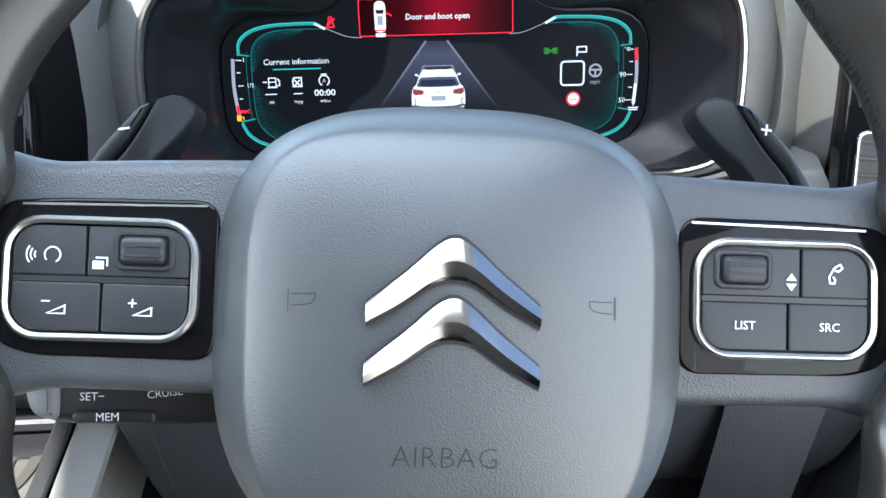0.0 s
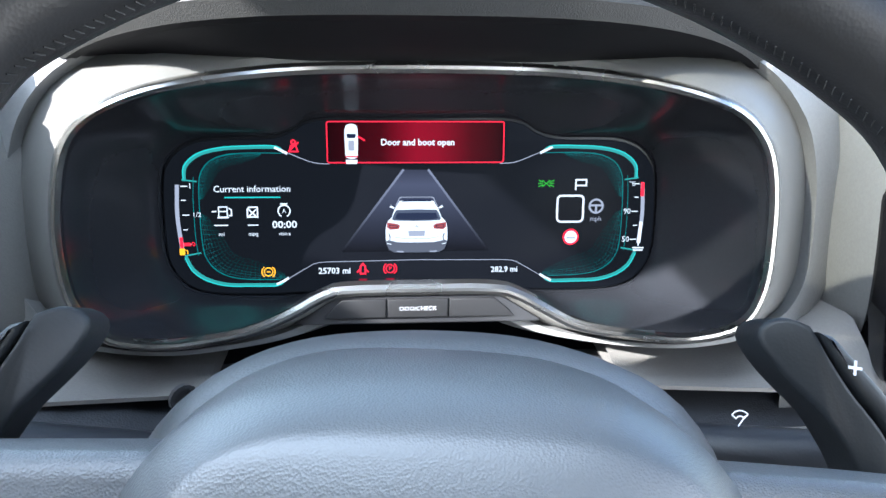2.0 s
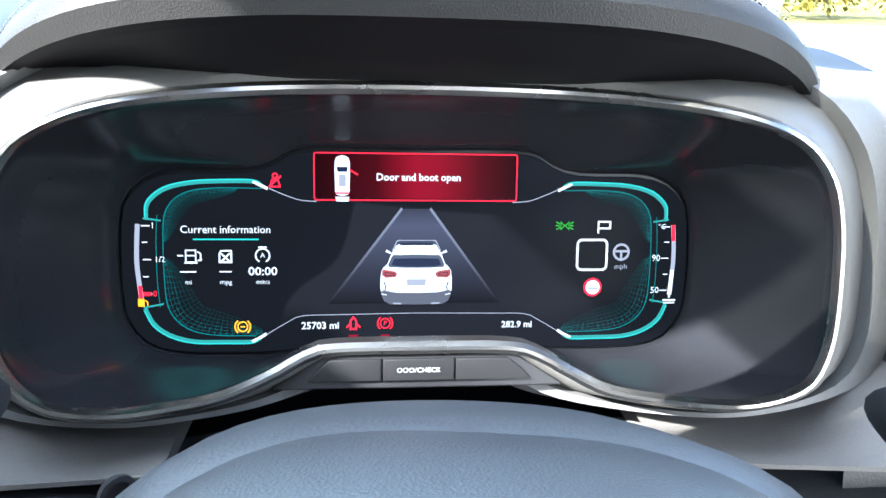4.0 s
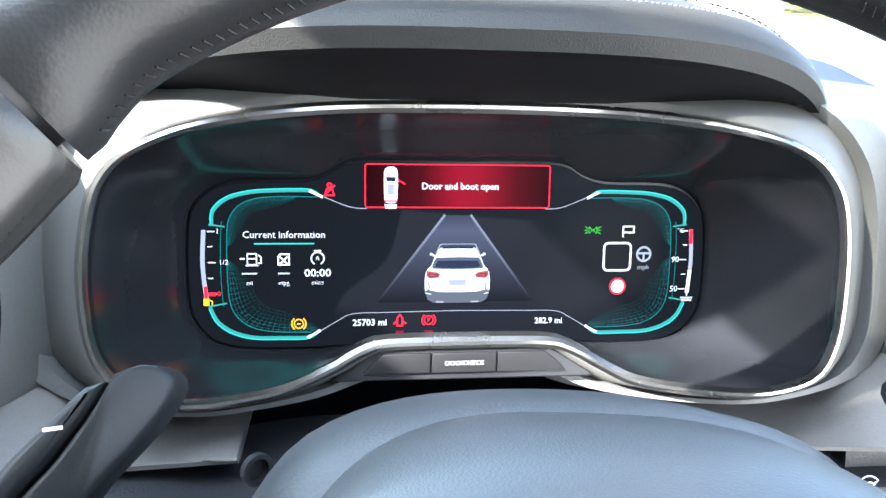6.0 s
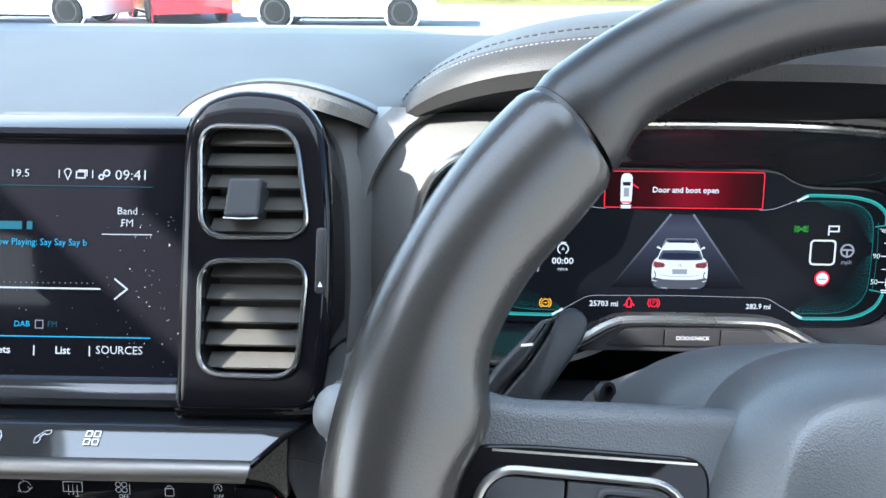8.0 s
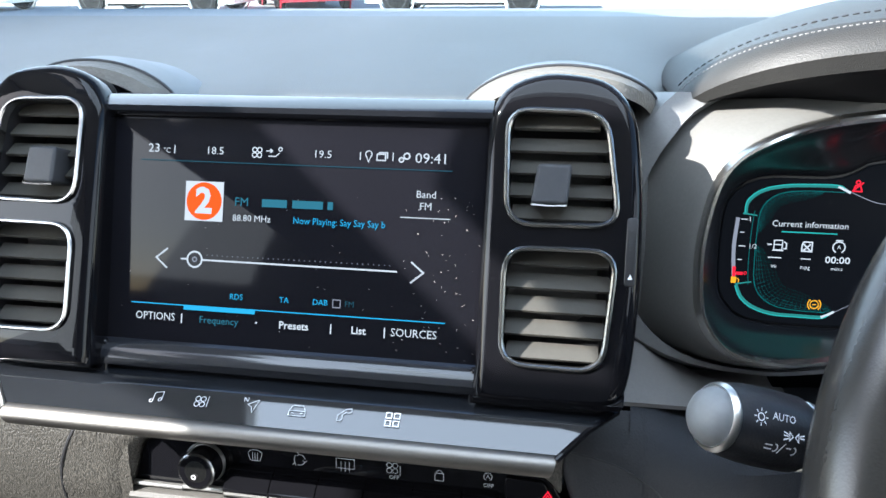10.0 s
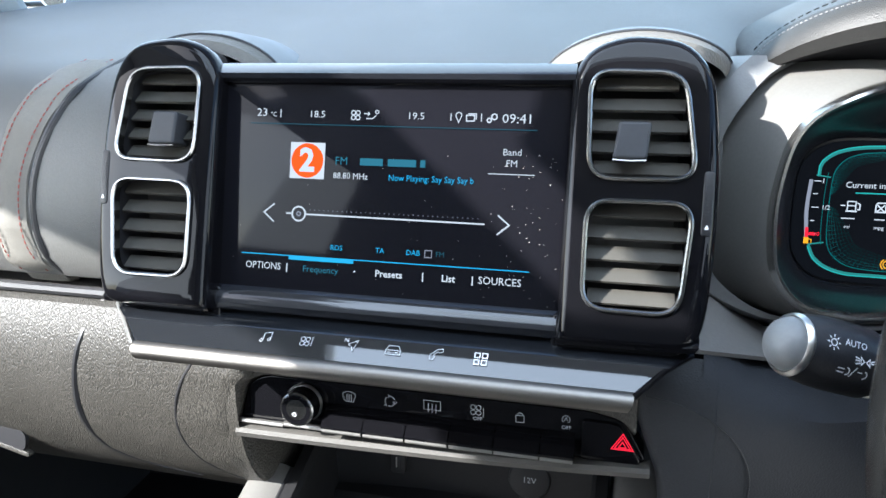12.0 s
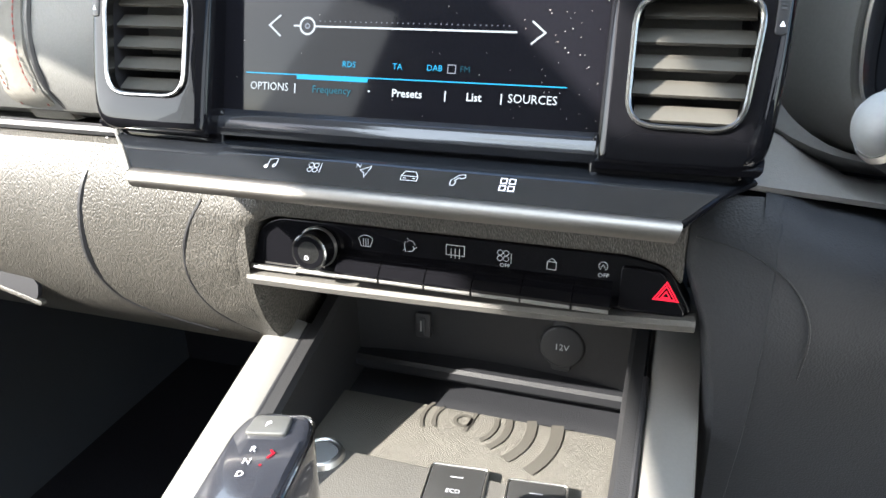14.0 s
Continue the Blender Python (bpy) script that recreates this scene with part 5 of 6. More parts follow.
tword("23", 6.6, -79.5, 59.5, stretch=1.1)
tword("\u00b0C", 4, -72, 58.5)
tlines("divider", [[(-67.5, 61.5), (-67.5, 57)]], 0.6, WHITE_L)
tword("18.5", 5.6, -44, 59, stretch=1.1)
tword("19.5", 5.6, 16.5, 59, stretch=1.1)
tlines("fan_icon", [arc(-20 + dx, 59 + dy, 1.3, 0, 360, 8) for dx, dy in ((1.4, 1.4), (-1.4, 1.4), (1.4, -1.4), (-1.4, -1.4))], 0.6, WHITE_L)
tlines("seat_icon", [arc(-7, 61, 1, 0, 360, 8), [(-7.5, 59), (-9.5, 57.2), (-13.5, 57.2)], [(-15, 60), (-11.5, 60)], [(-12.5, 61), (-11.5, 60), (-12.5, 59)]], 0.6, WHITE_L)
for dx in (37, 54.5):
    tlines("divider", [[(dx, 61), (dx, 57)]], 0.6, WHITE_L)
tlines("pin_icon", [arc(41.5, 60, 1.7, -40, 220, 12), [(40.2, 59), (41.5, 56), (42.8, 59)]], 0.6, WHITE_L)
tlines("pages_icon", [[(46, 57), (50.5, 57), (50.5, 60.2), (46, 60.2), (46, 57)], [(47, 61), (51.5, 61), (51.5, 58)]], 0.7, WHITE_L)
tlines("gear_icon", [arc(59, 57.6, 1.2, 0, 360, 8), arc(61.8, 59.6, 1.6, 0, 360, 8)], 0.8, WHITE_L)
tword("09:41", 7.4, 75, 58.5, stretch=1.08)
tlines("rule", [[(-87, 53.2), (86, 52.6)]], 0.5, BLUE_D)
tlit("station_tile", [(-60, 21), (-38, 21), (-38, 42.4), (-60, 42.4)], WHITE_L)
tlit("station_disc", arc(-49, 31.7, 10.2, 0, 350, 31), ORANGE_L, 0.0005)
text("lettering", "2", 0.019, T @ at(-49, 31.4, 0.5), WHITE_L, screen, bold=0.0007)
tword("FM", 6.6, -27.5, 32, BLUE_M)
tlit("station_bar", [(-16, 30), (-2, 30), (-2, 34.2), (-16, 34.2)], BLUE_M)
tlit("station_bar", [(1, 30), (18, 30), (18, 34.2), (1, 34.2)], BLUE_M)
tlit("station_bar", [(20.5, 30), (23.5, 30), (23.5, 34.2), (20.5, 34.2)], BLUE_M)
tword("88.80 MHz", 5.0, -21.5, 23.4, stretch=0.98)
tword("Now Playing: Say Say Say b", 5.0, 27, 23.4, BLUE_L, stretch=0.93)
tword("Band", 5.4, 73, 40)
tword("FM", 5.4, 73, 33.8)
tlines("rule", [[(60, 28), (86, 28)]], 0.5, WHITE_L)
tlines("arrow", [[(-69, 5.2), (-75.5, 0), (-69, -5.4)]], 0.9, WHITE_L)
tlines("arrow", [[(67, 5), (73.5, -0.2), (67, -5.6)]], 0.9, WHITE_L)
tlines("slider", [[(-61, 0), (-57, 0)], [(-49, -0.1), (59.5, -0.3)]], 0.9, WHITE_L)
tlines("slider_ring", [arc(-53, 0, 4.2, 0, 360, 24)], 1.0, WHITE_L)
tlines("slider_ring", [arc(-53, 0, 1.2, 0, 360, 12)], 0.8, DIM_L)
tlines("slider_ticks", [[(-46 + 2.9 * k, 2.6), (-45.6 + 2.9 * k, 2.6)] for k in range(36)], 0.5, DIM_L)
tword("RDS", 4.3, -28, -19, BLUE_L)
tword("TA", 4.3, -1, -19, BLUE_L)
tword("DAB", 4.3, 19, -19, BLUE_L)
tlines("link_icon", [[(26, -17), (30, -17), (30, -21), (26, -21), (26, -17)]], 0.5, DIM_L)
tword("FM", 4.3, 35, -19, BLUE_D)
tlines("rule", [[(-89, -25.3), (86, -25.3)]], 0.6, BLUE_L)
tlit("tab_mark", [(-58, -25.2), (-17, -25.2), (-17, -27.6), (-58, -27.6)], BLUE_L, 0.0005)
tword("OPTIONS", 6.0, -74.5, -32.3, stretch=0.92)
tword("Frequency", 5.4, -37.5, -32.6, BLUE_M)
tword("Presets", 5.6, 5, -32.4, bold=0.0001)
tword("List", 5.6, 40.5, -32.4, bold=0.0001)
tword("SOURCES", 6.0, 70, -32.0, stretch=0.96)
for dx in (-59, 25.5, 54.5):
    tlines("divider", [[(dx, -30), (dx, -35)]], 0.7, WHITE_L)
tlit("divider_dot", arc(-16, -32, 0.6, 0, 330, 8), WHITE_L)
# dust on the glass
tagged(tlines("dust", [[(x, y), (x + random.uniform(-0.5, 0.5), y + random.uniform(-0.5, 0.5))] for x, y in [(random.gauss(88, 14) if k % 3 else random.uniform(-95, 100), random.uniform(-44, 40)) for k in range(95)] if -100 < x < 102], 0.22, DUST, 0.0002), kind="stuff")
part("top_rail", loft([[(x, y, z) for y, z in ((0.077, -0.012), (0.0775, 0.004), (0.0788, 0.0075), (0.0815, 0.009), (0.0885, 0.002), (0.092, -0.012), (0.092, -0.04))] for x in (-0.106, -0.05, 0.0, 0.05, 0.106)], S, False), RAIL_GLOSS, stack, "gloss rail above the screen")

POD = [(103.2, 40), (103.4, 74), (106, 86), (113, 95.5), (125, 101), (140, 102.5), (162, 98), (175, 82), (180, 52), (181.5, 10), (180.5, -22), (178.5, -44), (175, -56), (168, -61), (150, -62), (110, -62), (103.2, -60), (103, -40)]
UPPER = [(113, 83.5), (162, 82.5), (170.5, 26.5), (115, 26)]
LOWER = [(115, 15.5), (170, 16), (165.5, -43), (115.5, -42.5)]


def pod_frame(s):
    return S @ Matrix.Translation((0, 0, -0.004 if s > 0 else -0.0005)) @ Matrix.Rotation(radians(-2), 4, "X")


def vent(pts, s, upper, parent):
    PF = pod_frame(s)
    loop = rounded(mm([(s * x, y) for x, y in pts]), 0.0135)
    v = part("air_vent", loft([[(x, y, 0.0165) for x, y in loop], [(x, y, -0.020) for x, y in inset(loop, 0.001)]], PF, True, False, True), BLACK, parent, "air vent with dark slats")
    part("vent_frame", ring(inset(loop, -0.0006), 0.0024, 0.013, 0.0190, PF, 0.0008), DARK_CHROME, v, "thin chrome frame")
    ys = [p[1] for p in loop]
    lo, hi = min(ys), max(ys)
    for k in range(5):
        y = lo + (hi - lo) * (k + 0.62) / 5.1
        at_y = []
        for (xa, ya), (xb, yb) in zip(loop, loop[1:] + loop[:1]):
            if (ya - y) * (yb - y) <= 0 and ya != yb:
                at_y.append(xa + (xb - xa) * (y - ya) / (yb - ya))
        x0, x1 = min(at_y) + 0.0016, max(at_y) - 0.0016
        m = PF @ Matrix.Translation(((x0 + x1) / 2, y, 0.0065)) @ Matrix.Rotation(radians(48), 4, "X")
        part("slat", slab(rrect(x1 - x0, 0.0098, 0.0006, 2), -0.001, 0.001, m @ Matrix.Rotation(radians(90), 4, "X"), 0.0006), SLAT, v)
    if upper:
        cx, cy = (sum(p[0] for p in loop) / len(loop) - s * 0.004, (lo + hi) / 2 - 0.008)
        tab = part("vent_tab", slab(rounded([(cx - 0.0090, cy - 0.010), (cx + 0.0085, cy - 0.010), (cx + 0.0100, cy + 0.0095), (cx - 0.0065, cy + 0.0095)], 0.0022), 0.004, 0.0205, PF, 0.0016), TAB, v, "grey vent tab", smooth=False)
        part("tab_trim", tube([PF @ Vector((cx + dx, cy + dy, 0.0195)) for dx, dy in ((-0.0088, -0.0106), (0.0, -0.0110), (0.0083, -0.0106))], 0.0006, sides=6), DARK_CHROME, tab)
    return v


for s in (1, -1):
    out = [(p.x * s, p.y) for p in smooth_loop(mm(POD), 80)]
    PF = pod_frame(s)
    rim_loops = []
    for i in range(6):
        a = math.pi / 2 * i / 5
        rim_loops.append([(x, y, 0.0085 + 0.008 * math.sin(a)) for x, y in (inset(out, 0.0065 * (1 - math.cos(a))) if i else out)])
    front = [(x, y) for x, y, z in rim_loops[-1]]
    holes = [rounded(mm([(s * x, y) for x, y in pts]), 0.0135) for pts in (UPPER, LOWER)]
    shell = joined(loft([[(x, y, -0.05) for x, y in out]] + rim_loops, PF), fill_holes(front, holes, 0.0165, PF))
    pod = part("vent_pod", shell, GLOSS, stack, "piano black vent surround", angle=30)
    vent(UPPER, s, True, pod)
    vent(LOWER, s, False, pod)
    dial = part("vent_dial", lathe([(0.005, -0.002), (0.0072, -0.002), (0.0072, 0.002), (0.005, 0.002)], PF @ Matrix.Translation((s * 0.1745, 0.016, 0.009)) @ Matrix.Rotation(radians(90), 4, "Y"), 26), BUTTON, pod, "ribbed vent dial")
    part("dial_slot", slab(rounded(mm([(s * 173, -1), (s * 178.2, -1), (s * 178.6, 32), (s * 173.2, 32)]), 0.002), 0.008, 0.0170, PF, 0.0006), BLACK, pod)
    part("dial_wheel", joined(*[slab(mm(rrect(2.6, 0.9, 0.3, 2, s * 175.8, 10 + 1.7 * k)), 0.016, 0.0174, PF) for k in range(10)]), BUTTON, dial)
    flat("dial_mark", [(s * 174.6, 2.5), (s * 177, 2.5), (s * 175.8, 5)][::s], PF @ at(0, 0, 17.3), ICON, dial)
    # hump of the dash top behind the pod
    hump = []
    for k, (yo, grow, drop) in enumerate(((0.453, 0.0045, 0.004), (0.458, 0.0075, 0.0), (0.468, 0.0085, -0.002), (0.485, 0.008, -0.004), (0.52, 0.004, -0.002), (0.57, -0.02, 0.006), (0.62, -0.06, 0.02))):
        row = []
        for i in range(25):
            a = math.pi * (0.10 + 0.90 * i / 24 if s > 0 else i / 24)
            hw = 0.047 + grow
            px = CAR_X + s * 0.139 + hw * math.cos(a) * (1 + 0.06 * abs(math.cos(a)))
            pz = 1.166 + (0.035 + grow * 0.7) * max(0.0, math.sin(a)) ** 0.8 - drop
            row.append((px, yo + (0.075 if s > 0 else 0.03) * max(0.0, s * math.cos(a)) ** 5, pz))
        hump.append(row)
    h = part("pod_hump", loft(hump[2:], None, False), DASH_TOP, dash, "dashboard hump behind the vents")
    part("hump_lip", loft(hump[:3], None, False), TAN, h, "light lip of the hump")
    part("hump_edge", tube(hump[2], 0.0012, sides=6), DARK, h)

# lower rail, touch-key shelf and silver strip
def across(profile, x_half, taper=0.0, n=25):
    """A bar across the stack: y-z profile swept along x, its ends drawn in by taper per row."""
    return [[(CAR_X + x_half[k] * (-1 + 2 * i / (n - 1)), y, z) for k, (y, z) in enumerate(profile)] for i in range(n)]


part("lower_rail", loft(across([(0.402, 1.066), (0.396, 1.0635), (0.392, 1.061), (0.3895, 1.0565), (0.3905, 1.052), (0.396, 1.0485), (0.404, 1.047)], [0.104, 0.106, 0.107, 0.108, 0.112, 0.118, 0.12]), None, False), RAIL_GLOSS, stack, "gloss rail below the screen")
for s in (1, -1):
    part("pod_sill", loft([[(CAR_X + s * mix(0.104, xo, t), y, z + 0.0012 * t * t) for xo, y, z in ((0.1765, 0.404, 1.0600), (0.1765, 0.387, 1.0585), (0.1760, 0.3825, 1.0555), (0.1745, 0.383, 1.0525), (0.172, 0.391, 1.0485), (0.170, 0.41, 1.0480))] for t in [k / 10 for k in range(11)]], None, False), GLOSS, stack, "gloss sill below the vents")
    part("pod_base", slab(rounded([(s * x / 1000, y / 1000) for x, y in ((100, -46), (177, -46), (172, -60), (163, -68), (100, -68))], 0.004), -0.05, 0.004, S, 0.002), GLOSS, stack)
shelf = part("touch_shelf", loft(across([(0.41, 1.0486), (0.392, 1.0483), (0.385, 1.0477), (0.3815, 1.0466), (0.379, 1.0452), (0.373, 1.0411), (0.367, 1.0370)], [0.174, 0.1745, 0.167, 0.163, 0.160, 0.153, 0.1465]), None, False), SHELF_GLOSS, stack, "gloss black touch-key shelf")
part("silver_strip", loft(across([(0.3670, 1.0370), (0.3645, 1.0368), (0.3622, 1.0352), (0.3606, 1.0328), (0.3604, 1.0300), (0.3618, 1.0276), (0.3650, 1.0264), (0.40, 1.0258)], [0.1455, 0.1455, 0.1455, 0.1450, 0.1440, 0.1430, 0.1420, 0.130]), None, False), STRIP, stack, "brushed silver strip")
for s in (1, -1):
    part("strip_end", tube([(CAR_X + s * 0.1455, 0.3645, 1.0355), (CAR_X + s * 0.160, 0.379, 1.0440), (CAR_X + s * 0.1745, 0.393, 1.0478)], 0.0016, sides=8), SATIN if s < 0 else GLOSS, stack)
    bmx = bmesh.new()
    v = [bmx.verts.new(p) for p in ((CAR_X + s * 0.1455, 0.3650, 1.0362), (CAR_X + s * 0.1745, 0.393, 1.0475), (CAR_X + s * 0.150, 0.41, 1.03), (CAR_X + s * 0.1300, 0.40, 1.0285))]
    bmx.faces.new(v)
    part("shelf_end", bmx, BLACK, stack, smooth=False)
SH = framed((CAR_X, 0.3752, 1.0428), (1, 0, 0), (0, 0.825, 0.565))
k1 = SH @ at(14.3, 0, 0.3) @ Matrix.Diagonal((0.93, 0.93, 1, 1))
strokes("music_mark", [[(-84, -2), (-84, 3), (-79, 4), (-79, -1)], arc(-85, -2, 1, 0, 360, 8), arc(-80, -1, 1, 0, 360, 8)], 0.42, k1, SHELF_PRINT, shelf)
strokes("climate_mark", [arc(-56 + dx, dy, 1.5, 0, 360, 8) for dx, dy in ((1.6, 1.6), (-1.6, 1.6), (1.6, -1.6), (-1.6, -1.6))] + [[(-51.5, -3), (-51.5, 3.4)]], 0.42, k1, SHELF_PRINT, shelf)
strokes("navigation_mark", [[(-28, 1), (-22, 4), (-24.5, -3.5), (-25.5, -0.5), (-28, 1)]], 0.42, k1, SHELF_PRINT, shelf)
text("lettering", "N", 0.004, k1 @ at(-29.5, 3.5), SHELF_PRINT, shelf)
strokes("car_mark", [[(-2, 2.8), (4, 2.8), (5.6, -0.2), (5.6, -3), (-3.6, -3), (-3.6, -0.2), (-2, 2.8)], [(-3.6, -0.2), (5.6, -0.2)], [(-2.4, -1.6), (-0.8, -1.6)], [(2.8, -1.6), (4.4, -1.6)]], 0.42, k1, SHELF_PRINT, shelf)
strokes("phone_mark", [[(24, -3.6), (24, -0.5), (28, 3.2), (31, 3.8), (31.5, 2), (29.5, 1), (28.2, 1.6), (26.2, -0.4), (27, -1.8), (26, -3.6), (24, -3.6)]], 0.42, k1, SHELF_PRINT, shelf)
strokes("grid_mark", [[(x0, y0), (x0 + 3, y0), (x0 + 3, y0 + 3), (x0, y0 + 3), (x0, y0)] for x0 in (50.5, 55) for y0 in (-4, 0.5)], 0.6, k1, ICON, shelf)

# ---- climate panel ----
climate = thing("climate_panel", "gloss black climate control strip with keys, knob and hazard switch", "climate controls")
CF = framed((CAR_X, 0.418, 0.975), (1, 0, 0), (0, 0.12, 0.99))
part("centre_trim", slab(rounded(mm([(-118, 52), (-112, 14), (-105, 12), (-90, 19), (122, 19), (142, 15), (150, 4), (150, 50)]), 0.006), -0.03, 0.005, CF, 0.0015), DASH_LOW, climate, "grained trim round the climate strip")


def leg(name, outer, inner, face, mat, label):
    """The trim beside the bay: rows from the seam to the bay's edge, then turned back into the bay."""
    so, si = smooth_loop(outer, 22, False), smooth_loop(inner, 22, False)
    rows = []
    for p, q in zip(so, si):
        d = 1 if q.x > p.x else -1
        row = []
        for t in (0.0, 0.03, 0.3, 0.6, 0.85, 0.95, 1.0):
            z = mix(p.y, q.y, t)
            row.append((mix(p.x, q.x, t), face(mix(p.x, q.x, t), z) - 0.0012 * min(1, t / 0.03) + 0.004 * max(0.0, (t - 0.85) / 0.15) ** 2, z))
        row += [(q.x + d * 0.0015, row[-1][1] + 0.004, q.y), (q.x + d * 0.004, row[-1][1] + 0.05, q.y + 0.002), (q.x + d * 0.006, 0.52, q.y + 0.002)]
        rows.append(row)
    return part(name, loft(rows, None, False), mat, climate, label)


def knee_y(x, z):
    p = knee_profile(x, 0.418 + 0.035 * step(-0.16, -0.02, x), 0.0)[1:]
    for (ya, za), (yb, zb) in zip(p, p[1:]):
        if zb <= z <= za:
            return mix(ya, yb, (za - z) / (za - zb))
    return p[-1][0]


leg("left_leg", [(-0.474, 1.030), (-0.483, 1.001), (-0.493, 0.985), (-0.500, 0.965), (-0.501, 0.94), (-0.490, 0.915), (-0.470, 0.893), (-0.462, 0.880)],
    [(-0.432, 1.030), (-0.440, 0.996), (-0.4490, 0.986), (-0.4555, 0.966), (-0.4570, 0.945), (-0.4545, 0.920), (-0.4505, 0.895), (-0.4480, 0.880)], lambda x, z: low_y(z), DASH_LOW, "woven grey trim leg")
leg("right_leg", [(-0.150, 1.028), (-0.150, 1.0), (-0.150, 0.975), (-0.150, 0.95), (-0.150, 0.92), (-0.150, 0.88), (-0.151, 0.84), (-0.152, 0.79)],
    [(-0.196, 1.028), (-0.193, 0.996), (-0.186, 0.975), (-0.180, 0.958), (-0.176, 0.935), (-0.171, 0.90), (-0.168, 0.85), (-0.166, 0.79)], knee_y, DARK, "dark trim leg")
part("fascia", slab(rounded(mm([(-112, -21), (-104, 10), (-90, 17), (122, 17), (143, 13), (158, -13)]), 0.007), -0.02, 0.0, CF, 0.001), GLOSS, climate, "piano black fascia")
part("fascia_lip", loft([[(x / 1000, (y0 + dy) / 1000, z / 1000) for dy, z in ((1.5, -4), (1.2, 2), (0.2, 5), (-2.4, 6.5), (-6.0, 5), (-8.5, 0), (-9.5, -14))] for x, y0 in ((-112, -21.5), (-60, -21), (0, -20), (60, -18.5), (110, -16.5), (159, -13.5))], CF, False), PLATE, climate, "grey lip below the keys")
for k in range(6):
    x0 = -46.5 + 28.2 * k
    kx_ = 27.6 if k < 5 else 25
    key = part("toggle_key", loft([[(x / 1000, y / 1000, z / 1000) for y, z in ((2, 0.0), (0.5, 3), (-4, 10), (-8.5, 13.5), (-10.5, 13), (-12, 9), (-12, -4))] for x in (x0, x0 + kx_ * 0.5, x0 + (kx_ if k < 5 else 20))], CF, False), GLOSS, climate, "gloss black toggle key")
    part("key_edge", tube([CF @ Vector((x / 1000, -0.0113, 0.0118)) for x in (x0 + 0.4, x0 + (kx_ if k < 5 else 20) - 0.4)], 0.0017, sides=8), SILVER_EDGE, key, "silver key edge")
part("key_edge", tube([CF @ Vector((x / 1000, -0.0165, 0.002)) for x in (-110, -78)], 0.0018, sides=8), SATIN, climate)
part("key_edge", tube([CF @ Vector((x / 1000, -0.0150, 0.003)) for x in (-77, -47)], 0.0018, sides=8), SATIN, climate)
knob = part("knob", lathe([(0.0122, -0.002), (0.0120, 0.010), (0.0112, 0.0148), (0.0098, 0.0160), (0.0040, 0.0156), (0.0002, 0.0156)], CF @ at(-62, 2), 36), GLOSS, climate, "gloss black rotary knob")
part("knob_ring", lathe([(0.0124, 0.002), (0.0130, 0.0035), (0.0124, 0.005)], CF @ at(-62, 2), 36), SATIN, knob)
part("knob_ring", lathe([(0.0112, 0.0142), (0.0115, 0.0150), (0.0107, 0.0158)], CF @ at(-62, 2), 36), DARK_CHROME, knob)
strokes("knob_mark", [arc(-63, -1, 1.2, 0, 360, 12)], 0.4, CF @ at(0, 0, 16.4), ICON, knob)
cm = CF @ at(0, 0, 0.2)
icons = {-31.5: [arc(-31.5, 6, 6, 40, 140, 8), [(-36, 9.5), (-34.4, 5)], [(-27, 9.5), (-28.6, 5)], [(-34.4, 5), (-28.6, 5)], [(-33, 5), (-33, 10)], [(-31.5, 5), (-31.5, 10)], [(-30, 5), (-30, 10)]],
         -3.5: [arc(-3.5, 8.5, 3.4, 10, 95, 6), arc(-3.5, 8.5, 3.4, 130, 215, 6), arc(-3.5, 8.5, 3.4, 250, 335, 6), [(-5, 13), (-3.8, 11.9), (-5, 10.8)], [(-7.8, 5.2), (-6.3, 6.5), (-5.9, 4.7)], [(0.9, 8.2), (-0.4, 7), (-1.6, 8.4)]],
         24.5: [[(19, 12), (30, 12), (30, 6), (19, 6), (19, 12)], [(22, 4), (22, 10)], [(24.5, 4), (24.5, 10)], [(27, 4), (27, 10)]],
         52.5: [arc(51, 11, 1.6, 0, 360, 8), arc(54.5, 11, 1.6, 0, 360, 8), arc(51, 7.6, 1.6, 0, 360, 8), arc(54.5, 7.6, 1.6, 0, 360, 8), [(57.5, 5), (57.5, 11)]],
         80.5: [[(78, 4.5), (83, 4.5), (83, 9), (78, 9), (78, 4.5)], arc(80.5, 9, 1.8, 0, 180, 8)],
         108.5: [arc(108.5, 10, 2.4, -60, 240, 10), [(107.5, 9), (108.5, 11), (109.5, 9)]]}
for x, ls_ in icons.items():
    strokes("key_mark", ls_, 0.34, cm, SHELF_PRINT, climate)
text("lettering", "OFF", 0.0034, cm @ at(54, 3.6), SHELF_PRINT, climate)
text("lettering", "OFF", 0.0034, cm @ at(109, 4.6), SHELF_PRINT, climate)
hz = part("hazard_switch", slab(rounded(mm([(118, -13.5), (118, 12), (140, 11), (153, -10), (153, -13.5)]), 0.003), -0.002, 0.0025, CF, 0.001), GLOSS, climate, "black hazard switch")
strokes("hazard_mark", [[(142.5 - w, -4 - w * 0.35), (142.5 + w, -4 - w * 0.35), (142.5, -4 + w * 1.25), (142.5 - w, -4 - w * 0.35)] for w in (2.2, 4.6, 6.4)], 0.75, CF @ at(0, 2, 2.7), RED_L, hz)

# ---- centre console with charging tray and gear selector ----
console = thing("centre_console", "centre console with satin side rails, charging tray and drive keys", "centre console")
XA, XB = -0.437, -0.219


def rail_z(y):
    return 0.892 - 0.30 * (0.431 - y)


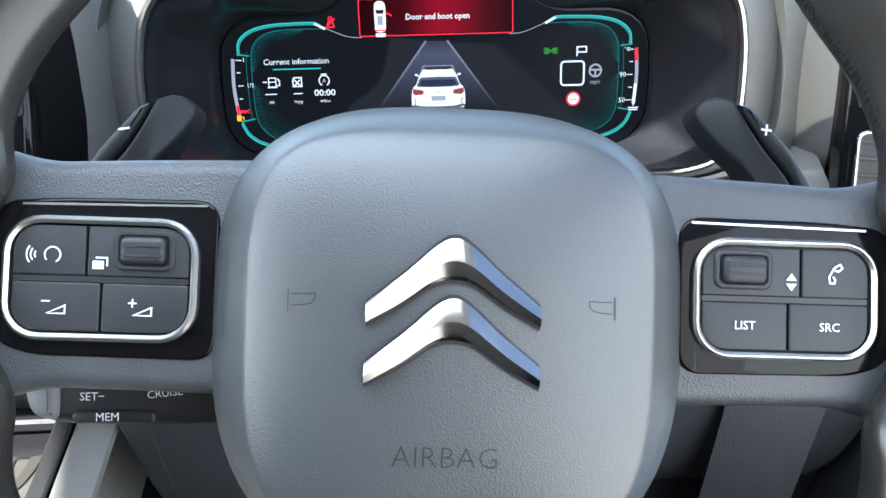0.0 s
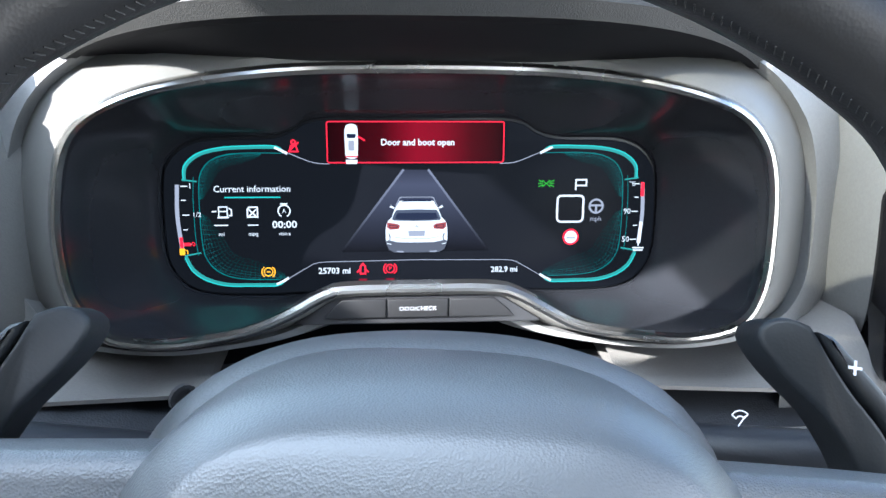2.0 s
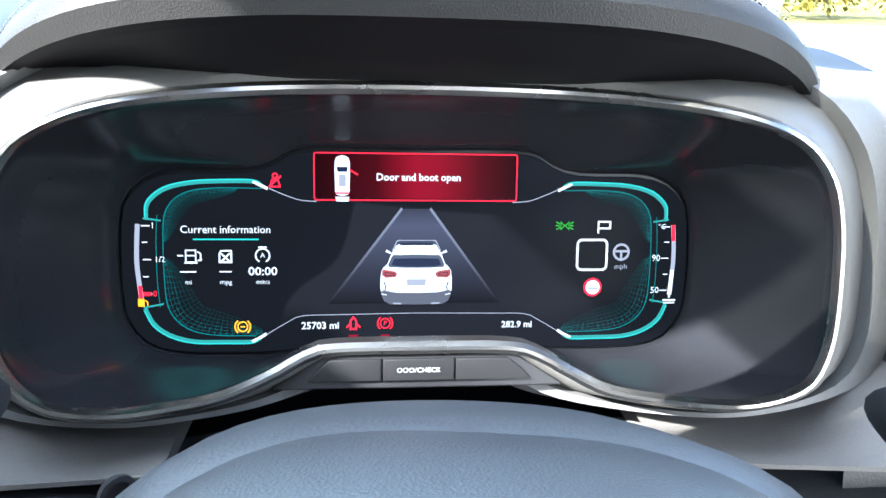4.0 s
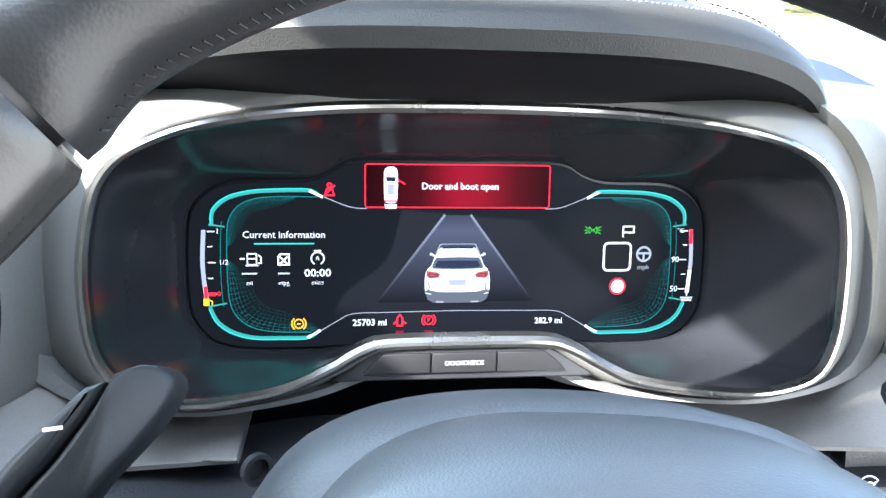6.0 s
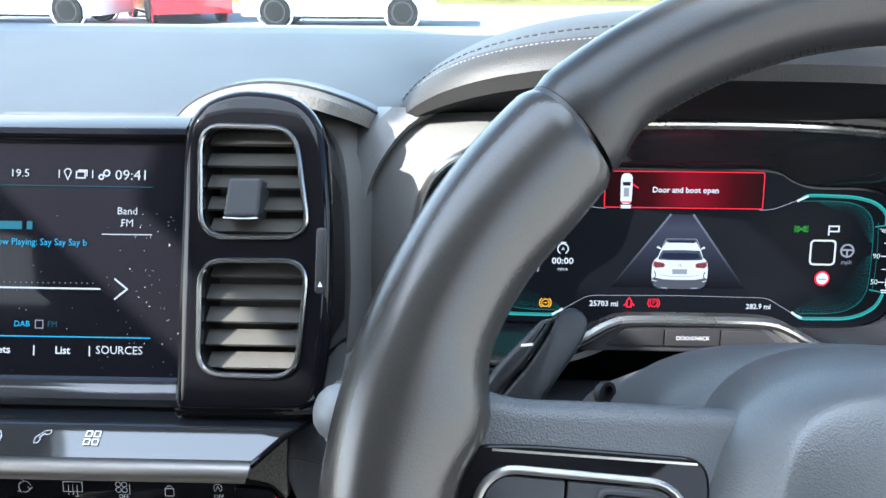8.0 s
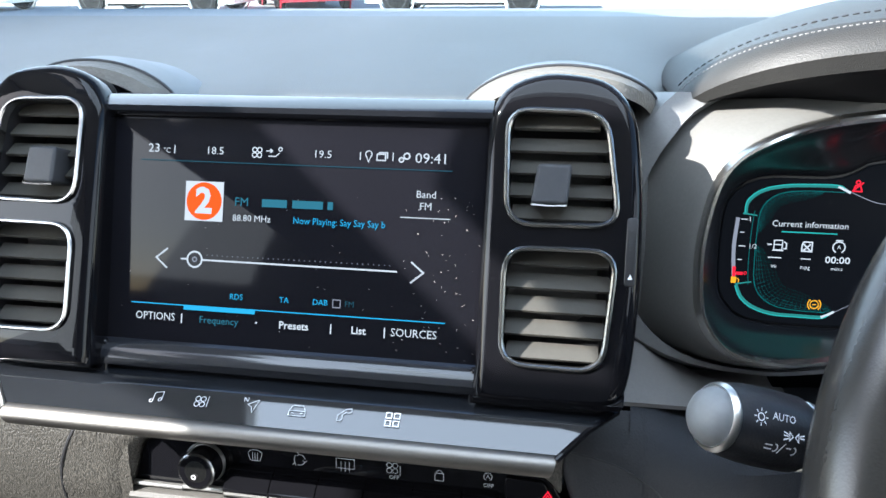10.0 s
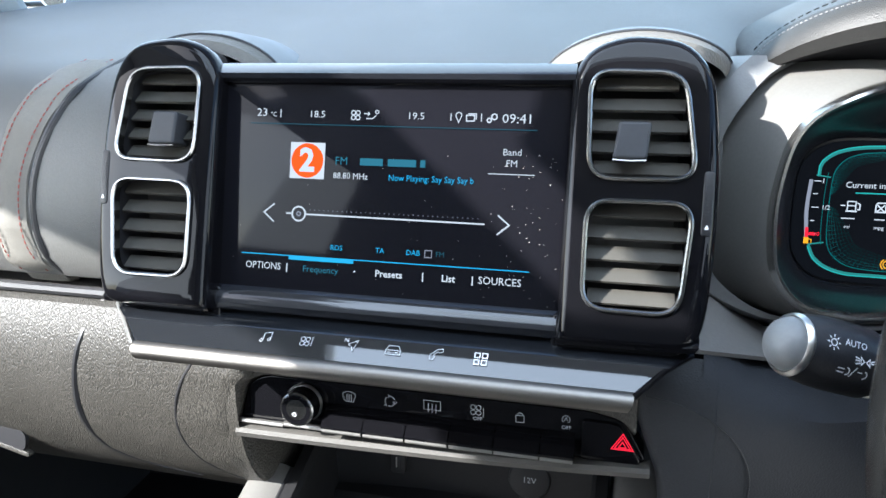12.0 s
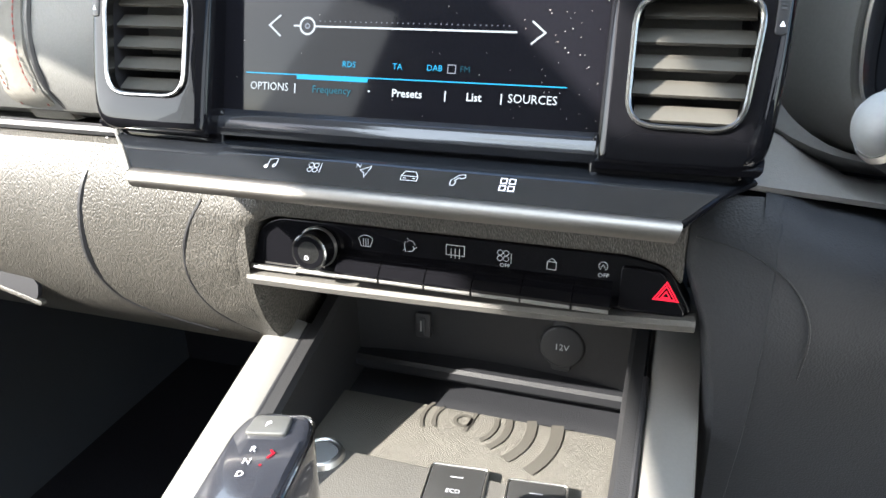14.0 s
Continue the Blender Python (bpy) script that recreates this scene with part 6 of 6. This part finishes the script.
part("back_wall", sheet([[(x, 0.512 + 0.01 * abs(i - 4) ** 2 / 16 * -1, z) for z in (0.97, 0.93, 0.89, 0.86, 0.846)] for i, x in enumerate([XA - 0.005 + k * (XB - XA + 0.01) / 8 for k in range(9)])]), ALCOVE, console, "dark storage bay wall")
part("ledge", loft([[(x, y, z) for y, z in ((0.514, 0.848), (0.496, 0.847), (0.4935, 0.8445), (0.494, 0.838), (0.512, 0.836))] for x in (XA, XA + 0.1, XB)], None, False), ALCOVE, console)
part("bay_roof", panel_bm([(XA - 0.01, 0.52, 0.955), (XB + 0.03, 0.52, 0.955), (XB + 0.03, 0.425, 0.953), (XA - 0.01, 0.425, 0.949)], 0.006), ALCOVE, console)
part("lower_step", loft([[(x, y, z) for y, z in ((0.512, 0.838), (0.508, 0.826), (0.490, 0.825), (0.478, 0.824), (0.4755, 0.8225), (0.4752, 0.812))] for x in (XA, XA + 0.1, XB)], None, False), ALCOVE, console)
mat_ = part("charging_mat", slab(rounded(mm([(-430, 404), (-220.5, 404), (-220.5, 472), (-430, 472)]), 0.006), -0.004, 0.0, framed((0, 0, 0.829), (1, 0, 0), (0, 1, 0)), 0.001), RUBBER, console, "ribbed rubber charging mat")
mk = framed((0, 0, 0.8293), (1, 0, 0), (0, 1, 0))
strokes("charging_mark", [arc(-328, 460, 6, 0, 360, 28)], 2.6, mk, MAT_MARK, mat_, 0.0006)
strokes("charging_mark", [[(-321, 470), (-324, 449)]], 2.6, mk, MAT_MARK, mat_, 0.0006)
for r_, w_, a0, a1 in ((24, 3.5, -42, 18), (33, 5, -42, 16), (49, 7, -38, 14), (67, 8.5, -34, 10), (21, 2.6, 150, 212), (30, 2.6, 152, 208)):
    strokes("charging_mark", [arc(-328, 460, r_, a0, a1, 30)], w_, mk, MAT_MARK, mat_, 0.0006)
plate = part("selector_plate", slab(rounded(mm([(-433, 150), (-220.5, 150), (-220.5, 403), (-433, 403)]), 0.004), -0.03, 0.0, framed((0, 0, 0.834), (1, 0, 0), (0, 1, 0)), 0.0015), PLATE, console, "soft grey selector plate")
for kx0 in (-0.3125, -0.2615):
    b = part("drive_key", slab(rrect(0.036, 0.040, 0.003), -0.001, 0.0010, framed((kx0, 0.3875, 0.834), (1, 0.1, 0), (-0.1, 1, 0)), 0.0008), KEY_BLACK, console, "dark drive mode key")
    part("key_rim", ring(rrect(0.0385, 0.0425, 0.0034), 0.0012, -0.001, 0.0016, framed((kx0, 0.3875, 0.834), (1, 0.1, 0), (-0.1, 1, 0))), SATIN, b)
    text("lettering", "ECO", 0.0046, framed((kx0, 0.385, 0.8352), (1, 0.1, 0), (-0.1, 1, 0)), GREY_PRINT, b) if kx0 < -0.3 else strokes("key_bar", [[(-4, 0), (4, 0)]], 1.4, framed((kx0, 0.388, 0.8352), (1, 0.1, 0), (-0.1, 1, 0)), GREY_PRINT, b)
    strokes("key_bar", [[(-4, 10), (4, 10)]], 0.9, framed((kx0, 0.3875, 0.8352), (1, 0.1, 0), (-0.1, 1, 0)), GREY_PRINT, b)
for name, x0, x1 in (("left_rail", -0.472, -0.4395), ("right_rail", -0.206, -0.174)):
    secs = []
    for k in range(14):
        y = 0.10 + ((0.452 if name == "left_rail" else 0.53) - 0.10) * k / 13
        z = rail_z(y)
        secs.append([(x0 - 0.002, y, z - 0.16), (x0, y, z - 0.012), (x0 + 0.003, y, z - 0.004), (x0 + 0.008, y, z - 0.0005), (mix(x0, x1, 0.5), y, z + 0.001), (x1 - 0.006, y, z), (x1 - 0.001, y, z - 0.0015), (x1, y, z - 0.006)])
    part("side_rail", loft(secs, None, False), RAIL, console, "satin grey side rail")
    xi, sgn = (x1, 1) if name == "left_rail" else (x0, -1)
    part("rail_gap", tube([(xi + sgn * 0.0005, y, rail_z(y) - 0.003) for y in (0.10, 0.25, 0.452)], 0.0020, sides=8), BLACK, console)
    part("inner_trim", loft([[(xi + sgn * 0.002, y, rail_z(y) - 0.0015), (xi + sgn * 0.010, y, rail_z(y) - 0.002), (xi + sgn * 0.013, y, rail_z(y) - 0.006), (xi + sgn * 0.014, y, 0.80)] for y in (0.10, 0.2, 0.3, 0.4, 0.512)], None, False), INNER_SHADED, console, "inner edge of the tray, its shade put into the colour")
socket = thing("power_socket", "round black power socket cover marked 12V in the storage bay", "power socket")
SK = framed((-0.267, 0.509, 0.874), (1, 0, 0), (0, 0.1, 1))
part("cover", slab(arc2(0, 0, 0.0165), -0.004, 0.004, SK, 0.002), BUTTON, socket)
part("hinge_tab", slab(mm(rrect(15, 40, 3, 4, 0, 0)), -0.004, 0.0022, SK, 0.001), BUTTON, socket)
text("lettering", "12V", 0.0068, SK @ at(0, 0, 4.1), SHELF_PRINT, socket)
usb = thing("usb_socket", "small black USB socket in the storage bay wall", "usb socket")
UB = framed((-0.373, 0.5065, 0.875), (1, 0, 0), (0, 0.1, 1))
part("surround", slab(mm(rrect(12, 20, 2)), -0.003, 0.0015, UB, 0.0006), BLACK, usb)
part("slot", slab(mm(rrect(4, 13, 0.8)), -0.003, 0.0022, UB, 0.0003), BUTTON, usb)
part("contact", slab(mm(rrect(1.2, 9, 0.4, 2, -1.2, 0)), 0, 0.0026, UB), SATIN, usb)

gear = thing("gear_selector", "dark gloss gear selector lever with park button on the console", "gear selector")
GM = framed((-0.3735, 0.2925, 0.940), (0.98, 0.17, 0.05), (-0.16, 0.985, 0.02))
top_l = rounded(mm([(-19, -75), (19, -75), (20.5, 2), (16, 15.5), (-13, 15.5), (-18, 2)]), 0.008)
part("lever_head", loft([[(x * k + 0.0005 * (1 - k), y * k - 0.03 * (1 - k), z) for x, y in top_l] for k, z in ((0.7, -0.07), (0.9, -0.05), (0.98, -0.02), (1.0, -0.006), (0.95, -0.0015), (0.86, 0.0), (0.3, 0.0006))], GM, True, True, True), SELECTOR, gear, "glossy dark lever head")
part("chrome_collar", tube([GM @ Vector((x * 1.005, y * 1.005, -0.0045)) for x, y in top_l], 0.0012, None, True, 8), CHROME, gear, "thin chrome edge")
part("park_button", slab(rounded(mm([(-10.5, -5), (10.5, -5), (9.5, 8.5), (-9, 8.5)]), 0.003), -0.002, 0.0022, GM, 0.001), CAP_DARK, gear, "square park button")
text("lettering", "P", 0.0052, GM @ at(0, 1, 2.4), ICON, gear)
for ch, y in (("R", -15), ("N", -23), ("D", -31)):
    text("lettering", ch, 0.0050, GM @ at(-1.5, y, 0.9), ICON, gear)
strokes("lever_lamp", [[(7, -20), (9, -17), (7, -15)], [(5.5, -24.5), (5.5, -25)]], 1.2, GM @ at(0, 0, 0.6), RED_L, gear, 0.0006)
part("stem", tube([(-0.365, 0.285, 0.895), (-0.368, 0.31, 0.86), (-0.37, 0.33, 0.832)], [0.015, 0.013, 0.012], sides=14), BLACK, gear)
start = thing("start_button", "round chrome-ringed start button beside the gear selector", "start button")
STB = framed((-0.406, 0.393, 0.834), (1, 0, 0), (0, 1, 0))
part("ring", lathe([(0.0105, 0.0), (0.0112, 0.0036), (0.0125, 0.0044), (0.0142, 0.0036), (0.0155, 0.0)], STB, 36), SATIN, start, "chrome ring")
part("cap", lathe([(0.0106, 0.0), (0.0106, 0.0026), (0.0092, 0.0032), (0.001, 0.0026)], STB, 36), CAP, start)

# ---- side vent at the door end of the dashboard ----
sv = thing("side_vent", "black side air vent with chrome frame beside the cluster", "air vent")
SV = framed((0.317, 0.438, 1.085), (0.95, -0.3, 0), (0, 0.25, 0.97))
part("surround", slab(rounded(mm([(-24, -58), (26, -58), (26, 52), (-22, 52)]), 0.012), -0.05, 0.004, SV, 0.004), GLOSS, sv, "piano black surround")
for cy in (24, -30):
    lp = rounded(mm([(-17, cy - 22), (20, cy - 22), (20, cy + 22), (-16, cy + 22)]), 0.008)
    part("vent_frame", ring(lp, 0.0026, 0.001, 0.0075, SV, 0.001), CHROME, sv, "thin chrome frame")
    part("grille", slab(inset(lp, 0.002), 0.0, 0.0048, SV), BLACK, sv)
    for k in range(4):
        part("slat", slab(mm(rrect(32, 2.2, 0.5, 2, 1.5, cy - 15 + 10 * k)), 0.003, 0.0062, SV, 0.0006), SLAT, sv)

# ---- outside ----
OUT = Matrix.Rotation(radians(4.4), 4, "X")
bm = bmesh.new()
N = 24
grid = [[bm.verts.new(OUT @ Vector((-600 + 1200 * i / N, -600 + 1200 * j / N, 0))) for i in range(N + 1)] for j in range(N + 1)]
for j in range(N):
    for i in range(N):
        bm.faces.new((grid[j][i], grid[j][i + 1], grid[j + 1][i + 1], grid[j + 1][i]))
tagged(part("ground", bm, ASPHALT, None, smooth=False), "pale sunlit concrete forecourt", "ground", kind="structure")


def parked_car(x, y, paint, label, length=4.0, height=1.45, flip=1, turn=0.0):
    """A small hatchback standing across the view, built along its own x."""
    base = OUT @ Matrix.Translation((x, y, 0)) @ Matrix.Rotation(radians(turn), 4, "Z")
    ob = thing("parked_car", label, "car", "cars parked across the forecourt")
    l, h = length / 2, height
    side = [(-l, 0.22), (-l - 0.02, 0.62), (-l + 0.12, 0.80), (-l + 0.95, 0.93), (-l + 1.5, 1.22), (-l + 1.95, h - 0.04), (-l + 2.6, h), (l - 0.55, h - 0.06), (l - 0.18, 1.05), (l - 0.02, 0.85), (l, 0.45), (l - 0.08, 0.20)]
    secs = []
    for w, k in ((-0.80, 0.95), (-0.84, 0.985), (-0.78, 1.0), (0.0, 1.015), (0.78, 1.0), (0.84, 0.985), (0.80, 0.95)):
        sec = []
        for px, pz in side:
            lean = 0.16 * max(0, pz - 0.9) / 0.55
            sec.append((flip * px * (1 if abs(w) < 0.8 else 0.99), w - math.copysign(lean, w) if w else 0, 0.20 + (pz - 0.20) * k))
        secs.append(sec)
    body_ = part("body", loft(secs, base, True, True, True), paint, ob)
    glass = [(-l + 1.12, 0.97), (-l + 1.62, 1.24), (-l + 2.0, h - 0.11), (l - 0.75, h - 0.13), (l - 0.45, 1.02)]
    for w in (-1, 1):
        loop = [(flip * px, w * (0.853 - 0.16 * max(0, pz - 0.9) / 0.55), pz) for px, pz in glass]
        b2_ = bmesh.new()
        b2_.faces.new([b2_.verts.new(base @ Vector(p)) for p in loop])
        part("side_window", b2_, TINT, ob, smooth=False)
        part("side_window_post", tube([base @ Vector((flip * 0.15, w * 0.845, 0.95)), base @ Vector((flip * 0.2, w * 0.72, h - 0.1))], 0.03, sides=6), paint, ob)
        for wx in (-l + 0.72, l - 0.68):
            m = base @ Matrix.Translation((flip * wx, w * 0.775, 0.32)) @ Matrix.Rotation(radians(90 * -w), 4, "X")
            wh = part("wheel", lathe([(0.20, -0.09), (0.30, -0.10), (0.32, -0.07), (0.32, 0.05), (0.30, 0.075), (0.225, 0.08)], m, 30), TYRE, ob, "black tyre")
            part("rim", lathe([(0.225, 0.05), (0.228, 0.078), (0.205, 0.082), (0.20, 0.055), (0.05, 0.06), (0.02, 0.07)], m, 30), ALLOY_D, wh)
            for q in range(5):
                part("rim_spoke", slab(mm(rrect(170, 34, 12, 3, 115, 0)), 0.06, 0.078, m @ Matrix.Rotation(radians(72 * q), 4, "Z"), 0.006), ALLOY, wh)
            part("wheel_arch", tube([m @ Vector((0.375 * math.cos(a), -w * 0.375 * math.sin(a) * -1, 0.035)) for a in [math.pi * k / 14 for k in range(15)]], 0.02, sides=6), paint, ob)
    part("sill_trim", tube([base @ Vector((flip * (-l + 1.1), -0.80, 0.21)), base @ Vector((flip * (l - 1.05), -0.80, 0.21))], 0.03, sides=6), TYRE, ob)
    part("front_lamp", lathe([(0.02, 0.0), (0.12, 0.01), (0.10, 0.04), (0.02, 0.05)], base @ Matrix.Translation((flip * (-l + 0.16), -0.70, 0.74)) @ Matrix.Rotation(radians(90), 4, "X"), 14), CHROME, ob)
    part("rear_lamp", lathe([(0.02, 0.0), (0.10, 0.01), (0.08, 0.04), (0.02, 0.05)], base @ Matrix.Translation((flip * (l - 0.14), -0.68, 0.86)) @ Matrix.Rotation(radians(90), 4, "X"), 14), RED_PAINT, ob)
    part("door_line", tube([base @ Vector((flip * 0.25, -0.845, 0.95)), base @ Vector((flip * 0.3, -0.848, 0.6)), base @ Vector((flip * 0.2, -0.835, 0.36))], 0.006, sides=5), TYRE, ob)
    return ob


parked_car(-2.65, 16.9, WHITE_PAINT, "white hatchback with dark alloy wheels parked on the forecourt", 4.05)
parked_car(-6.9, 18.4, RED_PAINT, "red hatchback parked behind the white car", 3.9, 1.45, -1, -58)
parked_car(-9.6, 16.8, WHITE_PAINT, "white hatchback parked beside the red car", 4.1, 1.45, -1)
parked_car(-15.5, 17.0, WHITE_PAINT, "white hatchback at the end of the row", 4.1, 1.45, 1)
# kerb and sunlit verge with shrubs
kb = bmesh.new()
for z0, y0, y1 in ((0.12, 23.6, 23.9),):
    vs = [kb.verts.new(OUT @ Vector(p)) for p in ((-60, y0, 0), (60, y0, 0), (60, y1, 0), (-60, y1, 0), (-60, y0, z0), (60, y0, z0), (60, y1, z0), (-60, y1, z0))]
    for f in ((4, 5, 6, 7), (0, 1, 5, 4), (2, 3, 7, 6), (1, 2, 6, 5), (0, 3, 7, 4)):
        kb.faces.new([vs[i] for i in f])
tagged(part("kerb", kb, ASPHALT, None, smooth=False), "pale concrete kerb beside the verge", "kerb", kind="structure")
vb = bmesh.new()
vs = [vb.verts.new(OUT @ Vector(p)) for p in ((-60, 23.9, 0.1), (60, 23.9, 0.1), (60, 40, 0.9), (-60, 40, 0.9))]
vb.faces.new(vs)
tagged(part("verge", vb, GRASS, None, smooth=False), "sunlit dry grass verge", "grass", kind="structure")


def shrubs():
    """Leaves of a hedge, too many to count, as one mesh of small tilted blades."""
    rnd = random.Random(5)
    verts, faces = [], []
    for k in range(9000):
        cx = rnd.uniform(-40, 40)
        hgt = 1.5 + 0.9 * noise.noise(Vector((cx * 0.35, 3.1, 0))) + 0.4 * noise.noise(Vector((cx * 1.7, 8.1, 0)))
        z = rnd.uniform(0.05, 1) ** 0.7 * hgt
        y = 26.1 + rnd.gauss(0, 0.5) + 1.0 * noise.noise(Vector((cx * 0.5, z, 2)))
        r = rnd.uniform(0.10, 0.24)
        a = Vector((rnd.uniform(-1, 1), rnd.uniform(-1, 1), rnd.uniform(-1, 1))).normalized()
        b = a.cross(Vector((rnd.uniform(-1, 1), rnd.uniform(-1, 1), rnd.uniform(-1, 1)))).normalized()
        c = OUT @ Vector((cx, y, z + 0.25))
        i = len(verts)
        verts += [tuple(c + a * r), tuple(c + b * r * 0.5), tuple(c - a * r), tuple(c - b * r * 0.5)]
        faces.append((i, i + 1, i + 2, i + 3))
    me = bpy.data.meshes.new("hedge")
    me.from_pydata(verts, [], faces)
    me.materials.append(HEDGE)
    return tagged(new("hedge", me), "yellow green hedge in full sun along the verge", "hedge", kind="stuff")


shrubs()
